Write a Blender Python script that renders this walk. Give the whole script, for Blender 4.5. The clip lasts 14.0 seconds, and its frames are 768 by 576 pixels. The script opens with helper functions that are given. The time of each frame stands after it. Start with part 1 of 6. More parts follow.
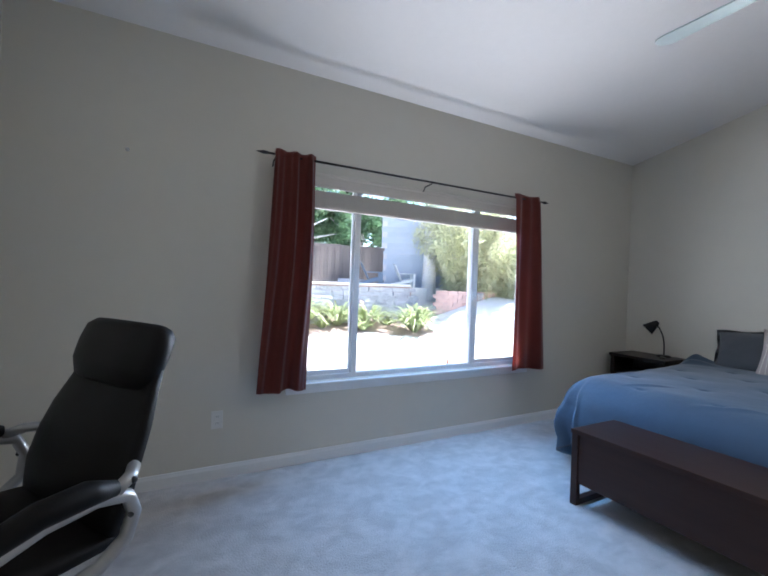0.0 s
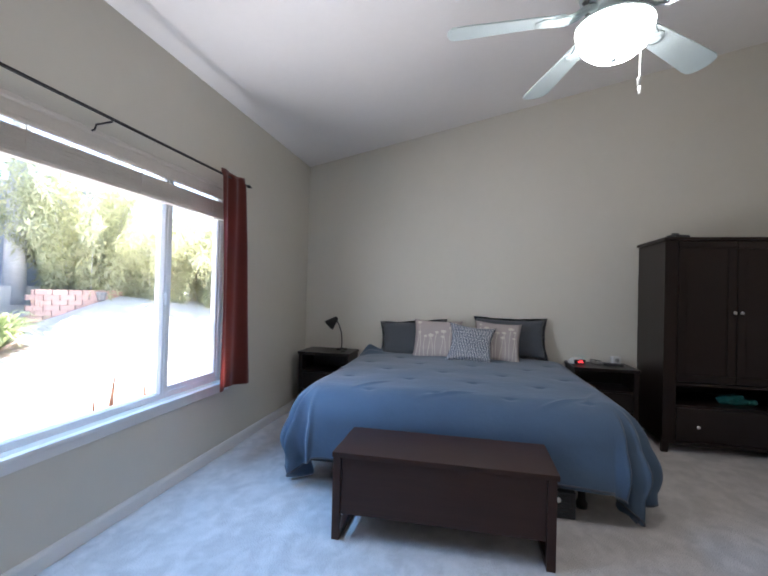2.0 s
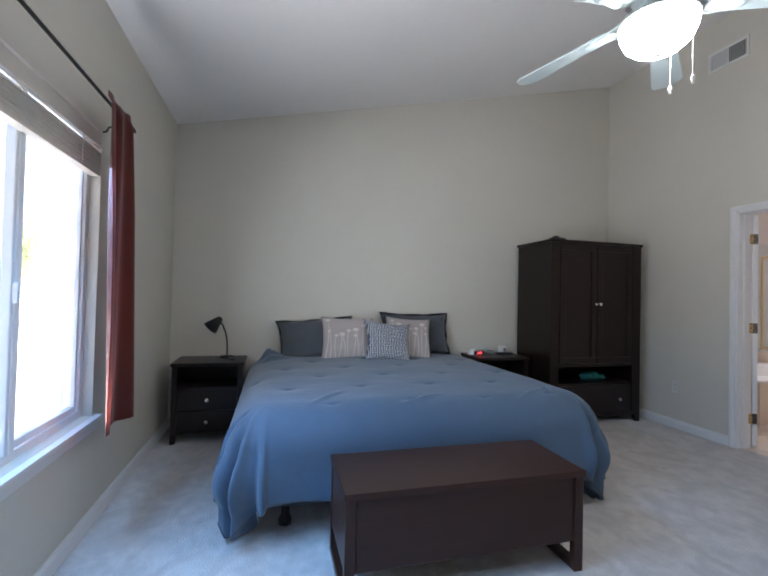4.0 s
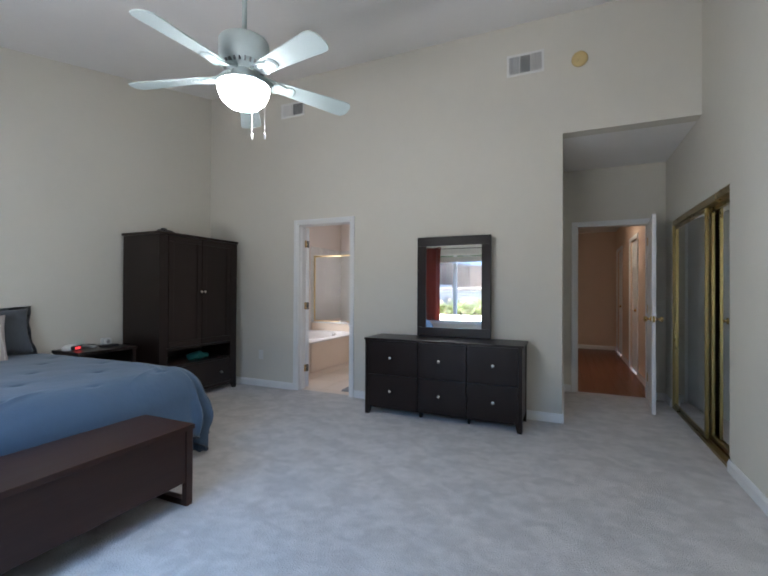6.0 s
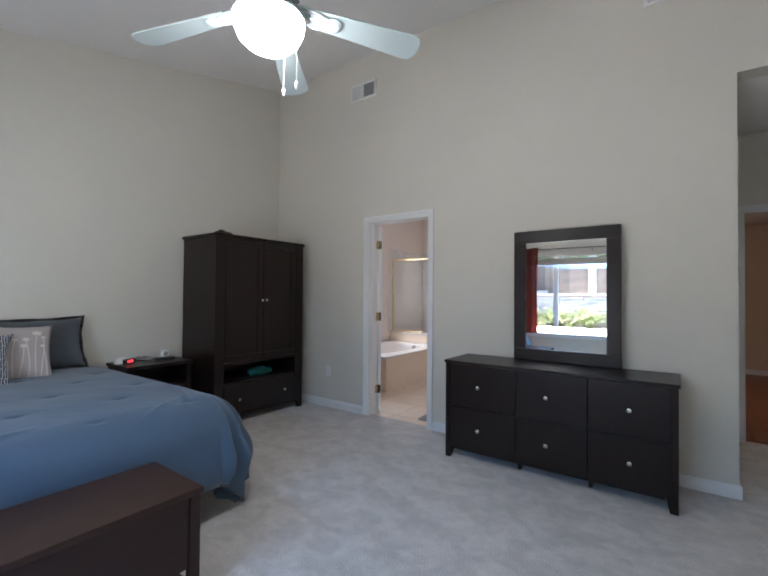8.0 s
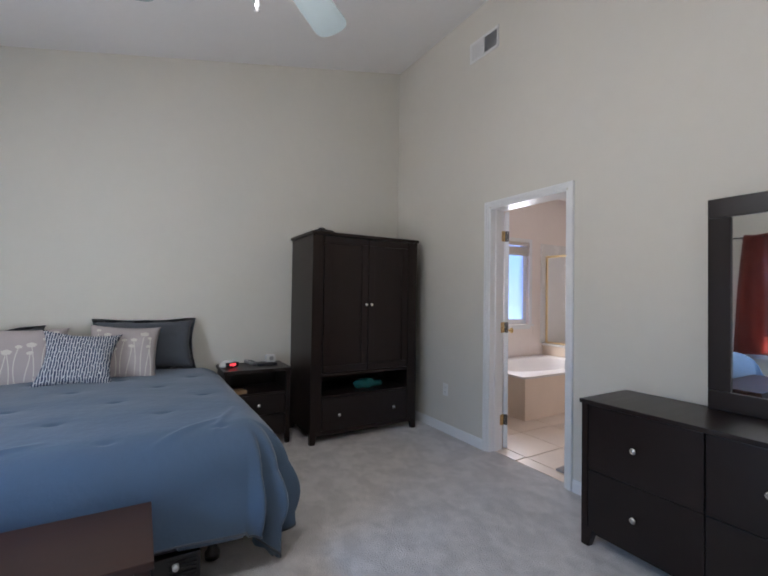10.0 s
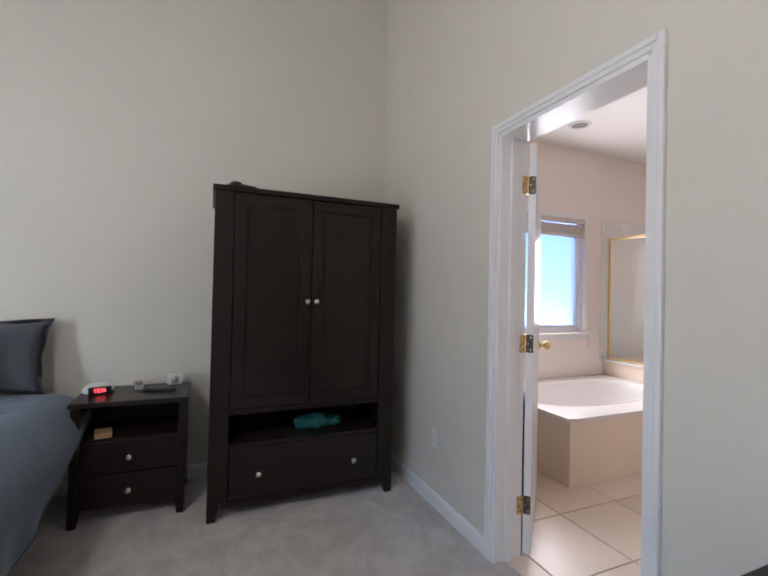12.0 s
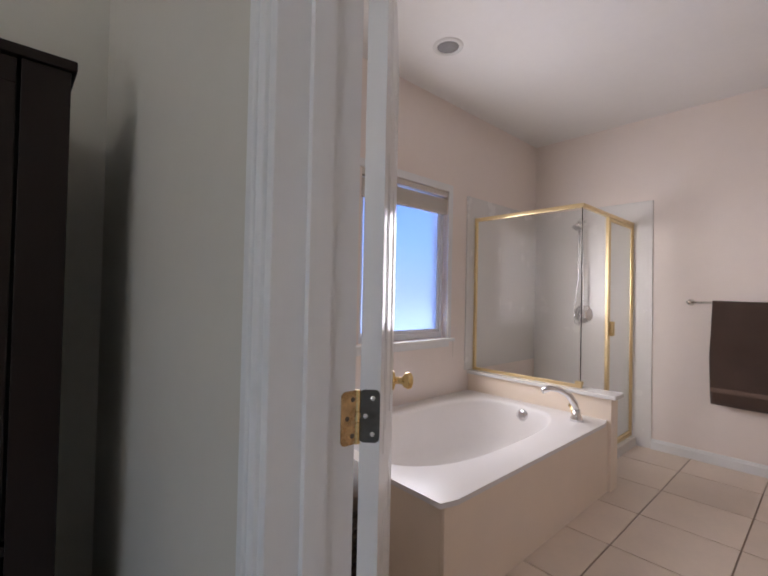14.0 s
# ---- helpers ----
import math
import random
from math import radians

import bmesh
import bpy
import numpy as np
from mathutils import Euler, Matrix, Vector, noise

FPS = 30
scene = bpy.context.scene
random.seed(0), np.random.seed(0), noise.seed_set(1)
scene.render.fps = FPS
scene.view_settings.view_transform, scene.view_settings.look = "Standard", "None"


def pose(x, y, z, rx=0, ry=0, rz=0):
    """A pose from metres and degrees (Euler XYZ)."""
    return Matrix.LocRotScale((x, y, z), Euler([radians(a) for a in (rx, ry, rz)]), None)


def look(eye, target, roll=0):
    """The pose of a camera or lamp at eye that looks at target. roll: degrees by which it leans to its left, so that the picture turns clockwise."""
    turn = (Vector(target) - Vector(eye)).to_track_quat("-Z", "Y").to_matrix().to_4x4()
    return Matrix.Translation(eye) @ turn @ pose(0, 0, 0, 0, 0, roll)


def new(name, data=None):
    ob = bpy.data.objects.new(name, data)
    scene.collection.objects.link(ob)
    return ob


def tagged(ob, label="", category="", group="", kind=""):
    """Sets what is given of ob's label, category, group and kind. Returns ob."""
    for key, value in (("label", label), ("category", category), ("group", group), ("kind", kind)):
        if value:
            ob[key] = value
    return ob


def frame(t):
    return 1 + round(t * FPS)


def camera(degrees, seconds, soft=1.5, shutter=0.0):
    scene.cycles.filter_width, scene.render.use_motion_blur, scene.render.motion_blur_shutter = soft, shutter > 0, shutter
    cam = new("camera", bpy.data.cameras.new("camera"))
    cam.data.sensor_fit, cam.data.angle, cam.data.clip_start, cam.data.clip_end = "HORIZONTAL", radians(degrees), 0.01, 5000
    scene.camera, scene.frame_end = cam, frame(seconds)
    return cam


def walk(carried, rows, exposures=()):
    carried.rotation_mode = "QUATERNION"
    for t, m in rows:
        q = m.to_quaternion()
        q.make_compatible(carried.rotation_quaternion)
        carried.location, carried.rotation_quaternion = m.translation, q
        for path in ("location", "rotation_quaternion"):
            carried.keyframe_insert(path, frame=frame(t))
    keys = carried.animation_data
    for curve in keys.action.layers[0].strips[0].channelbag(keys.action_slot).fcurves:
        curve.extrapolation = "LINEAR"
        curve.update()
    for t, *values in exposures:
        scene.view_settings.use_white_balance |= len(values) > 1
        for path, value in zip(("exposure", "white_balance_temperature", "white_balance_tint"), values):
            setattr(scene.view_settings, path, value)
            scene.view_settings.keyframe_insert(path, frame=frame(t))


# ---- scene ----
cam = camera(85.9, 14.0, soft=1.9)
PATH = [
    (0, (0.21, 0.258, 1.295), (1.164, 2.016, 1.28), 2.0),
    (0.5, (0.23, 0.545, 1.301), (1.534, 2.061, 1.298), 1.9),
    (1, (0.235, 0.808, 1.324), (1.788, 2.068, 1.33), 1.9),
    (1.5, (0.223, 1.024, 1.315), (2.06, 1.815, 1.332), 1.7),
    (2, (0.367, 1.233, 1.298), (2.326, 1.635, 1.322), 1.5),
    (2.2, (0.434, 1.327, 1.307), (2.417, 1.58, 1.329), 1.3),
    (4.3, (0.85, 2.27, 1.238), (2.671, 1.441, 1.276), 1.2),
    (4.5, (0.775, 2.291, 1.236), (2.454, 1.204, 1.272), 1.0),
    (5, (0.588, 2.353, 1.213), (1.816, 0.774, 1.242), 0.6),
    (5.5, (0.505, 2.501, 1.228), (1.442, 0.734, 1.246), 0.3),
    (6, (0.48, 2.537, 1.234), (1.291, 0.709, 1.246), 0.3),
    (6.5, (0.528, 2.448, 1.24), (1.29, 0.599, 1.253), 0.3),
    (7, (0.615, 2.235, 1.247), (1.4, 0.396, 1.267), 0.4),
    (7.5, (0.716, 2.01, 1.26), (1.698, 0.268, 1.285), 0.4),
    (8, (0.809, 1.771, 1.27), (1.981, 0.151, 1.304), 0.5),
    (8.5, (0.857, 1.569, 1.275), (2.239, 0.125, 1.319), 0.6),
    (9, (0.871, 1.39, 1.284), (2.41, 0.113, 1.33), 0.8),
    (9.2, (0.881, 1.286, 1.295), (2.461, 0.06, 1.336), 0.8),
    (11.3, (1.425, 0.056, 1.293), (3.266, -0.725, 1.318), 1.3),
    (11.5, (1.544, -0.075, 1.298), (3.385, -0.857, 1.314), 1.4),
    (12, (1.904, -0.406, 1.265), (3.747, -1.184, 1.292), 1.3),
    (12.5, (2.238, -0.741, 1.277), (4.054, -1.577, 1.302), 1.4),
    (13, (2.532, -1.005, 1.274), (4.278, -1.98, 1.3), 1.4),
    (13.5, (2.76, -1.216, 1.252), (4.374, -2.397, 1.282), 1.3),
    (14, (2.959, -1.399, 1.24), (4.436, -2.747, 1.274), 1.2),
]
EXPOSURES = [(0.0, 1.9, 5650, 10), (0.5, 1.57, 5700, 11), (1.0, 1.6, 5900, 12), (2.0, 2.2, 6050, 13), (4.5, 2.25, 5850, 9), (5.0, 2.2, 5850, 8), (7.0, 2.3, 5900, 8), (9.0, 2.27, 5900, 12), (12.0, 2.65, 6150, 13), (13.0, 2.5, 6150, 14), (14.0, 2.0, 6200, 13)]
walk(cam, [(t, look(eye, target, roll)) for t, eye, target, roll in PATH], EXPOSURES)

# ---- world and sun ----
world = bpy.data.worlds.new("sky")
scene.world = world
world.use_nodes = True
wn = world.node_tree.nodes
wbg = wn["Background"]
sky_tex = wn.new("ShaderNodeTexSky")
sky_tex.sky_type = "NISHITA"
sky_tex.sun_disc = False
sky_tex.sun_elevation = radians(68)
sky_tex.sun_rotation = radians(75)
world.node_tree.links.new(sky_tex.outputs[0], wbg.inputs[0])
wbg.inputs[1].default_value = 0.15
sun_data = bpy.data.lights.new("sun", "SUN")
sun_data.energy, sun_data.angle, sun_data.color = 5.0, radians(0.5), (1.0, 0.95, 0.87)
sun = new("sun", sun_data)
sun.matrix_world = look((6.0, -1.5, 12.0), (6.0 - 0.36 * 10, -1.5 + 0.1 * 10, 12.0 - 0.93 * 10))



# daylight that enters by the two windows
def sky_light(name, m, w, h, watts, color, spread):
    d = bpy.data.lights.new(name, "AREA")
    d.shape, d.size, d.size_y, d.energy, d.color = "RECTANGLE", w, h, watts, color
    d.spread = radians(spread)
    ob = new(name, d)
    ob.matrix_world = m
    return ob


# the sky's cool light falls in towards the floor and sideways, the sunlit patio's light is thrown up to the ceiling
WIN, WIN_TOP, WIN_LOW = Vector((2.18, 3.03, 1.24)), Vector((2.18, 3.04, 1.79)), Vector((2.18, 3.04, 0.64))
sky_light("window_daylight", look(WIN_TOP, WIN_TOP + Vector((0, -0.54, -0.84))), 1.85, 0.14, 5.2, (0.27, 0.56, 1.0), 110)
sky_light("window_daylight_east", look(WIN, WIN + Vector((0.80, -0.60, 0.05))), 0.18, 1.1, 0.7, (0.88, 0.94, 1.0), 62)
sky_light("window_daylight_west", look(WIN, WIN + Vector((-0.80, -0.60, 0.0))), 0.18, 1.1, 2.0, (0.88, 0.94, 1.0), 62)
sky_light("patio_bounce", look(WIN_LOW, WIN_LOW + Vector((0, -0.64, 0.77))), 1.85, 0.16, 5.2, (1.0, 0.95, 0.93), 110)
BWIN = Vector((5.056, -3.54, 1.42))
sky_light("bath_daylight", look(BWIN, BWIN + Vector((-1.0, 0, -0.02))), 0.78, 0.86, 5.2, (1.0, 0.94, 0.90), 176)

# ---- material helpers ----
def mat(name, color, rough=0.6, metal=0.0, var=0.12, scale=6.0, fine=60.0, bump=0.0, bump_scale=120.0, stretch=(1, 1, 1),
        sheen=0.0, coat=0.0, tint=None, spec=0.5, island=0.0, rvar=0.08, dist=0.004):
    """A painted, wooden, woven or stone surface: colour varied at two scales, with fine relief."""
    m = bpy.data.materials.new(name)
    m.use_nodes = True
    nt = m.node_tree
    n, link = nt.nodes, nt.links.new
    bsdf = n["Principled BSDF"]
    tc = n.new("ShaderNodeTexCoord")
    mp = n.new("ShaderNodeMapping")
    mp.inputs["Scale"].default_value = stretch
    link(tc.outputs["Object"], mp.inputs[0])
    big, small = n.new("ShaderNodeTexNoise"), n.new("ShaderNodeTexNoise")
    big.inputs["Scale"].default_value, small.inputs["Scale"].default_value = scale, fine
    big.inputs["Detail"].default_value, small.inputs["Detail"].default_value = 4, 3
    link(mp.outputs[0], big.inputs["Vector"])
    link(mp.outputs[0], small.inputs["Vector"])
    add = n.new("ShaderNodeMath")
    add.operation = "MULTIPLY_ADD"
    link(small.outputs[0], add.inputs[0])
    add.inputs[1].default_value = 0.45
    link(big.outputs[0], add.inputs[2])
    ramp = n.new("ShaderNodeMapRange")
    ramp.inputs[1].default_value, ramp.inputs[2].default_value = 0.35, 1.1
    link(add.outputs[0], ramp.inputs[0])
    mix = n.new("ShaderNodeMix")
    mix.data_type = "RGBA"
    lo = tint if tint else tuple(c * (1 - var) for c in color)
    hi = tuple(min(1.0, c * (1 + var)) for c in color)
    mix.inputs[6].default_value, mix.inputs[7].default_value = (*lo, 1), (*hi, 1)
    link(ramp.outputs[0], mix.inputs[0])
    out = mix.outputs[2]
    if island:
        info = n.new("ShaderNodeObjectInfo")
        hsv = n.new("ShaderNodeHueSaturation")
        mr = n.new("ShaderNodeMapRange")
        mr.inputs[3].default_value, mr.inputs[4].default_value = 1 - island, 1 + island
        link(info.outputs["Random"], mr.inputs[0])
        link(mr.outputs[0], hsv.inputs["Value"])
        link(out, hsv.inputs["Color"])
        out = hsv.outputs[0]
    link(out, bsdf.inputs["Base Color"])
    rr = n.new("ShaderNodeMapRange")
    rr.inputs[3].default_value, rr.inputs[4].default_value = max(0.02, rough - rvar), min(1, rough + rvar)
    link(big.outputs[0], rr.inputs[0])
    link(rr.outputs[0], bsdf.inputs["Roughness"])
    bsdf.inputs["Metallic"].default_value = metal
    bsdf.inputs["Specular IOR Level"].default_value = spec
    bsdf.inputs["Sheen Weight"].default_value = sheen
    bsdf.inputs["Coat Weight"].default_value = coat
    bsdf.inputs["Coat Roughness"].default_value = 0.12
    if bump:
        bn = n.new("ShaderNodeTexNoise")
        bn.inputs["Scale"].default_value, bn.inputs["Detail"].default_value = bump_scale, 5
        link(mp.outputs[0], bn.inputs["Vector"])
        bp = n.new("ShaderNodeBump")
        bp.inputs["Strength"].default_value, bp.inputs["Distance"].default_value = bump, dist
        link(bn.outputs[0], bp.inputs["Height"])
        link(bp.outputs[0], bsdf.inputs["Normal"])
    return m


def glass_mat(name, color=(1, 1, 1), rough=0.0, ior=1.45):
    m = bpy.data.materials.new(name)
    m.use_nodes = True
    b = m.node_tree.nodes["Principled BSDF"]
    b.inputs["Base Color"].default_value = (*color, 1)
    b.inputs["Transmission Weight"].default_value = 1
    b.inputs["Roughness"].default_value = rough
    b.inputs["IOR"].default_value = ior
    return m


def glow_mat(name, color, strength):
    m = bpy.data.materials.new(name)
    m.use_nodes = True
    b = m.node_tree.nodes["Principled BSDF"]
    b.inputs["Base Color"].default_value = (*color, 1)
    b.inputs["Emission Color"].default_value = (*color, 1)
    b.inputs["Emission Strength"].default_value = strength
    return m


M = {}
M["wall"] = mat("wall_paint", (0.67, 0.637, 0.557), 0.75, var=0.03, scale=1.2, fine=14, bump=0.25, bump_scale=90, dist=0.002)
M["bath_wall"] = mat("bath_wall_paint", (0.85, 0.765, 0.705), 0.7, var=0.03, scale=1.2, fine=14, bump=0.25, bump_scale=90, dist=0.002)
M["hall_wall"] = mat("hall_wall_paint", (0.70, 0.55, 0.43), 0.7, var=0.03, scale=1.2, fine=14, bump=0.2, bump_scale=90, dist=0.002)
M["ceiling"] = mat("ceiling_paint", (0.86, 0.84, 0.815), 0.85, var=0.03, scale=1.5, fine=20, bump=0.35, bump_scale=60, dist=0.003)
M["trim"] = mat("white_trim_paint", (0.80, 0.80, 0.79), 0.32, var=0.03, scale=3, fine=40)
M["vinyl"] = mat("white_vinyl", (0.80, 0.81, 0.83), 0.35, var=0.03)
M["carpet"] = mat("beige_carpet", (0.55, 0.515, 0.49), 0.95, var=0.16, scale=14, fine=150, bump=0.7, bump_scale=110, sheen=0.3, dist=0.010)
M["wood"] = mat("espresso_wood", (0.0155, 0.0088, 0.0068), 0.32, var=0.1, scale=4, fine=30, stretch=(5, 5, 0.4), spec=0.3, rvar=0.04)
M["wood_h"] = mat("espresso_wood_lengthwise", (0.0150, 0.0092, 0.0078), 0.32, var=0.1, scale=4, fine=30, stretch=(6, 0.5, 6), spec=0.32, rvar=0.04)
M["walnut"] = mat("red_brown_bench_wood", (0.040, 0.0168, 0.0110), 0.36, var=0.22, scale=4, fine=30, stretch=(6, 0.5, 6), spec=0.3, rvar=0.05)
M["wood_dark"] = mat("dark_cabinet_inside", (0.010, 0.008, 0.008), 0.6, var=0.2)
M["nickel"] = mat("brushed_nickel", (0.72, 0.70, 0.66), 0.25, metal=1.0, var=0.05)
M["chrome"] = mat("chrome", (0.82, 0.82, 0.84), 0.08, metal=1.0, var=0.02, rvar=0.03)
M["brass"] = mat("polished_brass", (0.83, 0.62, 0.28), 0.2, metal=1.0, var=0.1, scale=20)
M["brass_worn"] = mat("tarnished_brass", (0.13, 0.12, 0.105), 0.35, metal=1.0, var=0.4, scale=40)
M["brass_dull"] = mat("dull_brown_brass", (0.50, 0.36, 0.19), 0.28, metal=1.0, var=0.35, scale=60)
M["gold"] = mat("gold_anodised_frame", (0.80, 0.64, 0.36), 0.32, metal=1.0, var=0.05)
M["old_gold"] = mat("antique_gold_frame", (0.40, 0.31, 0.13), 0.30, metal=1.0, var=0.06)
M["mirror"] = mat("mirror_glass", (0.90, 0.91, 0.90), 0.01, metal=1.0, var=0.005, rvar=0.005)
M["black_metal"] = mat("black_metal", (0.018, 0.017, 0.018), 0.4, var=0.2, metal=0.3)
M["curtain"] = mat("brick_red_curtain", (0.185, 0.038, 0.026), 0.85, var=0.18, scale=6, fine=200, bump=0.4, bump_scale=400, sheen=0.3, stretch=(1, 1, 0.25), dist=0.002)
M["blind"] = mat("cream_blind_slats", (0.68, 0.63, 0.56), 0.5, var=0.06)
M["comforter"] = mat("slate_blue_comforter", (0.065, 0.103, 0.156), 0.85, var=0.12, scale=4, fine=160, bump=0.3, bump_scale=22, sheen=0.3, dist=0.010)
M["sham"] = mat("charcoal_sham_cloth", (0.070, 0.078, 0.092), 0.85, var=0.12, scale=5, fine=160, bump=0.45, bump_scale=22, sheen=0.25, dist=0.01)
M["mauve"] = mat("mauve_cushion_cloth", (0.44, 0.385, 0.37), 0.85, var=0.06, scale=5, fine=160, bump=0.3, bump_scale=30, dist=0.006)
M["flower"] = mat("cream_print", (0.66, 0.63, 0.56), 0.85, var=0.05)
M["mattress"] = mat("mattress_ticking", (0.5, 0.49, 0.47), 0.9, var=0.06, bump=0.2)
M["leather"] = mat("black_leather", (0.0075, 0.0065, 0.006), 0.5, spec=0.16, var=0.25, scale=8, bump=0.3, bump_scale=160, dist=0.002)
M["silver"] = mat("silver_plastic", (0.42, 0.41, 0.40), 0.35, metal=0.6, var=0.06)
M["plastic"] = mat("white_plastic", (0.76, 0.75, 0.72), 0.4, var=0.03)
M["yellowed"] = mat("yellowed_plastic", (0.66, 0.50, 0.22), 0.45, var=0.05)
M["black_plastic"] = mat("black_plastic", (0.02, 0.02, 0.022), 0.35, var=0.2)
M["fan_white"] = mat("white_fan_enamel", (0.45, 0.52, 0.51), 0.45, var=0.03)
M["bowl"] = glow_mat("lit_frosted_bowl", (1.0, 0.97, 0.93), 10.0)
M["dark_gap"] = mat("dark_vent_inside", (0.22, 0.22, 0.22), 0.8, var=0.1)
M["tub"] = mat("white_acrylic", (0.84, 0.81, 0.79), 0.34, var=0.02)
M["marble"] = mat("beige_cultured_marble", (0.90, 0.77, 0.63), 0.35, var=0.04, scale=2.5, fine=9)
M["surround"] = mat("white_shower_surround", (0.78, 0.76, 0.73), 0.25, var=0.02)
M["tile"] = mat("cream_floor_tile", (0.78, 0.66, 0.55), 0.35, var=0.06, scale=4, fine=30, island=0.05, bump=0.06, bump_scale=12)
M["grout"] = mat("brown_grout", (0.42, 0.33, 0.26), 0.9, var=0.1)
M["plank"] = mat("cherry_floor_board", (0.20, 0.058, 0.026), 0.25, var=0.12, scale=4, fine=30, stretch=(5, 0.6, 5), island=0.2)
M["towel_brown"] = mat("brown_terry_towel", (0.15, 0.095, 0.075), 0.95, var=0.15, fine=200, bump=0.8, bump_scale=300, sheen=0.4)
M["teal"] = mat("teal_cloth", (0.014, 0.12, 0.105), 0.9, var=0.25, scale=20, bump=0.4, bump_scale=60)
M["wicker"] = mat("dark_wicker", (0.10, 0.065, 0.042), 0.6, var=0.4, scale=30)
M["rug"] = mat("grey_bath_mat", (0.30, 0.29, 0.29), 0.95, var=0.15, bump=0.8, bump_scale=200)
M["pane"] = glass_mat("clear_glass")
M["shower_glass"] = glass_mat("thin_shower_glass", ior=1.13)
M["frost"] = glass_mat("frosted_glass", (0.17, 0.24, 0.48), 0.28)
M["red_led"] = glow_mat("red_led", (1.0, 0.05, 0.06), 1.0)
# outdoors
M["patio"] = mat("pale_concrete", (0.76, 0.72, 0.68), 0.9, var=0.08, scale=0.8, fine=10, bump=0.3, bump_scale=30)
M["earth"] = mat("garden_bark_mulch", (0.46, 0.34, 0.29), 0.95, var=0.3, scale=3, fine=40, bump=0.8, bump_scale=30, dist=0.03)
M["fence"] = mat("weathered_fence_board", (0.21, 0.17, 0.15), 0.85, var=0.25, scale=2, fine=25, stretch=(3, 3, 0.3), island=0.2, bump=0.3, bump_scale=30)
M["stone"] = mat("grey_wall_stone", (0.56, 0.54, 0.55), 0.9, var=0.2, scale=4, fine=30, island=0.14, bump=0.6, bump_scale=20, dist=0.02)
M["brick"] = mat("red_garden_block", (0.60, 0.40, 0.34), 0.9, var=0.2, scale=5, fine=40, island=0.18, bump=0.4, bump_scale=30)
M["siding"] = mat("grey_blue_block_wall", (0.44, 0.48, 0.55), 0.85, var=0.1, scale=2, fine=20, island=0.05, bump=0.2)
M["trunk"] = mat("palm_bark", (0.62, 0.61, 0.62), 0.9, var=0.25, scale=5, fine=30, stretch=(1, 1, 4), bump=0.8, bump_scale=14, dist=0.03)
M["leaf"] = mat("strap_leaf", (0.42, 0.47, 0.25), 0.45, var=0.35, scale=3, fine=20)
M["leaf_dark"] = mat("tree_leaf", (0.15, 0.26, 0.13), 0.55, var=0.5, scale=1.2, fine=8)
M["leaf_gold"] = mat("bush_leaf", (0.62, 0.62, 0.42), 0.55, var=0.4, scale=1.0, fine=8)
M["petal"] = mat("pale_flower", (0.62, 0.45, 0.40), 0.7, var=0.2)
M["orange_leaf"] = mat("rust_leaf", (0.45, 0.16, 0.06), 0.5, var=0.3)
M["frost_shower"] = glass_mat("obscure_shower_glass", (0.95, 0.94, 0.92), 0.35)
M["adirondack"] = mat("weathered_chair_paint", (0.20, 0.25, 0.31), 0.7, var=0.15)
M["stucco"] = mat("house_stucco", (0.55, 0.5, 0.44), 0.9, var=0.05, bump=0.3)


# brushed trails where feet and the vacuum have turned the pile
def brush_pile(m):
    nt = m.node_tree
    n, link = nt.nodes, nt.links.new
    tc, mp, tex, mr, hsv = n.new("ShaderNodeTexCoord"), n.new("ShaderNodeMapping"), n.new("ShaderNodeTexNoise"), n.new("ShaderNodeMapRange"), n.new("ShaderNodeHueSaturation")
    mp.inputs["Rotation"].default_value, mp.inputs["Scale"].default_value = (0, 0, radians(24)), (1.0, 1.35, 1.0)
    tex.inputs["Scale"].default_value, tex.inputs["Detail"].default_value, tex.inputs["Distortion"].default_value = 5.0, 5, 0.5
    tex.inputs["Roughness"].default_value = 0.62
    mr.inputs[1].default_value, mr.inputs[2].default_value, mr.inputs[3].default_value, mr.inputs[4].default_value = 0.43, 0.57, 0.885, 1.05
    link(tc.outputs["Object"], mp.inputs[0])
    link(mp.outputs[0], tex.inputs["Vector"])
    link(tex.outputs[0], mr.inputs[0])
    link(mr.outputs[0], hsv.inputs["Value"])
    base = n["Principled BSDF"].inputs["Base Color"]
    link(base.links[0].from_socket, hsv.inputs["Color"])
    link(hsv.outputs[0], base)


brush_pile(M["carpet"])


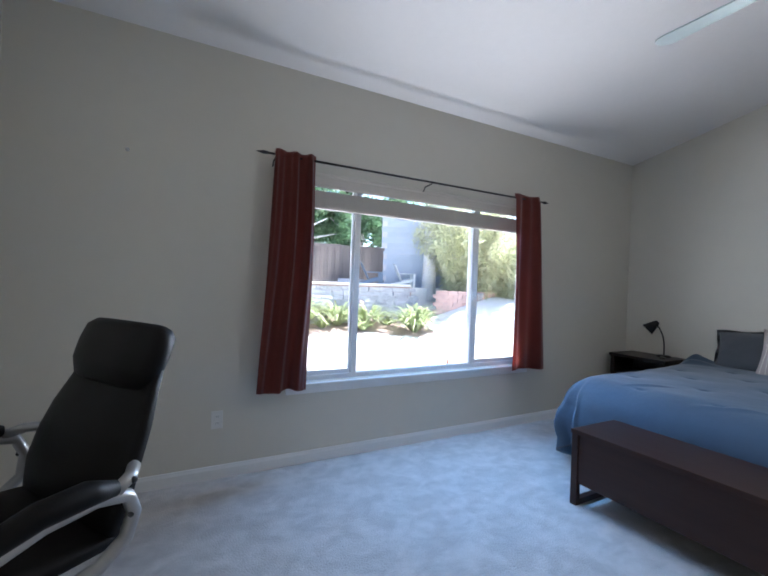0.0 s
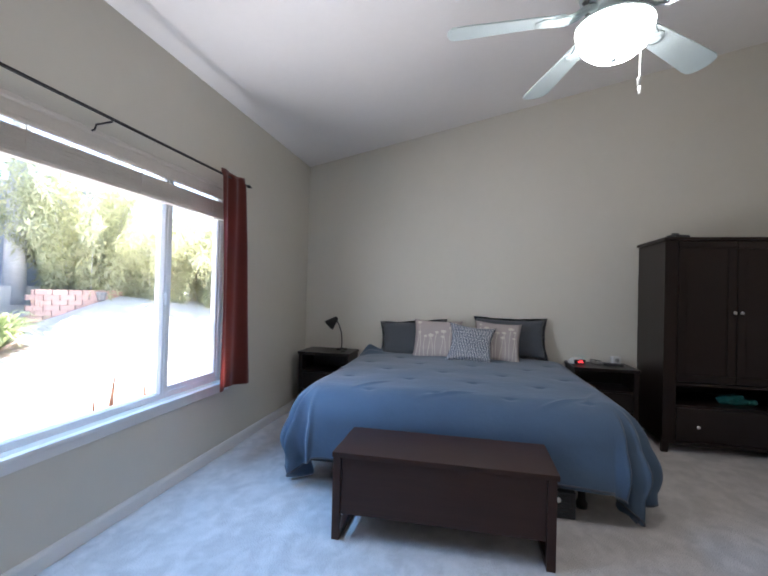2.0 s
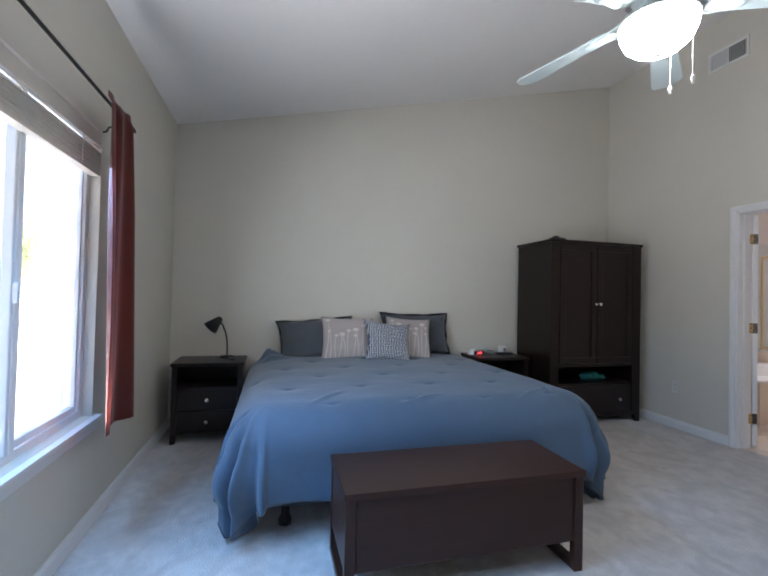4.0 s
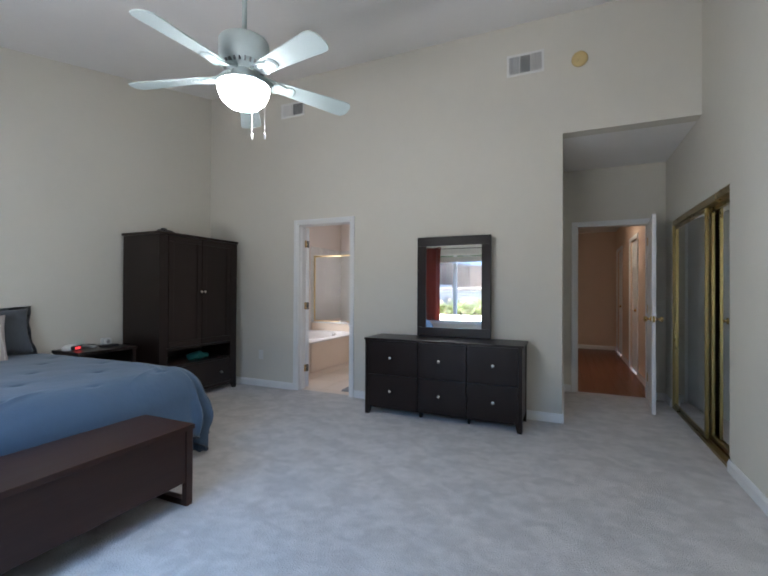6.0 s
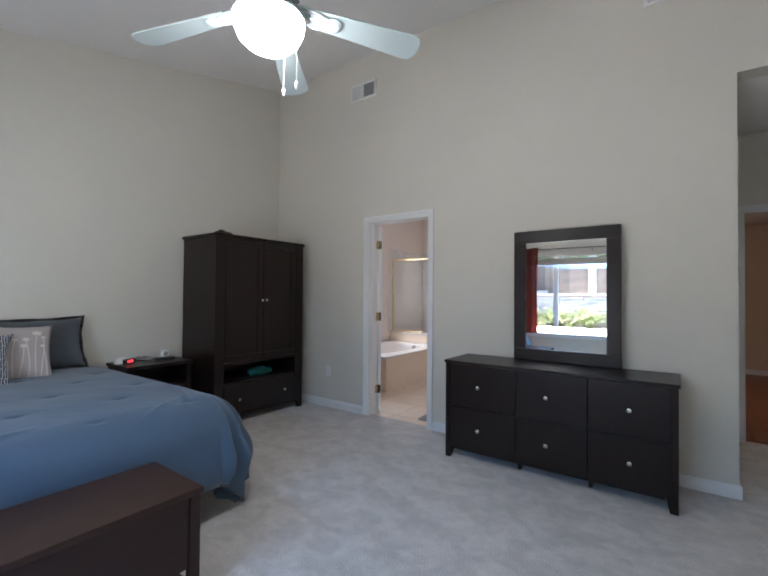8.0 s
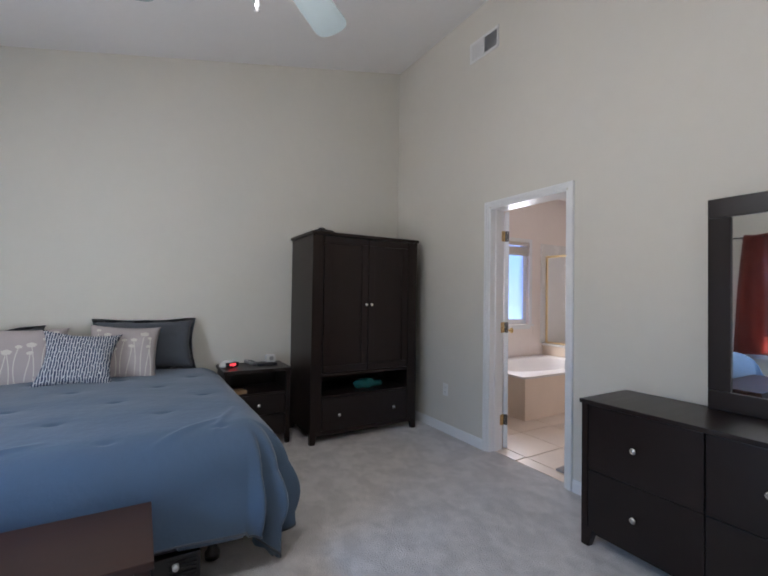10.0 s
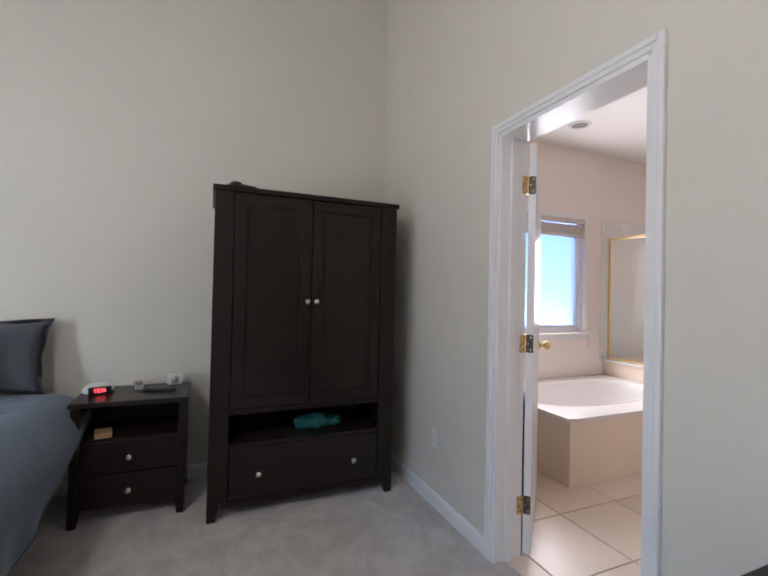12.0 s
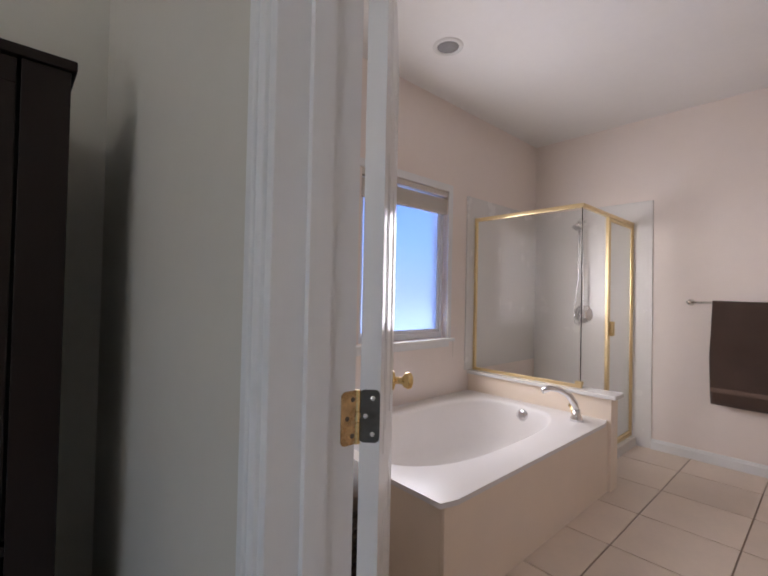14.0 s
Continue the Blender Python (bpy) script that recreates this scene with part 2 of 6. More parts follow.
# blue and white woven dash print
def dash_print():
    m = mat("blue_dash_print", (0.5, 0.52, 0.55), 0.85, bump=0.3, bump_scale=40)
    nt = m.node_tree
    n, link = nt.nodes, nt.links.new
    tc, br = n.new("ShaderNodeTexCoord"), n.new("ShaderNodeTexBrick")
    mp = n.new("ShaderNodeMapping")
    mp.inputs["Rotation"].default_value = (0, 0, radians(90))
    mp.inputs["Scale"].default_value = (1, 1, 1)
    link(tc.outputs["Object"], mp.inputs[0])
    wob, add = n.new("ShaderNodeTexNoise"), n.new("ShaderNodeVectorMath")
    wob.inputs["Scale"].default_value, wob.inputs["Detail"].default_value = 22, 2
    add.operation = "MULTIPLY_ADD"
    add.inputs[1].default_value = (0.05, 0.016, 0.0)
    link(tc.outputs["Object"], wob.inputs["Vector"])
    link(wob.outputs["Color"], add.inputs[0])
    link(mp.outputs[0], add.inputs[2])
    link(add.outputs[0], br.inputs[0])
    br.inputs["Color1"].default_value, br.inputs["Color2"].default_value = (0.05, 0.065, 0.11, 1), (0.09, 0.11, 0.16, 1)
    br.inputs["Mortar"].default_value = (0.60, 0.61, 0.62, 1)
    br.inputs["Scale"].default_value = 1.0
    br.inputs["Brick Width"].default_value, br.inputs["Row Height"].default_value = 0.065, 0.0150
    br.inputs["Mortar Size"].default_value = 0.0031
    br.inputs["Mortar Smooth"].default_value = 0.3
    link(br.outputs[0], n["Principled BSDF"].inputs["Base Color"])
    return m


M["dash"] = dash_print()


# leaves let some light through
for key in ("leaf", "leaf_dark", "leaf_gold"):
    nt = M[key].node_tree
    bs = nt.nodes["Principled BSDF"]
    tl, mx = nt.nodes.new("ShaderNodeBsdfTranslucent"), nt.nodes.new("ShaderNodeMixShader")
    col = bs.inputs["Base Color"].links[0].from_socket
    nt.links.new(col, tl.inputs[0])
    mx.inputs[0].default_value = 0.55
    nt.links.new(bs.outputs[0], mx.inputs[1])
    nt.links.new(tl.outputs[0], mx.inputs[2])
    nt.links.new(mx.outputs[0], nt.nodes["Material Output"].inputs[0])


# ---- mesh helpers ----
def box(bm, x0, x1, y0, y1, z0, z1, bev=0.0, m=None):
    r = bmesh.ops.create_cube(bm, size=1.0)["verts"]
    for v in r:
        v.co = Vector((x0 + (v.co.x + 0.5) * (x1 - x0), y0 + (v.co.y + 0.5) * (y1 - y0), z0 + (v.co.z + 0.5) * (z1 - z0)))
    if bev:
        edges = list({e for v in r for e in v.link_edges})
        made = bmesh.ops.bevel(bm, geom=edges, offset=bev, segments=2, affect="EDGES", profile=0.6)
        r = list({v for f in made["faces"] for v in f.verts} | {v for v in r if v.is_valid})
    if m is not None:
        for v in r:
            v.co = m @ v.co
    return bm


def boxes(*rows, bev=0.0):
    bm = bmesh.new()
    for r in rows:
        box(bm, *r, bev=bev)
    return bm


def prism(bm, pts, axis, a, b):
    """A solid between a and b along axis, over the outline pts in the other two axes."""
    def co(p, h):
        return {"x": (h, p[0], p[1]), "y": (p[0], h, p[1]), "z": (p[0], p[1], h)}[axis]
    lo, hi = [bm.verts.new(co(p, a)) for p in pts], [bm.verts.new(co(p, b)) for p in pts]
    bm.faces.new(lo)
    bm.faces.new(hi[::-1])
    for i in range(len(pts)):
        j = (i + 1) % len(pts)
        bm.faces.new((lo[i], hi[i], hi[j], lo[j]))
    bmesh.ops.recalc_face_normals(bm, faces=bm.faces)
    return bm


def tube(bm, pts, r, n=10, caps=True):
    """A round bar along pts; r is a radius or one for each point."""
    pts = [Vector(p) for p in pts]
    rs = r if isinstance(r, (list, tuple)) else [r] * len(pts)
    rings, side = [], None
    for i, p in enumerate(pts):
        d = (pts[min(i + 1, len(pts) - 1)] - pts[max(i - 1, 0)]).normalized()
        if side is None:
            side = d.orthogonal().normalized()
        side = (side - d * side.dot(d)).normalized()
        up = d.cross(side)
        rings.append([bm.verts.new(p + rs[i] * (math.cos(2 * math.pi * k / n) * side + math.sin(2 * math.pi * k / n) * up)) for k in range(n)])
    for a, b in zip(rings, rings[1:]):
        for k in range(n):
            bm.faces.new((a[k], a[(k + 1) % n], b[(k + 1) % n], b[k]))
    if caps:
        bm.faces.new(rings[0][::-1])
        bm.faces.new(rings[-1])
    return bm


def lathe(bm, profile, n=32, m=None, cap=True):
    """A turned body round z from (radius, height) pairs."""
    m = m or Matrix.Identity(4)
    rings = [[bm.verts.new(m @ Vector((r * math.cos(2 * math.pi * k / n), r * math.sin(2 * math.pi * k / n), z))) for k in range(n)] for r, z in profile]
    for a, b in zip(rings, rings[1:]):
        for k in range(n):
            bm.faces.new((a[k], a[(k + 1) % n], b[(k + 1) % n], b[k]))
    if cap:
        bm.faces.new(rings[0][::-1])
        bm.faces.new(rings[-1])
    bmesh.ops.recalc_face_normals(bm, faces=bm.faces)
    return bm


def mesh_of(name, bm, material, smooth=False):
    me = bpy.data.meshes.new(name)
    bm.to_mesh(me)
    bm.free()
    me.materials.append(material)
    if smooth:
        me.shade_smooth()
    return me


def part(name, bm, material, parent=None, label="", smooth=False):
    ob = new(name, mesh_of(name, bm, material, smooth))
    if parent:
        ob.parent = parent
    if label:
        tagged(ob, label)
    return ob


def piece(name, me, parent, m):
    ob = new(name, me)
    ob.parent = parent
    ob.matrix_basis = m
    return ob


def thing(name, label, category, at=None, group="", kind=""):
    ob = new(name)
    ob.empty_display_size = 0.1
    if at is not None:
        ob.matrix_basis = at if isinstance(at, Matrix) else Matrix.Translation(at)
    return tagged(ob, label, category, group, kind)


def solid(name, bm, material, label, category, smooth=False, kind="", group="", at=None):
    ob = part(name, bm, material, None, "", smooth)
    if at is not None:
        ob.matrix_basis = at if isinstance(at, Matrix) else Matrix.Translation(at)
    return tagged(ob, label, category, group, kind)


def structure(name, bm, material, label="", smooth=False):
    return tagged(part(name, bm, material, None, label, smooth), kind="structure")


KNOB = [(0.006, 0), (0.006, 0.012), (0.014, 0.016), (0.017, 0.022), (0.015, 0.028), (0.008, 0.031)]


def knob(parent, x, y, z, way="-x", material=None, scale=1.0):
    turn = {"-x": pose(x, y, z, 0, -90, 0), "+y": pose(x, y, z, -90, 0, 0), "-y": pose(x, y, z, 90, 0, 0), "+x": pose(x, y, z, 0, 90, 0)}[way]
    return part("knob", lathe(bmesh.new(), [(r * scale, h * scale) for r, h in KNOB], 16, turn), material or M["nickel"], parent, "small round metal knob", True)

# ---- the rooms ----
XW, XE, YN, YS = -0.548, 4.97, 3.11, -1.68      # bedroom: west, east, north (window), south (dresser)
AX, AY, AZ = 0.52, -3.05, 2.72                  # entry recess: east side, end, height
T = 0.15


def ceil_z(y):
    return 2.77 + (YN - y) * 0.2255


# window wall, with the window's opening
WX0, WX1, WZ0, WZ1 = 1.03, 3.33, 0.575, 2.09
structure("wall_north", boxes((XW - T, WX0, YN, YN + T, -0.3, 2.77), (WX1, XE + T, YN, YN + T, -0.3, 2.77), (WX0, WX1, YN, YN + T, -0.3, WZ0), (WX0, WX1, YN, YN + T, WZ1, 2.77)), M["wall"], "greige painted wall around the wide window")
structure("wall_east", prism(bmesh.new(), [(YN, -0.3), (YS - T, -0.3), (YS - T, ceil_z(YS - T)), (YN, ceil_z(YN))], "x", XE, XE + T), M["wall"], "plain greige painted wall behind the bed")
CY0, CY1, CZ = -2.76, -1.04, 1.99               # mirrored closet's opening
bm = bmesh.new()
prism(bm, [(YN, -0.3), (CY1, -0.3), (CY1, ceil_z(CY1)), (YN, ceil_z(YN))], "x", XW - T, XW)
prism(bm, [(CY1, CZ), (YS - T, CZ), (YS - T, ceil_z(YS - T)), (CY1, ceil_z(CY1))], "x", XW - T, XW)
box(bm, XW - T, XW, CY0, YS - T, CZ, 3.0)
box(bm, XW - T, XW, AY - T, CY0, -0.3, 3.0)
structure("wall_west", bm, M["wall"], "greige painted wall with the closet opening")
DX0, DX1, DZ = 2.78, 3.51, 2.04                 # bathroom doorway
structure("wall_south", boxes((AX, DX0, YS - T, YS, -0.3, ceil_z(YS)), (DX1, XE, YS - T, YS, -0.3, ceil_z(YS)), (DX0, DX1, YS - T, YS, DZ, ceil_z(YS)), (XW, AX, YS - T, YS, AZ, ceil_z(YS))), M["wall"], "tall greige painted wall with a doorway and an entry recess")
HX0, HX1, HZ = -0.38, 0.375, 2.03               # hall doorway
structure("wall_recess_end", boxes((XW, HX0, AY - T, AY, -0.3, 2.9), (HX1, AX + T, AY - T, AY, -0.3, 2.9), (HX0, HX1, AY - T, AY, HZ, 2.9)), M["wall"], "greige painted wall around the hall doorway")
structure("wall_recess_side", boxes((AX, AX + T, AY, YS - T, -0.3, 2.9)), M["wall"], "greige painted side wall of the entry recess")
bm = bmesh.new()
prism(bm, [(YN + 0.55, ceil_z(YN + 0.55)), (YS - T, ceil_z(YS - T)), (YS - T, ceil_z(YS - T) + 0.2), (YN + 0.55, ceil_z(YN + 0.55) + 0.2)], "x", XW - 0.5, XE + 0.5)
structure("ceiling", bm, M["ceiling"], "white sloping painted ceiling")
structure("ceiling_recess", boxes((XW, AX, AY, YS - T, AZ, AZ + 0.12)), M["ceiling"], "low flat ceiling over the entry recess")
structure("closet_back", boxes((XW - 0.75, XW - 0.70, CY0 - 0.1, CY1 + 0.1, -0.3, 2.4), (XW - 0.70, XW - T, CY0 - 0.1, CY0 - 0.05, -0.3, 2.4), (XW - 0.70, XW - T, CY1 + 0.05, CY1 + 0.1, -0.3, 2.4), (XW - 0.70, XW - T, CY0 - 0.05, CY1 + 0.05, 2.35, 2.4)), M["wall"])

# carpet
bm = boxes((XW - 0.7, XE, YS - T * 0.4, YN, -0.3, 0.0), (XW - 0.7, AX, AY - T * 0.5, YS - T * 0.4, -0.3, 0.0))
structure("floor", bm, M["carpet"], "pale beige cut-pile carpet with brushed marks")


# baseboards: profile with a small step, along straight runs
def baseboard(x0, y0, x1, y1):
    d = Vector((x1 - x0, y1 - y0, 0)).normalized()
    nrm = Vector((-d.y, d.x, 0))
    prof = [(0, 0), (0.014, 0), (0.014, 0.062), (0.009, 0.074), (0.007, 0.082), (0, 0.085)]
    bm = bmesh.new()
    ends = [[bm.verts.new(Vector((x, y, z)) + nrm * o) for o, z in prof] for x, y in ((x0, y0), (x1, y1))]
    for i in range(len(prof)):
        j = (i + 1) % len(prof)
        bm.faces.new((ends[0][i], ends[1][i], ends[1][j], ends[0][j]))
    bm.faces.new(ends[0])
    bm.faces.new(ends[1][::-1])
    bmesh.ops.recalc_face_normals(bm, faces=bm.faces)
    return structure("baseboard", bm, M["trim"], "white painted baseboard")


for run in ((XE, YN, XW, YN), (XW, YN, XW, CY1), (XW, CY0, XW, AY), (XW, AY, HX0 - 0.06, AY), (HX1 + 0.06, AY, AX, AY), (AX, AY, AX, YS), (AX - 0.014, YS, DX0 - 0.06, YS), (DX1 + 0.06, YS, XE, YS), (XE, YS, XE, YN)):
    baseboard(*run)


# door casings: moulded boards round an opening, with the jamb lining
def casing(x0, x1, z1, y, out, depth):
    w = 0.050
    frame_ob = thing("door_frame", "white painted door casing with moulded edge", "door frame", kind="structure")
    s = 1 if out > 0 else -1
    for side in (0, 1):
        f = y if side == 0 else y - s * depth
        k = s if side == 0 else -s
        lo, hi = sorted((f, f + k * 0.012))
        lo2, hi2 = sorted((f, f + k * 0.019))
        bm = boxes((x0 - w, x0 - 0.012, lo, hi, 0, z1 + w), bev=0.002)
        box(bm, x0 - w - 0.004, x0 - w + 0.018, lo2, hi2, 0, z1 + w + 0.004, bev=0.004)
        part("casing_side", bm, M["trim"], frame_ob)
        bm = boxes((x1 + 0.012, x1 + w, lo, hi, 0, z1 + w), bev=0.002)
        box(bm, x1 + w - 0.018, x1 + w + 0.004, lo2, hi2, 0, z1 + w + 0.004, bev=0.004)
        part("casing_side", bm, M["trim"], frame_ob)
        bm = boxes((x0 - 0.0118, x1 + 0.0118, lo, hi, z1 + 0.012, z1 + w - 0.0003), bev=0.002)
        box(bm, x0 - w + 0.0185, x1 + w - 0.0185, lo2, hi2, z1 + w - 0.018, z1 + w + 0.0037, bev=0.004)
        part("casing_head", bm, M["trim"], frame_ob)
    lo, hi = sorted((y + s * 0.004, y - s * (depth + 0.004)))
    part("jamb", boxes((x0 - 0.0119, x0 + 0.008, lo, hi, 0, z1)), M["trim"], frame_ob)
    part("jamb", boxes((x1 - 0.008, x1 + 0.0119, lo, hi, 0, z1)), M["trim"], frame_ob)
    part("jamb_head", boxes((x0 + 0.0081, x1 - 0.0081, lo, hi, z1 - 0.008, z1 + 0.0119)), M["trim"], frame_ob)
    m0, m1 = y - s * depth * 0.35, y - s * depth * 0.62
    lo, hi = sorted((m0, m1))
    part("door_stop", boxes((x0 + 0.0081, x0 + 0.019, lo, hi, 0, z1 - 0.0081)), M["trim"], frame_ob)
    part("door_stop", boxes((x1 - 0.019, x1 - 0.0081, lo, hi, 0, z1 - 0.0081)), M["trim"], frame_ob)
    return frame_ob


casing(DX0, DX1, DZ, YS, 1, T)
casing(HX0, HX1, HZ, AY, 1, T)


def rounded_plate(w, h, r, t, m):
    """A thin plate in its own xy plane with rounded corners."""
    pts = []
    for cx, cy, a0 in ((w / 2 - r, h / 2 - r, 0), (-w / 2 + r, h / 2 - r, 90), (-w / 2 + r, -h / 2 + r, 180), (w / 2 - r, -h / 2 + r, 270)):
        for k in range(6):
            a = radians(a0 + 18 * k)
            pts.append((cx + r * math.cos(a), cy + r * math.sin(a)))
    bm = prism(bmesh.new(), pts, "z", 0, t)
    bmesh.ops.transform(bm, matrix=m, verts=bm.verts)
    return bm


# six-panel door leaf; hinge line at its origin, leaf along +x, thickness along -y
def six_panel(name, width, height, label, m):
    d = thing(name, label, "door", m)
    th = 0.035
    bm = boxes((0, width, -th, 0, 0.012, height), bev=0.0015)
    part("leaf", bm, M["trim"], d)
    cols = ((0.11, width / 2 - 0.045), (width / 2 + 0.045, width - 0.11))
    rows = ((0.22, 0.78), (0.93, 1.52), (1.64, height - 0.12))
    for a, b in cols:
        for c, e in rows:
            for y0, y1 in ((-0.0005, 0.0012), (-th - 0.0012, -th + 0.0005)):
                bm = boxes((a, b, y0, y1, c, e), bev=0.0005)
                lo, hi = (y1 - 0.0006, y1 + 0.0014) if y1 > 0 else (y0 - 0.0014, y0 + 0.0006)
                box(bm, a + 0.035, b - 0.035, lo, hi, c + 0.035, e - 0.035, bev=0.0008)
                part("panel", bm, M["trim"], d)
    for y, s in ((0, 1), (-th, -1)):
        bm = lathe(bmesh.new(), [(0.032, 0), (0.030, 0.006), (0.012, 0.010), (0.011, 0.030), (0.022, 0.038), (0.028, 0.050), (0.025, 0.062), (0.012, 0.068)], 24, pose(width - 0.06, y, 0.96, -90 * s, 0, 0))
        part("door_knob", bm, M["brass"], d, "polished brass door knob", True)
    part("latch_plate", boxes((width - 0.0005, width + 0.0015, -th / 2 - 0.012, -th / 2 + 0.012, 0.93, 0.99)), M["brass"], d)
    for z in (0.25, 1.035, 1.815):
        bm = bmesh.new()
        for k in range(5):
            tube(bm, [(-0.004, 0.004, z - 0.045 + 0.0182 * k), (-0.004, 0.004, z - 0.028 + 0.0182 * k)], 0.006, 12)
        h = part("hinge", bm, M["brass"], d, "brass butt hinge")
        part("hinge_plate", rounded_plate(0.034, 0.089, 0.009, 0.0018, Matrix.Translation((-0.0016, -0.017, z)) @ pose(0, 0, 0, 90, 0, 90)), M["brass_worn"], h)
        for dy, dz in ((-0.022, 0.03), (-0.010, 0.0), (-0.022, -0.03)):
            part("screw", lathe(bmesh.new(), [(0.0042, 0), (0.0042, 0.0006), (0.002, 0.001)], 12, pose(-0.0016, dy, z + dz, 0, -90, 0)), M["nickel"], h)
    return d


six_panel("door", 0.725, 2.025, "white six-panel bathroom door standing open inward", pose(3.502, -1.845, 0, 0, 0, -45.5) )
six_panel("door", 0.735, 2.015, "white six-panel hall door standing open into the room", pose(-0.372, -3.046, 0, 0, 0, 84) @ Matrix.Diagonal((1, -1, 1, 1)))
for z in (0.25, 1.035, 1.815):
    hl = thing("hinge_leaf", "brass hinge leaf screwed to the white door jamb", "hinge", group="bathroom door hinges")
    part("plate", rounded_plate(0.036, 0.089, 0.009, 0.002, Matrix.Translation((3.502, -1.823, z)) @ pose(0, 0, 0, 90, 0, -90)), M["brass_dull"], hl)
    for dy, dz in ((-0.005, 0.03), (0.006, 0.0), (-0.005, -0.03)):
        part("screw", lathe(bmesh.new(), [(0.0042, 0), (0.0042, 0.0006), (0.002, 0.001)], 12, pose(3.500, -1.823 + dy, z + dz, 0, -90, 0)), M["brass_worn"], hl)

# ---- the window ----
win = thing("window_1", "wide white vinyl window of three lights over a painted sill", "window", kind="structure")
GY = YN + 0.075
fr = 0.035
part("window_frame", boxes((WX0, WX1, GY - 0.025, GY + 0.045, WZ0, WZ0 + fr), (WX0, WX1, GY - 0.025, GY + 0.045, WZ1 - fr, WZ1), (WX0, WX0 + fr, GY - 0.025, GY + 0.045, WZ0 + fr, WZ1 - fr), (WX1 - fr, WX1, GY - 0.025, GY + 0.045, WZ0 + fr, WZ1 - fr), bev=0.003), M["vinyl"], win)
part("mullion", boxes((1.517, 1.562, GY - 0.03, GY + 0.04, WZ0 + fr, WZ1 - fr), bev=0.004), M["vinyl"], win)
part("mullion", boxes((2.683, 2.747, GY - 0.03, GY + 0.04, WZ0 + fr, WZ1 - fr), (2.70, 2.725, GY - 0.036, GY - 0.028, WZ0 + fr, WZ1 - fr), bev=0.004), M["vinyl"], win)
for a, b in ((WX0 + fr, 1.517), (2.747, WX1 - fr)):
    part("sash_frame", boxes((a, b, GY - 0.012, GY + 0.02, WZ0 + fr, WZ0 + fr + 0.03), (a, b, GY - 0.012, GY + 0.02, WZ1 - fr - 0.03, WZ1 - fr), (a, a + 0.016, GY - 0.012, GY + 0.02, WZ0 + fr + 0.03, WZ1 - fr - 0.03), (b - 0.016, b, GY - 0.012, GY + 0.02, WZ0 + fr + 0.03, WZ1 - fr - 0.03), bev=0.003), M["vinyl"], win)
for a, b in ((WX0 + fr, 1.517), (1.562, 2.683), (2.747, WX1 - fr)):
    p = part("pane", boxes((a + 0.001, b - 0.001, GY + 0.004, GY + 0.008, WZ0 + fr + 0.001, WZ1 - fr - 0.001)), M["pane"], win)
    p.visible_shadow = False
part("latch", boxes((2.688, 2.706, GY - 0.05, GY - 0.031, 1.18, 1.26), bev=0.005), M["vinyl"], win)
part("window_sill", boxes((WX0 - 0.05, WX1 + 0.05, YN - 0.035, GY - 0.026, WZ0 - 0.022, WZ0 - 0.001), (WX0 - 0.03, WX1 + 0.03, YN - 0.016, YN - 0.001, WZ0 - 0.075, WZ0 - 0.0225), bev=0.004), M["trim"], win)

# pulled-up blind
blind = thing("window_blind", "cream horizontal slat blind pulled up under its valance", "blind")
part("valance", prism(bmesh.new(), [(YN + 0.018, 1.985), (YN - 0.004, 1.985), (YN - 0.004, 2.0), (YN + 0.003, 2.006), (YN + 0.003, 2.06), (YN - 0.004, 2.068), (YN - 0.004, 2.086), (YN + 0.018, 2.086)], "x", WX0 + 0.005, WX1 - 0.005), M["blind"], blind)
for i in range(16):
    z = 1.852 + i * 0.0068
    part("slat", boxes((WX0 + 0.012, WX1 - 0.012, YN - 0.003 + 0.002 * math.sin(i * 2.1), YN + 0.045, z, z + 0.0045)), M["blind"], blind)
part("bottom_rail", boxes((WX0 + 0.012, WX1 - 0.012, YN - 0.002, YN + 0.044, 1.832, 1.851), bev=0.003), M["blind"], blind)
for x in (1.25, 1.78, 2.42, 3.1):
    part("cord", tube(bmesh.new(), [(x, YN - 0.005, 1.838), (x, YN - 0.005, 1.99)], 0.0025, 6), M["blind"], blind)

# curtain rod and curtains
rod = thing("curtain_rod", "thin black metal curtain rod with pointed ends", "curtain rod")
RY, RZ = 2.985, 2.125
part("pole", tube(bmesh.new(), [(0.80, RY, RZ), (3.37, RY, RZ)], 0.008, 10), M["black_metal"], rod, "", True)
for x, s in ((0.80, -1), (3.37, 1)):
    part("finial", lathe(bmesh.new(), [(0.008, 0), (0.013, 0.006), (0.010, 0.014), (0.013, 0.022), (0.008, 0.045), (0.001, 0.075)], 12, pose(x, RY, RZ, 0, 90 * s, 0)), M["black_metal"], rod, "", True)
for x in (0.86, 2.09, 3.33):
    part("bracket", tube(bmesh.new(), [(x, YN, RZ - 0.05), (x, YN - 0.02, RZ - 0.045), (x, YN - 0.03, RZ - 0.02), (x, RY, RZ - 0.012)], 0.005, 8), M["black_metal"], rod, "", True)


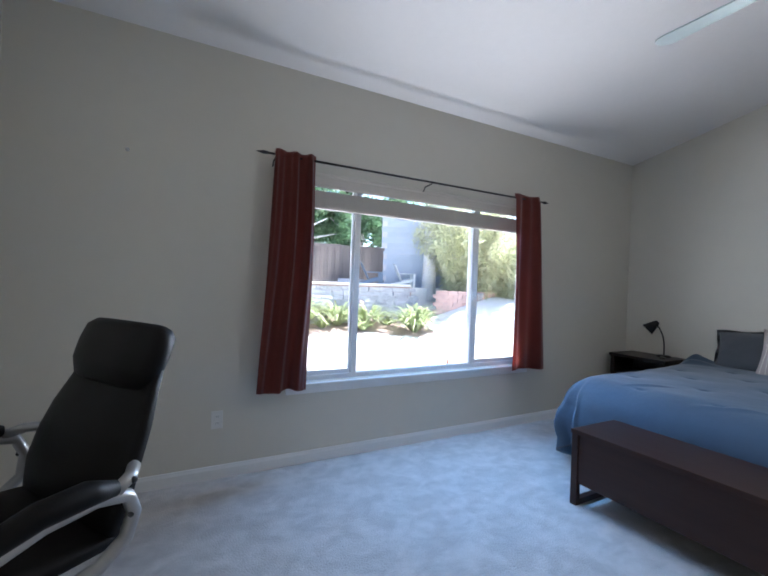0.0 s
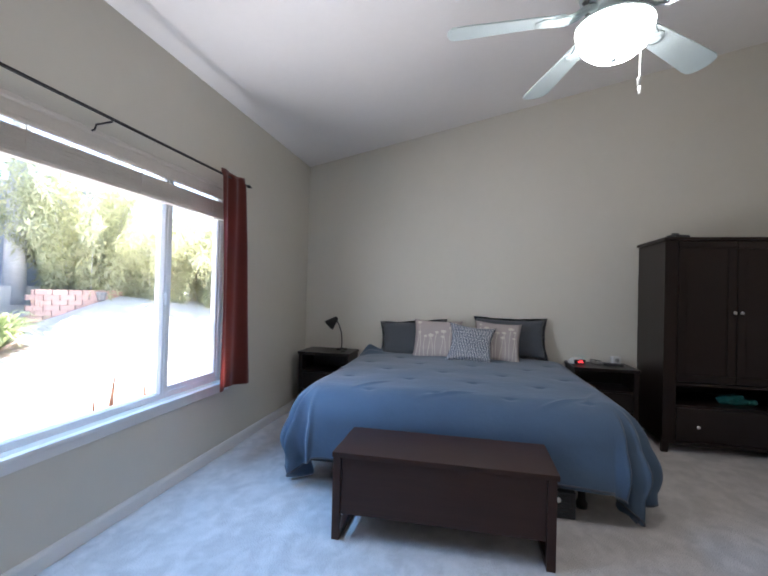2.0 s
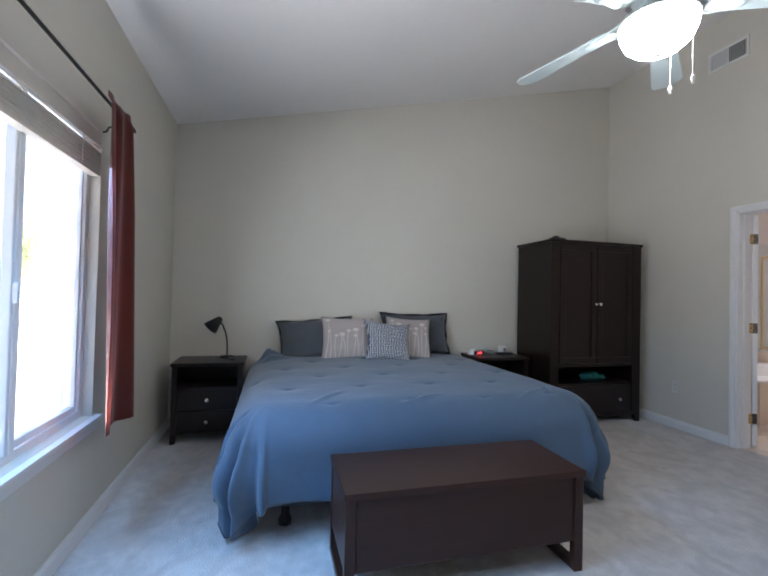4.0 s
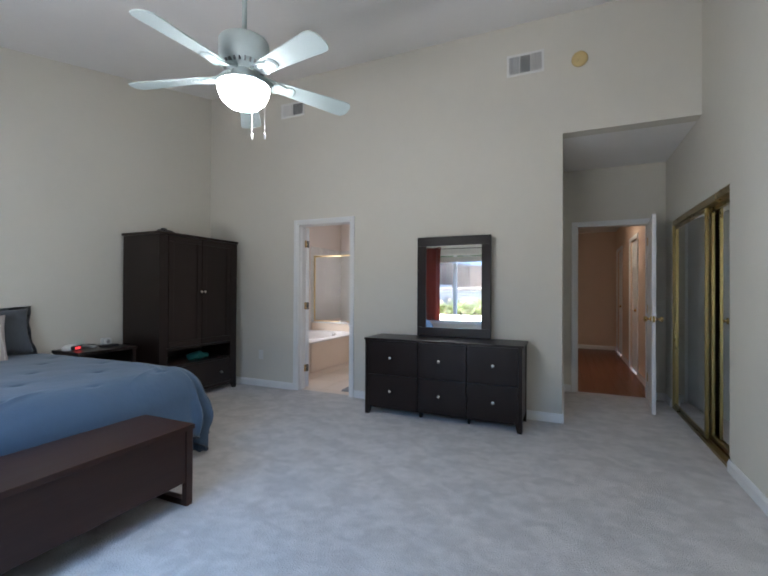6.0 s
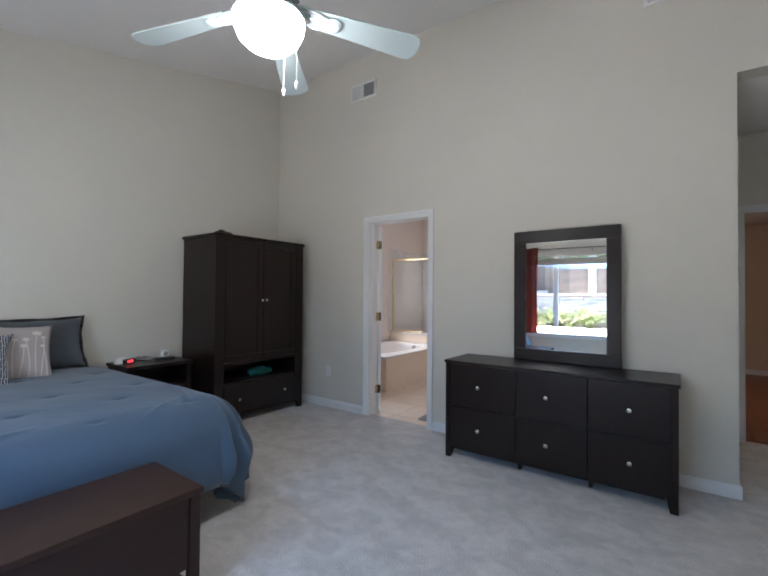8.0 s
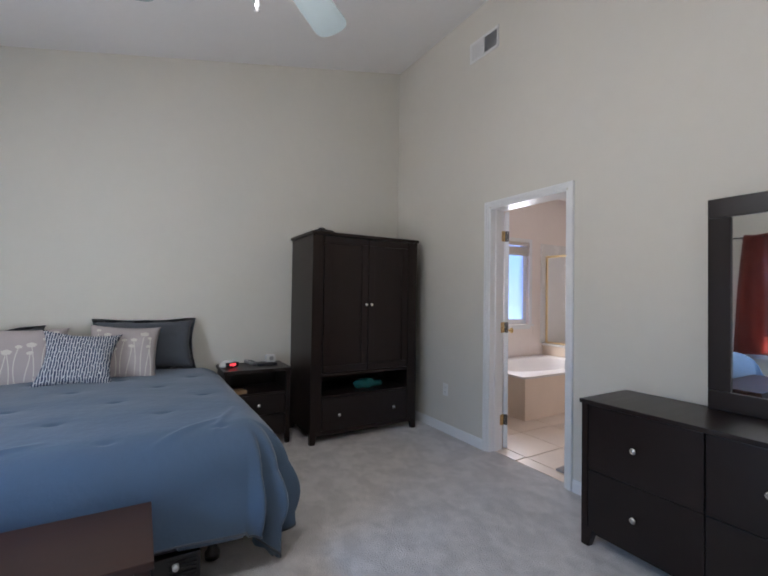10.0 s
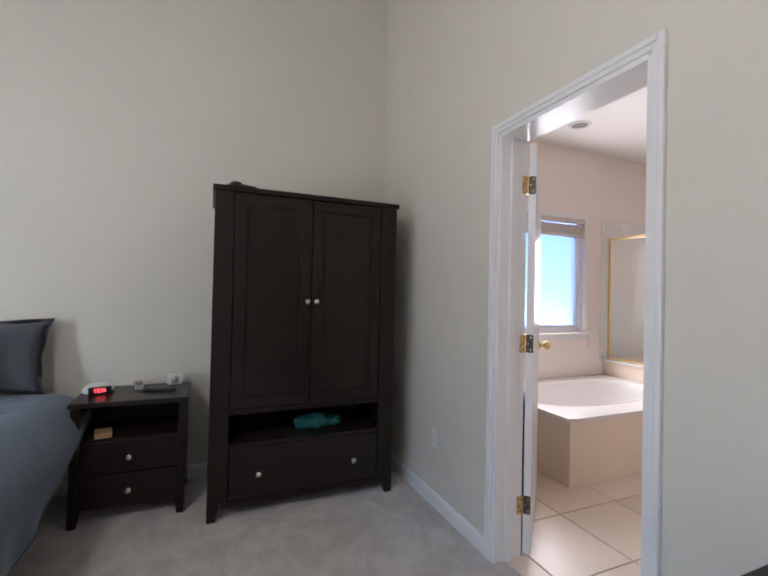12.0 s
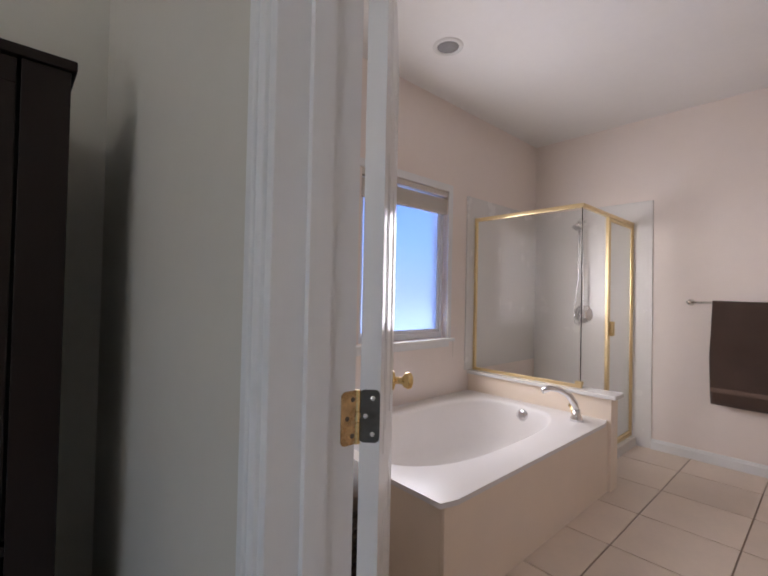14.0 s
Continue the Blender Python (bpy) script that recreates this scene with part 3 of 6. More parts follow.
def curtain(x0, x1, xb0, xb1, folds, label, seed):
    """A gathered panel hanging from the rod, with a rod pocket and a hem."""
    rnd = random.Random(seed)
    ph = [rnd.uniform(0, 6.28) for _ in range(5)]
    bm = bmesh.new()
    nu, nv = 96, 60
    grid = []
    for j in range(nv + 1):
        v = j / nv
        z = RZ + 0.032 - v * (RZ + 0.032 - 0.565)
        row = []
        for i in range(nu + 1):
            u = i / nu
            a = x0 + (x1 - x0) * u
            b = xb0 + (xb1 - xb0) * u
            e = v ** 0.8
            x = a + (b - a) * e + 0.018 * math.sin(3.0 * v + ph[0]) * v
            w = folds * 2 * math.pi * (u + 0.035 * math.sin(4 * v + ph[1]))
            amp = 0.014 + 0.012 * min(1, v * 3) + 0.012 * math.sin(6 * u + ph[2] + 1.5 * v)
            y = RY - 0.014 + amp * math.sin(w + ph[3]) + 0.007 * math.sin(2.3 * w + ph[4] + 3 * v) - 0.012 * v
            if v < 0.03:
                y = RY - 0.012 + 0.35 * (y - RY + 0.012)
            row.append(bm.verts.new((x, y, z + 0.008 * math.sin(w * 0.5 + ph[2]) * (v > 0.97) + 0.006 * math.sin(w) * (v < 0.02))))
        grid.append(row)
    for j in range(nv):
        for i in range(nu):
            bm.faces.new((grid[j][i], grid[j][i + 1], grid[j + 1][i + 1], grid[j + 1][i]))
    bmesh.ops.solidify(bm, geom=bm.faces[:], thickness=0.004)
    ob = solid("curtain", bm, M["curtain"], label, "curtain", True, group="window curtains")
    return ob


curtain(0.845, 1.125, 0.785, 1.125, 2.6, "brick-red cotton curtain gathered on the rod beside the window", 3)
curtain(2.98, 3.30, 3.0, 3.43, 1.25, "brick-red cotton curtain hanging straight at the window corner", 8)


def outlet(x, y, z, way):
    o = thing("wall_outlet", "white duplex power outlet plate on the wall", "outlet", pose(x, y, z, 0, 0, {"-y": 0, "+y": 180}[way]))
    part("plate", boxes((-0.036, 0.036, -0.006, 0, -0.058, 0.058), bev=0.003), M["plastic"], o)
    for dz in (-0.022, 0.022):
        s = part("socket", boxes((-0.016, 0.016, -0.0075, -0.006, dz - 0.014, dz + 0.014), bev=0.002), M["plastic"], o)
        for dx in (-0.006, 0.006):
            part("slot", boxes((dx - 0.0012, dx + 0.0012, -0.0082, -0.0076, dz - 0.005, dz + 0.006)), M["dark_gap"], s)
    return o


outlet(0.557, YN, 0.382, "-y")
outlet(4.075, YS, 0.404, "+y")
solid("wall_hook", lathe(bmesh.new(), [(0.012, 0), (0.012, 0.004), (0.005, 0.008), (0.004, 0.018), (0.007, 0.024)], 12, pose(0.02, YN, 2.035, 90, 0, 0)), M["plastic"], "tiny pale hook screwed into the bare wall", "hook", True)


# ---- dark wooden furniture ----
def tapered_foot(bm, x0, x1, y0, y1, z0, z1, tx, ty):
    """A square leg that narrows by tx, ty towards the floor on its inner sides."""
    v = [bm.verts.new(c) for c in ((x0 if tx >= 0 else x0 - tx, y0 if ty >= 0 else y0 - ty, z0), (x1 - tx if tx >= 0 else x1, y0 if ty >= 0 else y0 - ty, z0), (x1 - tx if tx >= 0 else x1, y1 - ty if ty >= 0 else y1, z0), (x0 if tx >= 0 else x0 - tx, y1 - ty if ty >= 0 else y1, z0), (x0, y0, z1), (x1, y0, z1), (x1, y1, z1), (x0, y1, z1))]
    for f in ((3, 2, 1, 0), (4, 5, 6, 7), (0, 1, 5, 4), (1, 2, 6, 5), (2, 3, 7, 6), (3, 0, 4, 7)):
        bm.faces.new([v[i] for i in f])
    return bm


# dresser
dr = thing("dresser", "espresso-stained wooden dresser with six drawers", "dresser", (1.585, -1.41, 0))
X0, X1, Y0, Y1 = -0.755, 0.755, -0.225, 0.212
part("top", boxes((X0 - 0.012, X1 + 0.012, Y0, Y1 + 0.005, 0.738, 0.760), bev=0.003), M["wood_h"], dr)
part("side_panel", boxes((X0 + 0.006, X0 + 0.03, Y0 + 0.04, Y1 - 0.04, 0.085, 0.7375)), M["wood"], dr)
part("side_panel", boxes((X1 - 0.03, X1 - 0.006, Y0 + 0.04, Y1 - 0.04, 0.085, 0.7375)), M["wood"], dr)
part("back_panel", boxes((X0 + 0.03, X1 - 0.03, Y0 + 0.002, Y0 + 0.012, 0.085, 0.737)), M["wood_dark"], dr)
part("carcass", boxes((X0 + 0.031, X1 - 0.031, Y0 + 0.013, Y1 - 0.026, 0.085, 0.737)), M["wood_dark"], dr)
for sx in (-1, 1):
    for sy in (-1, 1):
        bm = bmesh.new()
        xa, xb = sorted((sx * 0.755, sx * 0.690))
        ya, yb = sorted((sy * 0.212, sy * 0.157))
        tapered_foot(bm, xa, xb, ya, yb, 0, 0.10, 0.024 if sx < 0 else -0.024, 0.016 if sy < 0 else -0.016)
        xa, xb = sorted((sx * 0.755, sx * 0.722))
        box(bm, xa, xb, ya, yb, 0.10, 0.7377)
        part("leg", bm, M["wood"], dr)
for x in (-0.272, 0.199):
    part("foot", tapered_foot(bmesh.new(), x - 0.014, x + 0.014, 0.09, 0.125, 0, 0.085, 0.006, 0.0), M["wood"], dr)
cols = ((-0.7205, -0.274), (-0.270, 0.197), (0.201, 0.7205))
for (a, b), kx in zip(cols, (-0.508, -0.014, 0.480)):
    for c, e in ((0.400, 0.736), (0.086, 0.3975)):
        d = part("drawer", boxes((a + 0.001, b - 0.001, Y1 - 0.024, Y1 - 0.003, c + 0.001, e - 0.001), bev=0.002), M["wood_h"], dr)
        knob(d, kx, Y1 - 0.003, 0.572 if c > 0.3 else 0.247, "+y")
part("apron", boxes((X0 + 0.066, X1 - 0.066, Y1 - 0.034, Y1 - 0.020, 0.066, 0.0848)), M["wood"], dr)

# mirror on the dresser, leaning on the wall
mi = thing("dresser_mirror", "large mirror in a wide dark wooden frame on the dresser", "mirror", pose(1.54, -1.59, 0.761, -0.1, 0, 0) @ Matrix.Diagonal((1, 1, 1.018, 1)))
fw = 0.092
part("frame_rail", boxes((-0.38, 0.38, -0.018, 0.018, 0.0, fw), bev=0.004), M["wood_h"], mi)
part("frame_rail", boxes((-0.38, 0.38, -0.018, 0.018, 1.01 - fw, 1.01), bev=0.004), M["wood_h"], mi)
for a in (-0.38, 0.38 - fw):
    part("frame_stile", boxes((a, a + fw, -0.018, 0.018, fw + 0.0005, 1.01 - fw - 0.0005), bev=0.004), M["wood"], mi)
part("mirror_glass", boxes((-0.38 + fw - 0.004, 0.38 - fw + 0.004, -0.008, 0.004, fw - 0.004, 1.01 - fw + 0.004)), M["mirror"], mi, "clear mirror glass")

# armoire
ar = thing("armoire", "tall dark wooden armoire with two doors over an open shelf", "armoire", (4.625, -0.965, 0))
AX0, AX1, AY0, AY1, AH = -0.295, 0.295, -0.545, 0.545, 1.842
part("top", boxes((AX0 - 0.012, AX1, AY0 - 0.012, AY1 + 0.012, AH - 0.028, AH), bev=0.004), M["wood"], ar)
for s in (-1, 1):
    ya, yb = sorted((s * 0.545, s * 0.445))
    part("stile", boxes((AX0, AX0 + 0.022, ya, yb, 0.10, AH - 0.0285), bev=0.002), M["wood"], ar)
    ya, yb = sorted((s * 0.540, s * 0.520))
    part("side_panel", boxes((AX0 + 0.0225, AX1 - 0.01, ya, yb, 0.08, AH - 0.0285)), M["wood"], ar)
    for x0, x1, tx in ((AX0, AX0 + 0.055, 0.018), (AX1 - 0.055, AX1, -0.018)):
        ya, yb = sorted((s * 0.545, s * 0.48))
        part("foot", tapered_foot(bmesh.new(), x0, x1, ya, yb, 0, 0.0995, tx, 0.02 if s < 0 else -0.02), M["wood"], ar)
part("back_panel", boxes((AX1 - 0.012, AX1 - 0.002, -0.52, 0.52, 0.08, AH - 0.029)), M["wood_dark"], ar)
part("shelf", boxes((AX0 + 0.012, AX1 - 0.0125, -0.444, 0.444, 0.575, 0.600)), M["wood"], ar)
part("shelf", boxes((AX0 + 0.012, AX1 - 0.0125, -0.444, 0.444, 0.388, 0.408)), M["wood"], ar)
part("plinth", boxes((AX0 + 0.003, AX0 + 0.022, -0.4795, 0.4795, 0.070, 0.099)), M["wood"], ar)
part("inner_box", boxes((AX0 + 0.03, AX1 - 0.013, -0.5195, 0.5195, 0.605, 1.80)), M["wood_dark"], ar)
for a, b, kx in ((0.003, 0.437, 0.026), (-0.437, -0.003, -0.026)):
    c, e = 0.606, AH - 0.032
    w = 0.062
    d = part("door", boxes((AX0 + 0.001, AX0 + 0.021, a, b, c, c + w), (AX0 + 0.001, AX0 + 0.021, a, b, e - w, e), (AX0 + 0.001, AX0 + 0.021, a, a + w, c + w, e - w), (AX0 + 0.001, AX0 + 0.021, b - w, b, c + w, e - w), bev=0.003), M["wood"], ar)
    part("door_panel", boxes((AX0 + 0.011, AX0 + 0.019, a + w - 0.002, b - w + 0.002, c + w - 0.002, e - w + 0.002)), M["wood"], d)
    part("panel_moulding", boxes((AX0 + 0.006, AX0 + 0.0108, a + w, b - w, c + w, c + w + 0.008), (AX0 + 0.006, AX0 + 0.0108, a + w, b - w, e - w - 0.008, e - w), (AX0 + 0.006, AX0 + 0.0108, a + w, a + w + 0.008, c + w, e - w), (AX0 + 0.006, AX0 + 0.0108, b - w - 0.008, b - w, c + w, e - w), bev=0.002), M["wood"], d)
    knob(d, AX0 + 0.001, kx, 1.207, "-x")
wide = part("drawer", boxes((AX0 + 0.001, AX0 + 0.021, -0.436, 0.437, 0.104, 0.386), bev=0.003), M["wood_h"], ar)
for ky in (0.281, -0.28):
    knob(wide, AX0 + 0.001, ky, 0.236, "-x")
part("drawer_box", boxes((AX0 + 0.03, AX1 - 0.013, -0.5195, 0.5195, 0.10, 0.387)), M["wood_dark"], ar)

# rolled teal cloth in the armoire's shelf
cl = thing("rolled_cloth", "crumpled teal cloths lying in the armoire shelf", "cloth", (4.50, -1.09, 0.409))
for n, (dx, dy, sx, sy, sz) in enumerate(((0.0, 0.02, 0.055, 0.075, 0.034), (-0.01, 0.11, 0.05, 0.062, 0.040), (0.01, -0.07, 0.05, 0.058, 0.030), (-0.02, 0.045, 0.04, 0.06, 0.046))):
    bm = bmesh.new()
    bmesh.ops.create_icosphere(bm, subdivisions=4, radius=1.0)
    for v in bm.verts:
        q = v.co * 1.7 + Vector((n * 7.1, 0, 0))
        fold = 1 + 0.22 * noise.noise(q) + 0.16 * (1 - abs(noise.noise(q * 2.3))) + 0.06 * noise.noise(q * 6)
        v.co = Vector((dx + v.co.x * sx * fold, dy + v.co.y * sy * fold, max(0.0, sz + v.co.z * sz * fold)))
    part("cloth", bm, M["teal"], cl, "", True)

# black handheld gadget on the armoire
g = thing("black_device", "small black electronic device lying on the armoire", "device", pose(4.43, -0.56, AH, 0, 0, 20))
part("body", boxes((-0.05, 0.05, -0.075, 0.075, 0, 0.03), bev=0.010), M["black_plastic"], g)
part("lens_ring", lathe(bmesh.new(), [(0.03, 0.03), (0.03, 0.042), (0.022, 0.045)], 20, pose(0, 0.03, 0)), M["black_plastic"], g, "", True)
part("strap", tube(bmesh.new(), [(0.0, -0.07, 0.012), (0.02, -0.11, 0.006), (0.03, -0.16, 0.005)], 0.005, 6), M["black_plastic"], g, "", True)


# nightstands
def nightstand(label, at):
    ns = thing("nightstand", label, "nightstand", at, "nightstands beside the bed")
    w, d0, d1, h = 0.273, -0.20, 0.20, 0.655
    part("top", boxes((d0 - 0.012, d1, -w - 0.01, w + 0.01, h - 0.028, h), bev=0.003), M["wood_h"], ns)
    for s in (-1, 1):
        ya, yb = sorted((s * w, s * (w - 0.04)))
        part("stile", boxes((d0, d0 + 0.04, ya, yb, 0.08, h - 0.0285), bev=0.002), M["wood"], ns)
        ya, yb = sorted((s * (w - 0.004), s * (w - 0.022)))
        part("side_panel", boxes((d0 + 0.0405, d1 - 0.002, ya, yb, 0.08, h - 0.0285)), M["wood"], ns)
        for x0, x1, tx in ((d0, d0 + 0.045, 0.014), (d1 - 0.045, d1, -0.014)):
            ya, yb = sorted((s * w, s * (w - 0.05)))
            part("foot", tapered_foot(bmesh.new(), x0, x1, ya, yb, 0, 0.0795, tx, 0.014 if s < 0 else -0.014), M["wood"], ns)
    part("back_panel", boxes((d1 - 0.012, d1 - 0.002, -w + 0.022, w - 0.022, 0.08, h - 0.0285)), M["wood_dark"], ns)
    part("shelf", boxes((d0 + 0.01, d1 - 0.0125, -w + 0.0225, w - 0.0225, 0.437, 0.452)), M["wood"], ns)
    part("drawer_box", boxes((d0 + 0.03, d1 - 0.0125, -w + 0.0225, w - 0.0225, 0.081, 0.436)), M["wood_dark"], ns)
    for c, e in ((0.268, 0.435), (0.088, 0.260)):
        f = part("drawer", boxes((d0 + 0.004, d0 + 0.024, -w + 0.043, w - 0.043, c, e), bev=0.002), M["wood_h"], ns)
        knob(f, d0 + 0.004, 0.0, (c + e) / 2, "-x")
    return ns


nightstand("dark wooden nightstand with two drawers, holding a desk lamp", (4.70, 2.715, 0))
nightstand("dark wooden nightstand with an open shelf, holding a clock", (4.71, -0.028, 0))

# bench chest at the foot of the bed
be = thing("bench", "dark brown wooden chest bench at the bed's foot", "bench", (2.648, 1.355, 0))
part("lid", boxes((-0.200, 0.226, -0.566, 0.560, 0.430, 0.457), bev=0.003), M["walnut"], be)
part("chest_body", boxes((-0.186, 0.212, -0.512, 0.512, 0.135, 0.4295), bev=0.003), M["walnut"], be)
for s in (-1, 1):
    ya, yb = sorted((s * 0.555, s * 0.5125))
    for x0 in (-0.196, 0.186):
        part("leg", boxes((x0, x0 + 0.036, ya, yb, 0.0, 0.4295), bev=0.003), M["walnut"], be)
    part("floor_rail", boxes((-0.1595, 0.1855, ya, yb, 0.0, 0.035), bev=0.003), M["walnut"], be)
    part("end_panel", boxes((-0.1595, 0.1855, ya + 0.004, yb - 0.004, 0.135, 0.4295)), M["walnut"], be)

# ---- the bed ----
bed = thing("bed", "low king bed on a black metal frame", "bed", (3.95, 1.315, 0))
part("mattress", boxes((-0.96, 0.96, -0.94, 0.94, 0.40, 0.575), bev=0.04), M["mattress"], bed)
part("box_spring", boxes((-0.95, 0.95, -0.93, 0.93, 0.2, 0.399), bev=0.015), M["mattress"], bed)
part("bed_frame", boxes((-0.955, 0.955, -0.935, -0.90, 0.165, 0.199), (-0.955, 0.955, 0.90, 0.935, 0.165, 0.199), (-0.955, -0.92, -0.90, 0.90, 0.165, 0.199), (0.92, 0.955, -0.90, 0.90, 0.165, 0.199), (-0.92, 0.92, -0.02, 0.02, 0.165, 0.199)), M["black_metal"], bed)
for x in (-0.80, 0.0, 0.85):
    for y in (-0.80, 0.0, 0.80):
        part("leg", lathe(bmesh.new(), [(0.034, 0), (0.036, 0.03), (0.022, 0.05), (0.022, 0.1645)], 14, pose(x, y, 0)), M["black_metal"], bed, "", True)

# comforter: a padded sheet laid over the mattress that turns down at the foot and sides
def comforter():
    bm = bmesh.new()
    ex, ey0, ey1, top = 3.15, 0.405, 2.215, 0.655      # where it starts to bend, and its height
    nx, ny = 225, 275
    xs = np.linspace(4.80, 2.56, nx)
    ys = np.linspace(ey0 - 0.60, ey1 + 0.60, ny)
    r = 0.215
    tufts = [(4.42 - 0.33 * a, 0.50 + 0.46 * b + 0.23 * (a % 2)) for a in range(5) for b in range(5)]
    creases = [((3.02, 0.78), (3.20, 0.50)), ((3.04, 1.52), (3.16, 1.20)), ((3.35, 0.40), (3.08, 0.52)), ((3.12, 1.98), (3.30, 1.80))]
    grid = []
    for x in xs:
        row = []
        for y in ys:
            side = 1 if y > 1.31 else -1
            # the sides hang less towards the head
            k = 0.42 + 0.58 * min(1.0, max(0.0, (4.7 - x) / 1.5))
            oy = max(0.0, y - ey1) if side > 0 else max(0.0, ey0 - y)
            ox = max(0.0, ex - x)
            oy *= k
            d = math.hypot(ox, oy)
            nxv, nyv = (-ox / d, side * oy / d) if d > 1e-6 else (0.0, 0.0)
            ang = math.atan2(oy, ox + 1e-9)
            arc = min(d, r * math.pi / 2)
            rest = max(0.0, d - r * math.pi / 2)
            corner = max(0.0, math.sin(2 * ang)) ** 0.7 if d > 1e-6 else 0.0
            hang = min(1.0, d / 0.34)
            out = r * math.sin(arc / r) + rest * 0.05 + corner * (0.045 * math.sin(math.pi * min(1.0, rest / 0.26)) - 0.05 * min(1.0, rest / 0.45) ** 2)
            z = top - r * (1 - math.cos(arc / r)) - rest * 0.98
            run = y if ox > oy else x
            # pleats that fan out from the corners, slack waves along the straight hems
            pleat = math.sin(13 * ang + 1.1 * side) + 0.35 * math.sin(23 * ang + 0.7)
            out += corner * hang * hang * (0.040 + 0.12 * rest) * pleat
            out += (1 - corner) * rest * 0.09 * math.sin(run * 15 + 1.3 * math.sin(5 * run))
            q = Vector((x * 1.6, y * 1.6, 0.3))
            z += 0.014 * noise.noise(q) + 0.004 * noise.noise(q * 3.1)
            if ox == 0:
                z += 0.024 * max(0.0, 1 - ((y - 1.31) / 0.95) ** 2) * min(1.0, (x - ex) / 0.4 + 0.2)
            else:
                z += 0.0048 * max(0.0, 1 - ((y - 1.31) / 0.95) ** 2) * max(0.0, 1 - ox / 0.2)
            # cloth bunched against the pillow at the head
            z += 0.07 * math.exp(-((x - 4.62) / 0.17) ** 2 - ((y - 2.28) / 0.16) ** 2) * (1 + 0.35 * math.sin(38 * (x + 0.6 * y)))
            for tx, ty in tufts:
                a, b = x - tx, y - ty
                if abs(a) < 0.16 and abs(b) < 0.2:
                    z -= 0.011 * math.exp(-(a / 0.012) ** 2 - (b / 0.032) ** 2) + 0.007 * math.exp(-(a / 0.07) ** 2 - (b / 0.10) ** 2)
            for (ax, ay), (bx, by) in creases:
                lx, ly = bx - ax, by - ay
                ll = math.hypot(lx, ly)
                u = ((x - ax) * lx + (y - ay) * ly) / ll
                w = ((x - ax) * ly - (y - ay) * lx) / ll
                if -0.05 < u < ll + 0.05 and abs(w) < 0.08:
                    z += 0.012 * math.sin(math.pi * min(1.0, max(0.0, (u + 0.05) / (ll + 0.1)))) * math.exp(-(w / 0.016) ** 2)
            # the hem's corners reach lowest, the straight parts stay clear of the carpet
            hem = 0.21
            if oy > ox:
                hem = 0.31 + 0.07 * max(0.0, x - 3.1) if side > 0 else 0.19 + 0.09 * max(0.0, x - 3.3)
            low = hem - (hem - 0.035) * min(1.0, corner * 1.35) + 0.012 * noise.noise(q * 2)
            if z < low:
                z = low + 0.03 * (z - low)
            bx = ex + nxv * out if ox > 0 else x
            by = min(max(y, ey0), ey1) + nyv * out
            row.append(bm.verts.new((bx, by, z)))
        grid.append(row)
    for i in range(nx - 1):
        for j in range(ny - 1):
            bm.faces.new((grid[i][j], grid[i][j + 1], grid[i + 1][j + 1], grid[i + 1][j]))
    bmesh.ops.recalc_face_normals(bm, faces=bm.faces)
    bm.normal_update()
    if grid[20][ny // 2].normal.z < 0:
        bmesh.ops.reverse_faces(bm, faces=bm.faces)
        bm.normal_update()
    # lower face, and the sewn edge between the two
    low_g = [[bm.verts.new(v.co - v.normal * 0.020 * (0.35 if i in (0, nx - 1) or j in (0, ny - 1) else 1.0)) for j, v in enumerate(row)] for i, row in enumerate(grid)]
    for i in range(nx - 1):
        for j in range(ny - 1):
            bm.faces.new((low_g[i][j], low_g[i + 1][j], low_g[i + 1][j + 1], low_g[i][j + 1]))
    rim = [(i, 0) for i in range(nx)] + [(nx - 1, j) for j in range(1, ny)] + [(i, ny - 1) for i in range(nx - 2, -1, -1)] + [(0, j) for j in range(ny - 2, 0, -1)]
    for (a, b), (c, e) in zip(rim, rim[1:] + rim[:1]):
        bm.faces.new((grid[a][b], grid[c][e], low_g[c][e], low_g[a][b]))
    piping = [Vector(grid[a][b].co) for a, b in rim if a]
    th = thing("comforter", "slate blue tufted comforter spread over the bed, corners draping", "comforter")
    part("quilt", bm, M["comforter"], th, "", True)
    part("piping", tube(bmesh.new(), piping[::2], 0.005, 6), M["sham"], th, "", True)
    return th


comforter()


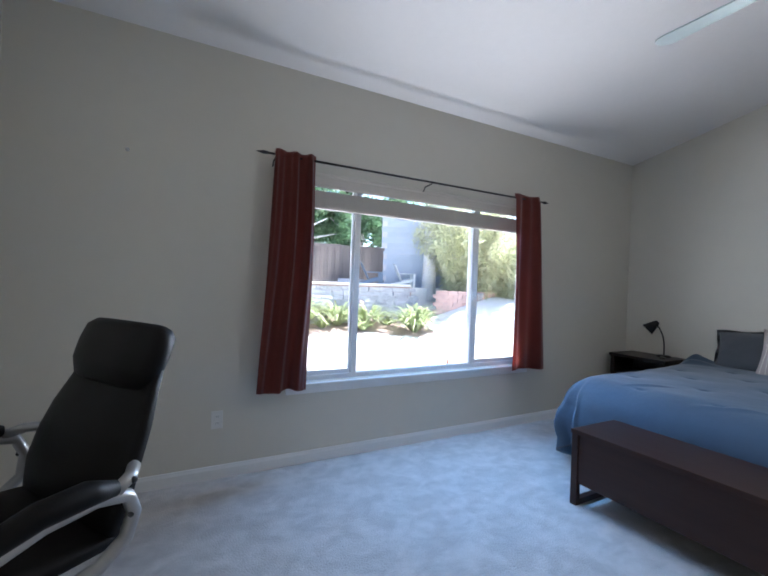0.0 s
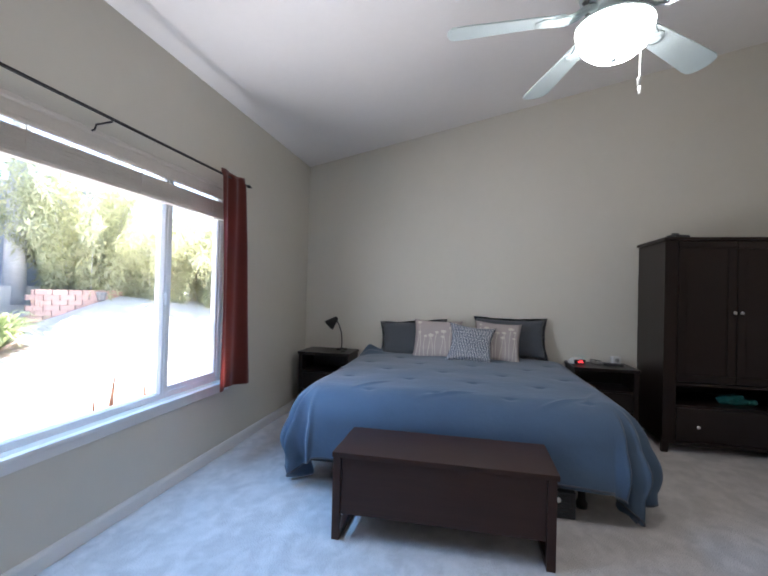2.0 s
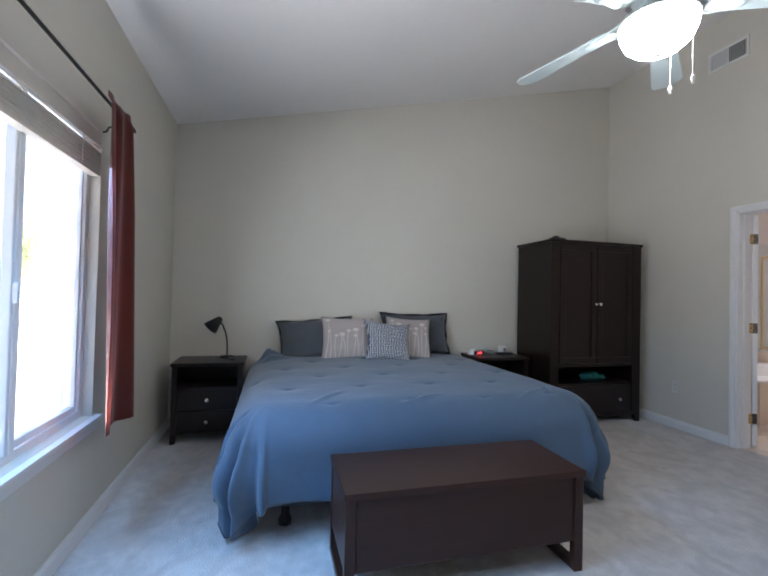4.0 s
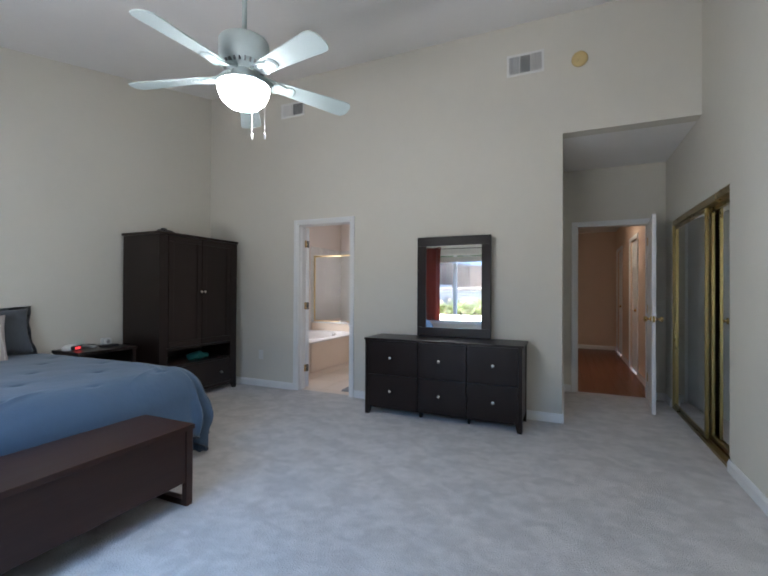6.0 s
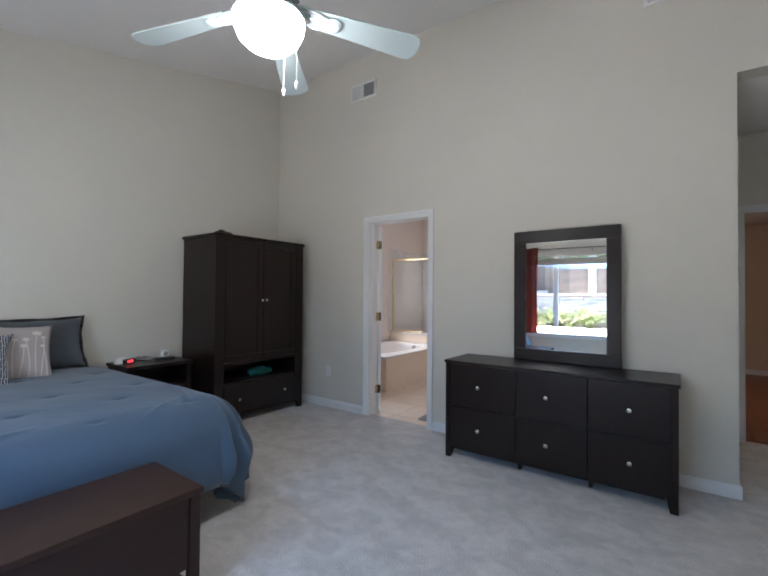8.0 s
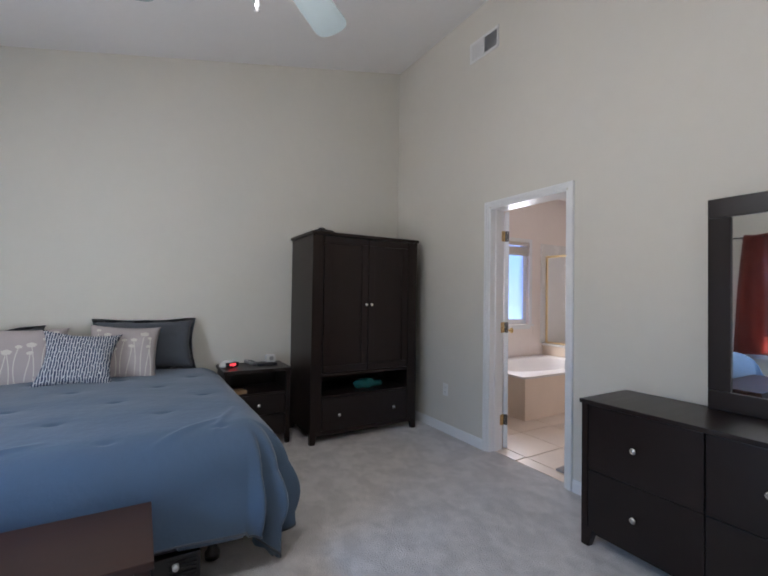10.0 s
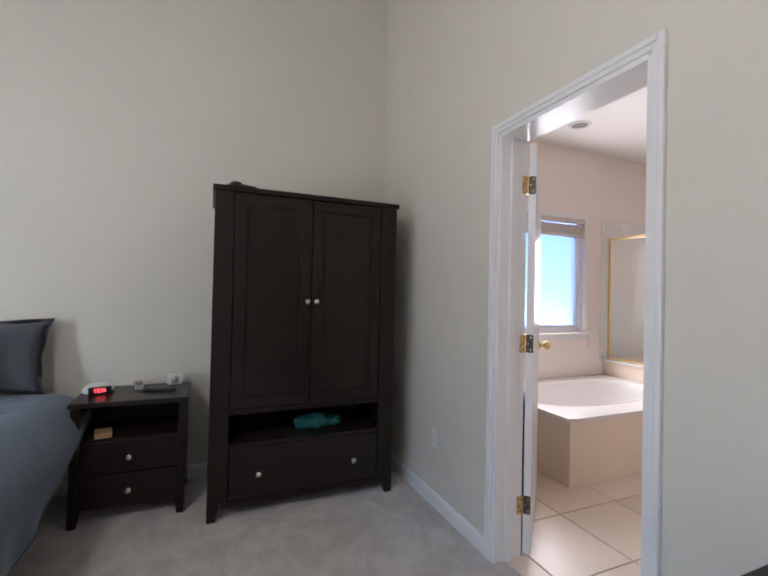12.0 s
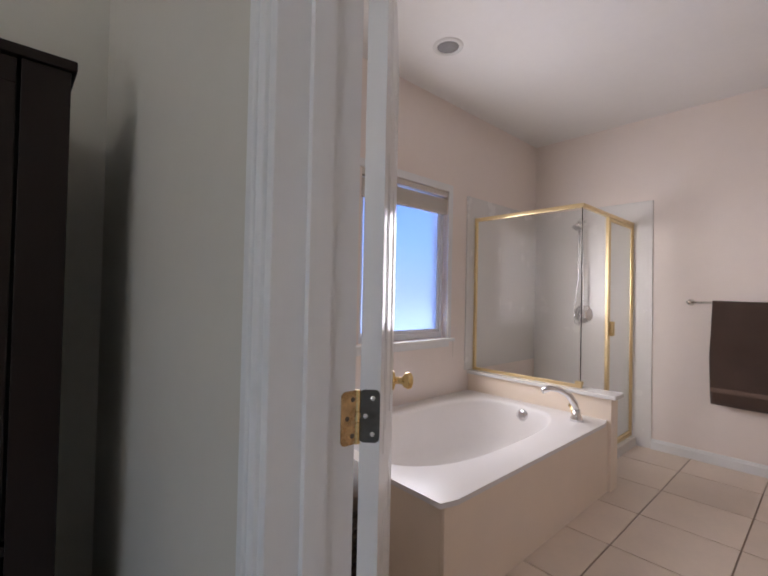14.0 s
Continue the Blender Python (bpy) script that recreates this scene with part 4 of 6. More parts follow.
# ---- pillows ----
def pillow(name, w, h, t, m, material, label, flange=0.0, print_kind=""):
    """A stuffed cushion standing in its own xy plane: w wide, h high, t thick, corners drawn out."""
    n = 30
    bm = bmesh.new()

    def at(u, v, s):
        e = max(0.0, (1 - abs(u) ** 2.6)) * max(0.0, (1 - abs(v) ** 2.6))
        pin = 0.20 if material == M["dash"] else 0.09
        pinch = 1 - pin * (1 - abs(v) ** 2) * abs(u) ** 3
        pinchv = 1 - pin * (1 - abs(u) ** 2) * abs(v) ** 3
        wr = 0.006 * noise.noise(Vector((u * 3 + t * 50, v * 3, s))) + 0.012 * (abs(u) * abs(v)) * noise.noise(Vector((u * 7, v * 7, s + w)))
        return Vector((u * w / 2 * pinch, v * h / 2 * pinchv, s * (t / 2 * e ** 0.55 + 0.003) + wr * e ** 0.3))
    for s in (1, -1):
        g = [[bm.verts.new(at(-1 + 2 * i / n, -1 + 2 * j / n, s)) for j in range(n + 1)] for i in range(n + 1)]
        for i in range(n):
            for j in range(n):
                bm.faces.new((g[i][j], g[i + 1][j], g[i + 1][j + 1], g[i][j + 1]) if s > 0 else (g[i][j], g[i][j + 1], g[i + 1][j + 1], g[i + 1][j]))
    bmesh.ops.remove_doubles(bm, verts=bm.verts, dist=0.007)
    ob = thing(name, label, "pillow", m)
    part("cover", bm, material, ob, "", True)
    if flange:
        bm = bmesh.new()
        rim = []
        for k in range(80):
            a = 4 * k / 80
            u, v = ((-1 + 2 * a, -1) if a < 1 else (1, -1 + 2 * (a - 1)) if a < 2 else (1 - 2 * (a - 2), 1) if a < 3 else (-1, 1 - 2 * (a - 3)))
            p = at(u, v, 0.0)
            q = Vector((p.x * (1 + 2 * flange / w), p.y * (1 + 2 * flange / h), 0.010 * math.sin(k * 0.9)))
            rim.append((bm.verts.new(p * 0.98), bm.verts.new(q)))
        for k in range(80):
            a, b = rim[k], rim[(k + 1) % 80]
            bm.faces.new((a[0], a[1], b[1], b[0]))
        bmesh.ops.solidify(bm, geom=bm.faces[:], thickness=0.006)
        part("flange", bm, material, ob, "", True)
    if print_kind == "flowers":
        rnd = random.Random(int(w * 1000) + len(label))
        for k in range(11):
            u0 = -0.86 + 1.72 * k / 10 + rnd.uniform(-0.05, 0.05)
            vt = rnd.uniform(0.05, 0.85)
            bm = bmesh.new()
            pts = [at(u0 + 0.10 * (a / 9) * math.sin(k * 2.1 + a * 0.25), -0.92 + (vt + 0.92) * a / 9, 1) + Vector((0, 0, 0.0012)) for a in range(10)]
            for a, b in zip(pts, pts[1:]):
                d = Vector((0.0028, 0, 0))
                bm.faces.new([bm.verts.new(c) for c in (a - d, a + d, b + d, b - d)])
            part("printed_stem", bm, M["flower"], ob)
            bm = bmesh.new()
            rad = rnd.uniform(0.013, 0.030)
            c = pts[-1]
            uc, vc = 2 * c.x / w, 2 * c.y / h
            rim = []
            for q in range(14):
                a = 2 * math.pi * q / 14
                rr = rad * (1 + 0.12 * math.sin(5 * a))
                rim.append(bm.verts.new(at(max(-0.97, min(0.97, uc + 2 * rr * math.cos(a) / w)), max(-0.97, min(0.97, vc + 1.2 * rr * math.sin(a) / h)), 1) + Vector((0, 0, 0.002))))
            bm.faces.new(rim)
            part("printed_flower", bm, M["flower"], ob)
    return ob


def stand(x, y, z, lean, yaw=0.0, roll=0.0):
    """Upright on the bed facing the foot, leaning back by lean degrees."""
    return Matrix.Translation((x, y, z)) @ pose(0, 0, 0, 0, 0, yaw) @ pose(0, 0, 0, 90, 0, -90) @ pose(0, 0, 0, -lean, 0, 0) @ pose(0, 0, 0, 0, 0, roll)


pillow("sham_pillow", 0.70, 0.40, 0.16, stand(4.77, 1.80, 0.82, 30, 0, 5), M["sham"], "charcoal grey pillow sham propped against the wall", 0.022)
pillow("sham_pillow", 0.70, 0.40, 0.16, stand(4.83, 0.80, 0.865, 15, 0, 0), M["sham"], "charcoal grey pillow sham standing against the wall", 0.022)
pillow("cushion", 0.50, 0.42, 0.14, stand(4.62, 1.535, 0.835, 20, 0, -1), M["mauve"], "mauve square cushion with cream flower print", 0.0, "flowers")
pillow("cushion", 0.46, 0.42, 0.13, stand(4.62, 0.945, 0.835, 20, 0, -4), M["mauve"], "mauve cushion with cream flower stems, on the bed", 0.0, "flowers")
pillow("cushion", 0.46, 0.42, 0.14, stand(4.45, 1.20, 0.825, 30, 4, -7), M["dash"], "small blue and white dash-patterned cushion")


# ---- on the nightstands ----
dl = thing("desk_lamp", "small black gooseneck desk lamp on the nightstand", "lamp", (4.78, 2.60, 0.6555))
part("base", lathe(bmesh.new(), [(0.062, 0), (0.064, 0.008), (0.058, 0.016), (0.02, 0.020)], 28), M["black_metal"], dl, "", True)
part("gooseneck", tube(bmesh.new(), [(0, 0, 0.02), (0, 0, 0.10), (0.0, 0.004, 0.16), (-0.005, 0.015, 0.22), (-0.02, 0.035, 0.28), (-0.03, 0.06, 0.325)], 0.0065, 10), M["black_metal"], dl, "", True)
sh = part("shade", lathe(bmesh.new(), [(0.016, 0.045), (0.026, 0.035), (0.030, 0.02), (0.066, -0.085), (0.063, -0.085), (0.027, 0.018), (0.012, 0.03)], 28, pose(-0.035, 0.085, 0.325, 0, 30, 0) @ pose(0, 0, 0, 38, 0, 0), cap=False), M["black_metal"], dl, "", True)
part("bulb", lathe(bmesh.new(), [(0.012, 0.02), (0.014, 0.0), (0.026, -0.03), (0.020, -0.055), (0.004, -0.064)], 18, pose(-0.035, 0.085, 0.325, 0, 30, 0) @ pose(0, 0, 0, 38, 0, 0)), M["plastic"], sh, "", True)
solid("black_device", boxes((-0.04, 0.04, -0.022, 0.022, 0, 0.014), bev=0.005), M["black_plastic"], "small black gadget lying by the lamp base", "device", at=pose(4.66, 2.55, 0.6555, 0, 0, 25))

NZ = 0.6555
ck = thing("alarm_clock", "silver alarm clock with a black face and red digits", "clock", pose(4.76, 0.175, NZ, 0, 0, 18))
part("body", lathe(bmesh.new(), [(0.075, 0), (0.082, 0.012), (0.070, 0.034), (0.045, 0.05), (0.01, 0.056)], 28, Matrix.Diagonal((0.75, 1.0, 1.0, 1.0))), M["plastic"], ck, "", True)
part("face", boxes((-0.075, -0.052, -0.055, 0.055, 0.004, 0.043), bev=0.006), M["black_plastic"], ck)
fc = bpy.data.curves.new("digits", "FONT")
fc.body, fc.size, fc.align_x, fc.align_y, fc.extrude = "12:36", 0.027, "CENTER", "CENTER", 0.0006
tmp = bpy.data.objects.new("digits", fc)
scene.collection.objects.link(tmp)
dg = bpy.data.meshes.new_from_object(tmp.evaluated_get(bpy.context.evaluated_depsgraph_get()))
bpy.data.objects.remove(tmp)
dg.materials.clear()
dg.materials.append(M["red_led"])
do = new("digits", dg)
do.parent = ck
do.matrix_basis = pose(-0.0758, 0.0, 0.023, 90, 0, -90)
ph = thing("cordless_phone", "silver and black cordless phone lying face up", "phone", pose(4.82, -0.02, NZ, 0, 0, 10))
part("body", boxes((-0.08, 0.08, -0.025, 0.025, 0, 0.03), bev=0.010), M["silver"], ph)
part("keypad", boxes((-0.07, 0.005, -0.018, 0.018, 0.030, 0.034), bev=0.003), M["black_plastic"], ph)
rc = thing("remote_control", "black remote control on the nightstand", "remote control", pose(4.70, -0.145, NZ, 0, 0, 80))
part("body", boxes((-0.085, 0.085, -0.024, 0.024, 0, 0.022), bev=0.008), M["black_plastic"], rc)
part("buttons", boxes((-0.05, 0.06, -0.014, 0.014, 0.022, 0.025), bev=0.002), M["dark_gap"], rc)
wb = thing("white_night_light", "small white round-cornered device by the wall", "device", pose(4.86, -0.215, NZ, 0, 0, 6))
part("body", boxes((-0.03, 0.03, -0.045, 0.045, 0, 0.07), bev=0.016), M["plastic"], wb)
part("dial", lathe(bmesh.new(), [(0.02, 0), (0.02, 0.004), (0.014, 0.006)], 20, pose(-0.03, 0, 0.036, 0, -90, 0)), M["silver"], wb, "", True)
solid("small_box", boxes((-0.05, 0.05, -0.04, 0.04, 0, 0.028), bev=0.003), mat("tan_card", (0.42, 0.27, 0.14), 0.7), "small tan box on the nightstand shelf", "box", at=pose(4.58, 0.11, 0.453, 0, 0, 12))

# black crate under the foot of the bed
cr = thing("storage_crate", "black ribbed crate pushed under the bed", "crate", (3.02, 0.66, 0))
part("tub", boxes((-0.05, 0.16, -0.07, 0.12, 0.0, 0.155), bev=0.006), M["black_plastic"], cr)
for i in range(7):
    part("rib", boxes((-0.058, -0.0495, -0.055, 0.055, 0.02 + i * 0.018, 0.028 + i * 0.018), bev=0.002), M["black_plastic"], cr)
part("white_cap", lathe(bmesh.new(), [(0.014, 0), (0.014, 0.02), (0.008, 0.025)], 14, pose(-0.052, 0.03, 0.115, 0, -90, 0)), M["plastic"], cr, "white plastic cap", True)
# folded white tag at the mattress side
solid("cloth_tag", boxes((-0.035, 0.035, -0.004, 0.004, -0.05, 0.05), bev=0.002), M["plastic"], "white cloth tag hanging by the comforter edge", "tag", at=pose(4.06, 2.34, 0.40, 10, 30, 15))

# ---- ceiling fan ----
FX, FY = 2.215, 0.668
FZ = ceil_z(FY)
fan = thing("ceiling_fan", "white five-blade ceiling fan with a lit glass bowl", "ceiling fan", (FX, FY, 0))
part("canopy", lathe(bmesh.new(), [(0.075, FZ + 0.03), (0.075, FZ - 0.025), (0.055, FZ - 0.06), (0.02, FZ - 0.075)], 28), M["fan_white"], fan, "", True)
part("downrod", tube(bmesh.new(), [(0, 0, FZ - 0.07), (0, 0, 2.70)], 0.0135, 14), M["fan_white"], fan, "", True)
part("coupling", lathe(bmesh.new(), [(0.016, 2.722), (0.026, 2.716), (0.030, 2.694), (0.045, 2.690)], 24), M["fan_white"], fan, "", True)
part("motor_housing", lathe(bmesh.new(), [(0.04, 2.690), (0.118, 2.689), (0.138, 2.683), (0.143, 2.674), (0.144, 2.645), (0.143, 2.600), (0.140, 2.592), (0.134, 2.565), (0.092, 2.528), (0.066, 2.51)], 48), M["fan_white"], fan, "", True)
for k in range(24):
    a = 2 * math.pi * k / 24
    part("vent_slot", box(bmesh.new(), -0.0035, 0.0035, -0.0015, 0.02, -0.018, 0.018, 0.001, pose(0, 0, 2.547, 0, 0, math.degrees(a)) @ pose(0, -0.112, 0, -50, 0, 0)), M["dark_gap"], fan)
part("switch_housing", lathe(bmesh.new(), [(0.066, 2.51), (0.070, 2.49), (0.062, 2.452), (0.07, 2.444), (0.115, 2.436), (0.149, 2.430), (0.151, 2.419), (0.147, 2.419)], 36, cap=False), M["fan_white"], fan, "", True)
part("light_bowl", lathe(bmesh.new(), [(0.142, 2.424), (0.146, 2.412), (0.143, 2.385), (0.125, 2.343), (0.090, 2.312), (0.05, 2.297), (0.010, 2.292)], 40, cap=False), M["bowl"], fan, "lit frosted glass bowl", True)
part("finial", lathe(bmesh.new(), [(0.011, 2.294), (0.012, 2.285), (0.005, 2.278)], 16), M["fan_white"], fan, "", True)
for px, py, z1 in ((0.040, -0.115, 2.195), (-0.105, -0.060, 2.16)):
    c = part("pull_chain", tube(bmesh.new(), [(px * 0.45, py * 0.45, 2.46), (px * 0.9, py * 0.9, 2.442), (px, py, 2.42), (px, py, z1)], 0.0012, 6), M["plastic"], fan)
    part("pull_knob", lathe(bmesh.new(), [(0.002, 0), (0.007, -0.009), (0.009, -0.018), (0.005, -0.026), (0.007, -0.034), (0.002, -0.038)], 12, pose(px, py, z1)), M["plastic"], c, "", True)
BLADE0 = 20.0
for k in range(5):
    turn = pose(0, 0, 0, 0, 0, BLADE0 + 72 * k)
    bm = bmesh.new()
    pts = []
    for a in np.linspace(0, 1, 14):
        pts.append((0.20 + 0.425 * a, 0.048 + 0.024 * a))
    for a in np.linspace(0, math.pi, 14)[1:-1]:
        pts.append((0.625 + 0.06 * math.sin(a) ** 0.6, 0.072 * math.cos(a)))
    for a in np.linspace(1, 0, 14):
        pts.append((0.20 + 0.425 * a, -0.048 - 0.024 * a))
    prism(bm, pts, "z", -0.003, 0.003)
    tilt = turn @ pose(0, 0, 2.485, 0, 3.5, 0) @ pose(0, 0, 0, -12, 0, 0)
    bmesh.ops.transform(bm, matrix=tilt, verts=bm.verts)
    part("blade", bm, M["fan_white"], fan)
    bm = bmesh.new()
    tube(bm, [(0.07, 0, 0.034), (0.11, 0, 0.030), (0.15, 0, 0.008), (0.19, 0, -0.006)], [0.014, 0.014, 0.013, 0.010], 10)
    box(bm, 0.17, 0.27, -0.030, 0.030, -0.010, -0.0032, 0.003)
    for s in (-1, 1):
        tube(bm, [(0.10, s * 0.012, 0.026), (0.14, s * 0.036, 0.004), (0.19, s * 0.042, -0.008), (0.25, s * 0.026, -0.008)], 0.007, 8)
    lathe(bm, [(0.040, -0.0035), (0.040, -0.010), (0.025, -0.016)], 22, pose(0.275, 0, 0))
    bmesh.ops.transform(bm, matrix=tilt, verts=bm.verts)
    part("blade_bracket", bm, M["fan_white"], fan)


# ---- vents and smoke alarm high on the south wall ----
def vent(x0, x1, z0, z1, label, sections):
    v = thing("wall_vent", label, "vent", group="wall vents")
    part("backing", boxes((x0 + 0.012, x1 - 0.012, YS, YS + 0.002, z0 + 0.012, z1 - 0.012)), M["dark_gap"], v)
    part("frame", boxes((x0, x1, YS, YS + 0.010, z0, z0 + 0.022), (x0, x1, YS, YS + 0.010, z1 - 0.022, z1), (x0, x0 + 0.022, YS, YS + 0.010, z0 + 0.022, z1 - 0.022), (x1 - 0.022, x1, YS, YS + 0.010, z0 + 0.022, z1 - 0.022), bev=0.002), M["plastic"], v)
    w = (x1 - x0 - 0.044) / sections
    for s in range(1, sections):
        x = x0 + 0.022 + w * s
        part("divider", boxes((x - 0.006, x + 0.006, YS + 0.002, YS + 0.009, z0 + 0.0222, z1 - 0.0222)), M["plastic"], v)
    for s in range(sections):
        tilt = (-1, 0, 1)[s % 3] if sections == 3 else (1, -1)[s]
        n = 9
        for i in range(n):
            x = x0 + 0.022 + w * s + w * (i + 0.5) / n
            part("slat", box(bmesh.new(), -0.0008, 0.0008, -0.006, 0.006, z0 + 0.0225, z1 - 0.0225, 0, pose(x, YS + 0.008, 0, 0, 0, 42 * tilt)), M["plastic"], v)
    return v


vent(0.685, 1.03, 3.345, 3.555, "white three-way louvred air vent high on the wall", 3)
vent(3.43, 3.775, 3.385, 3.565, "white louvred air vent above the bathroom doorway", 2)
sm = thing("smoke_alarm", "yellowed round plastic smoke alarm on the wall", "smoke alarm", pose(0.378, YS, 3.387, -90, 0, 0))
part("body", lathe(bmesh.new(), [(0.070, 0), (0.070, 0.012), (0.064, 0.028), (0.04, 0.034), (0.01, 0.035)], 36), M["yellowed"], sm, "", True)
part("button", lathe(bmesh.new(), [(0.012, 0.034), (0.012, 0.038), (0.006, 0.039)], 16, pose(0.02, 0.02, 0)), M["yellowed"], sm, "", True)

# ---- mirrored closet doors ----
tr = thing("closet_track", "gold metal sliding-door track round the closet opening", "track", kind="structure")
part("top_track", boxes((XW - 0.11, XW - 0.004, CY0, CY1, CZ - 0.055, CZ), bev=0.002), M["old_gold"], tr)
part("bottom_track", boxes((XW - 0.11, XW - 0.004, CY0, CY1, 0.0, 0.012), (XW - 0.012, XW - 0.006, CY0, CY1, 0.012, 0.022), (XW - 0.06, XW - 0.054, CY0, CY1, 0.012, 0.022)), M["old_gold"], tr)
for y0, y1 in ((CY0, CY0 + 0.02), (CY1 - 0.006, CY1)):
    part("side_channel", boxes((XW - 0.11, XW - 0.004, y0, y1, 0.022, CZ - 0.0552)), M["old_gold"], tr)


def mirror_door(y0, y1, x, label):
    d = thing("closet_door", label, "closet door", group="mirrored closet doors")
    w = 0.032
    z0, z1 = 0.024, CZ - 0.057
    for a in (y0, y1 - w):
        bm = boxes((x - 0.022, x, a, a + w, z0, z1), bev=0.003)
        box(bm, x, x + 0.005, a + w * 0.35, a + w * 0.65, z0, z1, 0.002)
        part("stile", bm, M["old_gold"], d)
    for c, e in ((z0, z0 + 0.03), (z1 - 0.03, z1)):
        part("rail", boxes((x - 0.022, x, y0 + w + 0.0003, y1 - w - 0.0003, c, e), bev=0.003), M["old_gold"], d)
    part("mirror_panel", boxes((x - 0.014, x - 0.009, y0 + w - 0.002, y1 - w + 0.002, z0 + 0.028, z1 - 0.028)), M["mirror"], d, "large sheet of mirror glass")


mirror_door(-2.74, -1.66, XW - 0.022, "sliding closet door of mirror glass in a gold frame")
mirror_door(-1.72, -1.05, XW - 0.070, "rear sliding mirrored closet door in a gold frame")

# ---- office chair ----
oc = thing("office_chair", "black leather executive office chair with silver arm loops", "office chair", pose(-0.222, 1.885, 0, 0, 0, -58) @ Matrix.Diagonal((1.19, 1.02, 0.99, 1)))
# its own frame: the sitter looks along -y, the back leans at +y


def pad(bm, x0, x1, zs, depth, crown, n=18):
    """A padded panel swept along the line zs of (y, z, width factor)."""
    rows = []
    for y, z, f in zs:
        row_f, row_b = [], []
        for i in range(n + 1):
            u = -1 + 2 * i / n
            x = u * (x1 - x0) / 2 * f
            e = (1 - abs(u) ** 3.2)
            row_f.append((x, y, z, e))
        rows.append(row_f)
    m = len(rows)
    front, back = [], []
    for j, r in enumerate(rows):
        a, b = rows[max(j - 1, 0)][0], rows[min(j + 1, m - 1)][0]
        t = Vector((0, b[1] - a[1], b[2] - a[2])).normalized()
        nn = Vector((0, -t.z, t.y))
        end = min(1.0, min(j, m - 1 - j) / 2.0 + 0.15)
        front.append([bm.verts.new(Vector((x, y, z)) + nn * (depth * 0.5 + crown * e) * end ** 0.5) for x, y, z, e in r])
        back.append([bm.verts.new(Vector((x, y, z)) - nn * depth * 0.5 * e ** 0.4 * end ** 0.5) for x, y, z, e in r])
    for g in (front, back):
        for j in range(m - 1):
            for i in range(n):
                bm.faces.new((g[j][i], g[j][i + 1], g[j + 1][i + 1], g[j + 1][i]))
    for j in range(m - 1):
        for i in (0, n):
            bm.faces.new((front[j][i], front[j + 1][i], back[j + 1][i], back[j][i]))
    for j in (0, m - 1):
        for i in range(n):
            bm.faces.new((front[j][i], front[j][i + 1], back[j][i + 1], back[j][i]))
    bmesh.ops.recalc_face_normals(bm, faces=bm.faces)
    return bm


part("seat", pad(bmesh.new(), -0.265, 0.265, [(-0.27, 0.455, 0.86), (-0.265, 0.475, 0.94), (-0.23, 0.49, 1.0), (-0.1, 0.485, 1.0), (0.05, 0.475, 0.98), (0.18, 0.475, 0.95), (0.23, 0.49, 0.9)], 0.07, 0.035), M["leather"], oc, "", True)
part("backrest", pad(bmesh.new(), -0.26, 0.26, [(0.19, 0.46, 0.84), (0.21, 0.50, 0.95), (0.235, 0.60, 1.02), (0.265, 0.70, 1.0), (0.305, 0.80, 0.94), (0.345, 0.90, 0.84), (0.375, 0.98, 0.78)], 0.075, 0.030), M["leather"], oc, "", True)
part("lumbar_pad", pad(bmesh.new(), -0.17, 0.17, [(0.205, 0.60, 0.8), (0.212, 0.64, 1.0), (0.23, 0.70, 1.0), (0.262, 0.79, 0.95), (0.28, 0.83, 0.8)], 0.03, 0.02), M["leather"], oc, "", True)
part("headrest", pad(bmesh.new(), -0.215, 0.215, [(0.335, 0.895, 0.72), (0.340, 0.92, 0.86), (0.355, 0.97, 0.97), (0.38, 1.04, 1.0), (0.402, 1.095, 0.96), (0.412, 1.118, 0.84), (0.415, 1.126, 0.70)], 0.095, 0.035), M["leather"], oc, "", True)
for s in (-1, 1):
    loop = [(s * 0.295, -0.20, 0.44), (s * 0.325, -0.235, 0.485), (s * 0.335, -0.22, 0.55), (s * 0.335, -0.15, 0.63), (s * 0.335, -0.02, 0.675), (s * 0.33, 0.10, 0.685), (s * 0.32, 0.19, 0.66), (s * 0.31, 0.215, 0.60), (s * 0.30, 0.20, 0.52), (s * 0.295, 0.13, 0.465), (s * 0.29, 0.0, 0.44), (s * 0.29, -0.12, 0.435), (s * 0.295, -0.20, 0.44)]
    fine = []
    for a, b in zip(loop, loop[1:]):
        for k in range(4):
            fine.append(tuple(a[i] + (b[i] - a[i]) * k / 4 for i in range(3)))
    fine.append(fine[0])
    arm = part("arm_loop", tube(bmesh.new(), fine, 0.019, 10, False), M["silver"], oc, "silver moulded arm loop", True)
    part("arm_pad", tube(bmesh.new(), [(s * 0.335, -0.19, 0.635), (s * 0.335, -0.14, 0.672), (s * 0.335, -0.03, 0.708), (s * 0.332, 0.08, 0.715), (s * 0.327, 0.15, 0.70)], [0.018, 0.03, 0.034, 0.034, 0.022], 14), M["leather"], arm, "black padded armrest", True)
    part("arm_strut", tube(bmesh.new(), [(s * 0.325, 0.15, 0.685), (s * 0.30, 0.21, 0.705), (s * 0.26, 0.245, 0.71)], 0.018, 10), M["silver"], arm, "", True)
    for y, z in ((0.20, 0.60), (0.205, 0.70), (0.05, 0.41)):
        part("bolt", lathe(bmesh.new(), [(0.010, 0), (0.010, 0.006), (0.004, 0.009)], 12, pose(s * 0.318, y, z, 0, 90 * s, 0)), M["black_plastic"], arm, "", True)
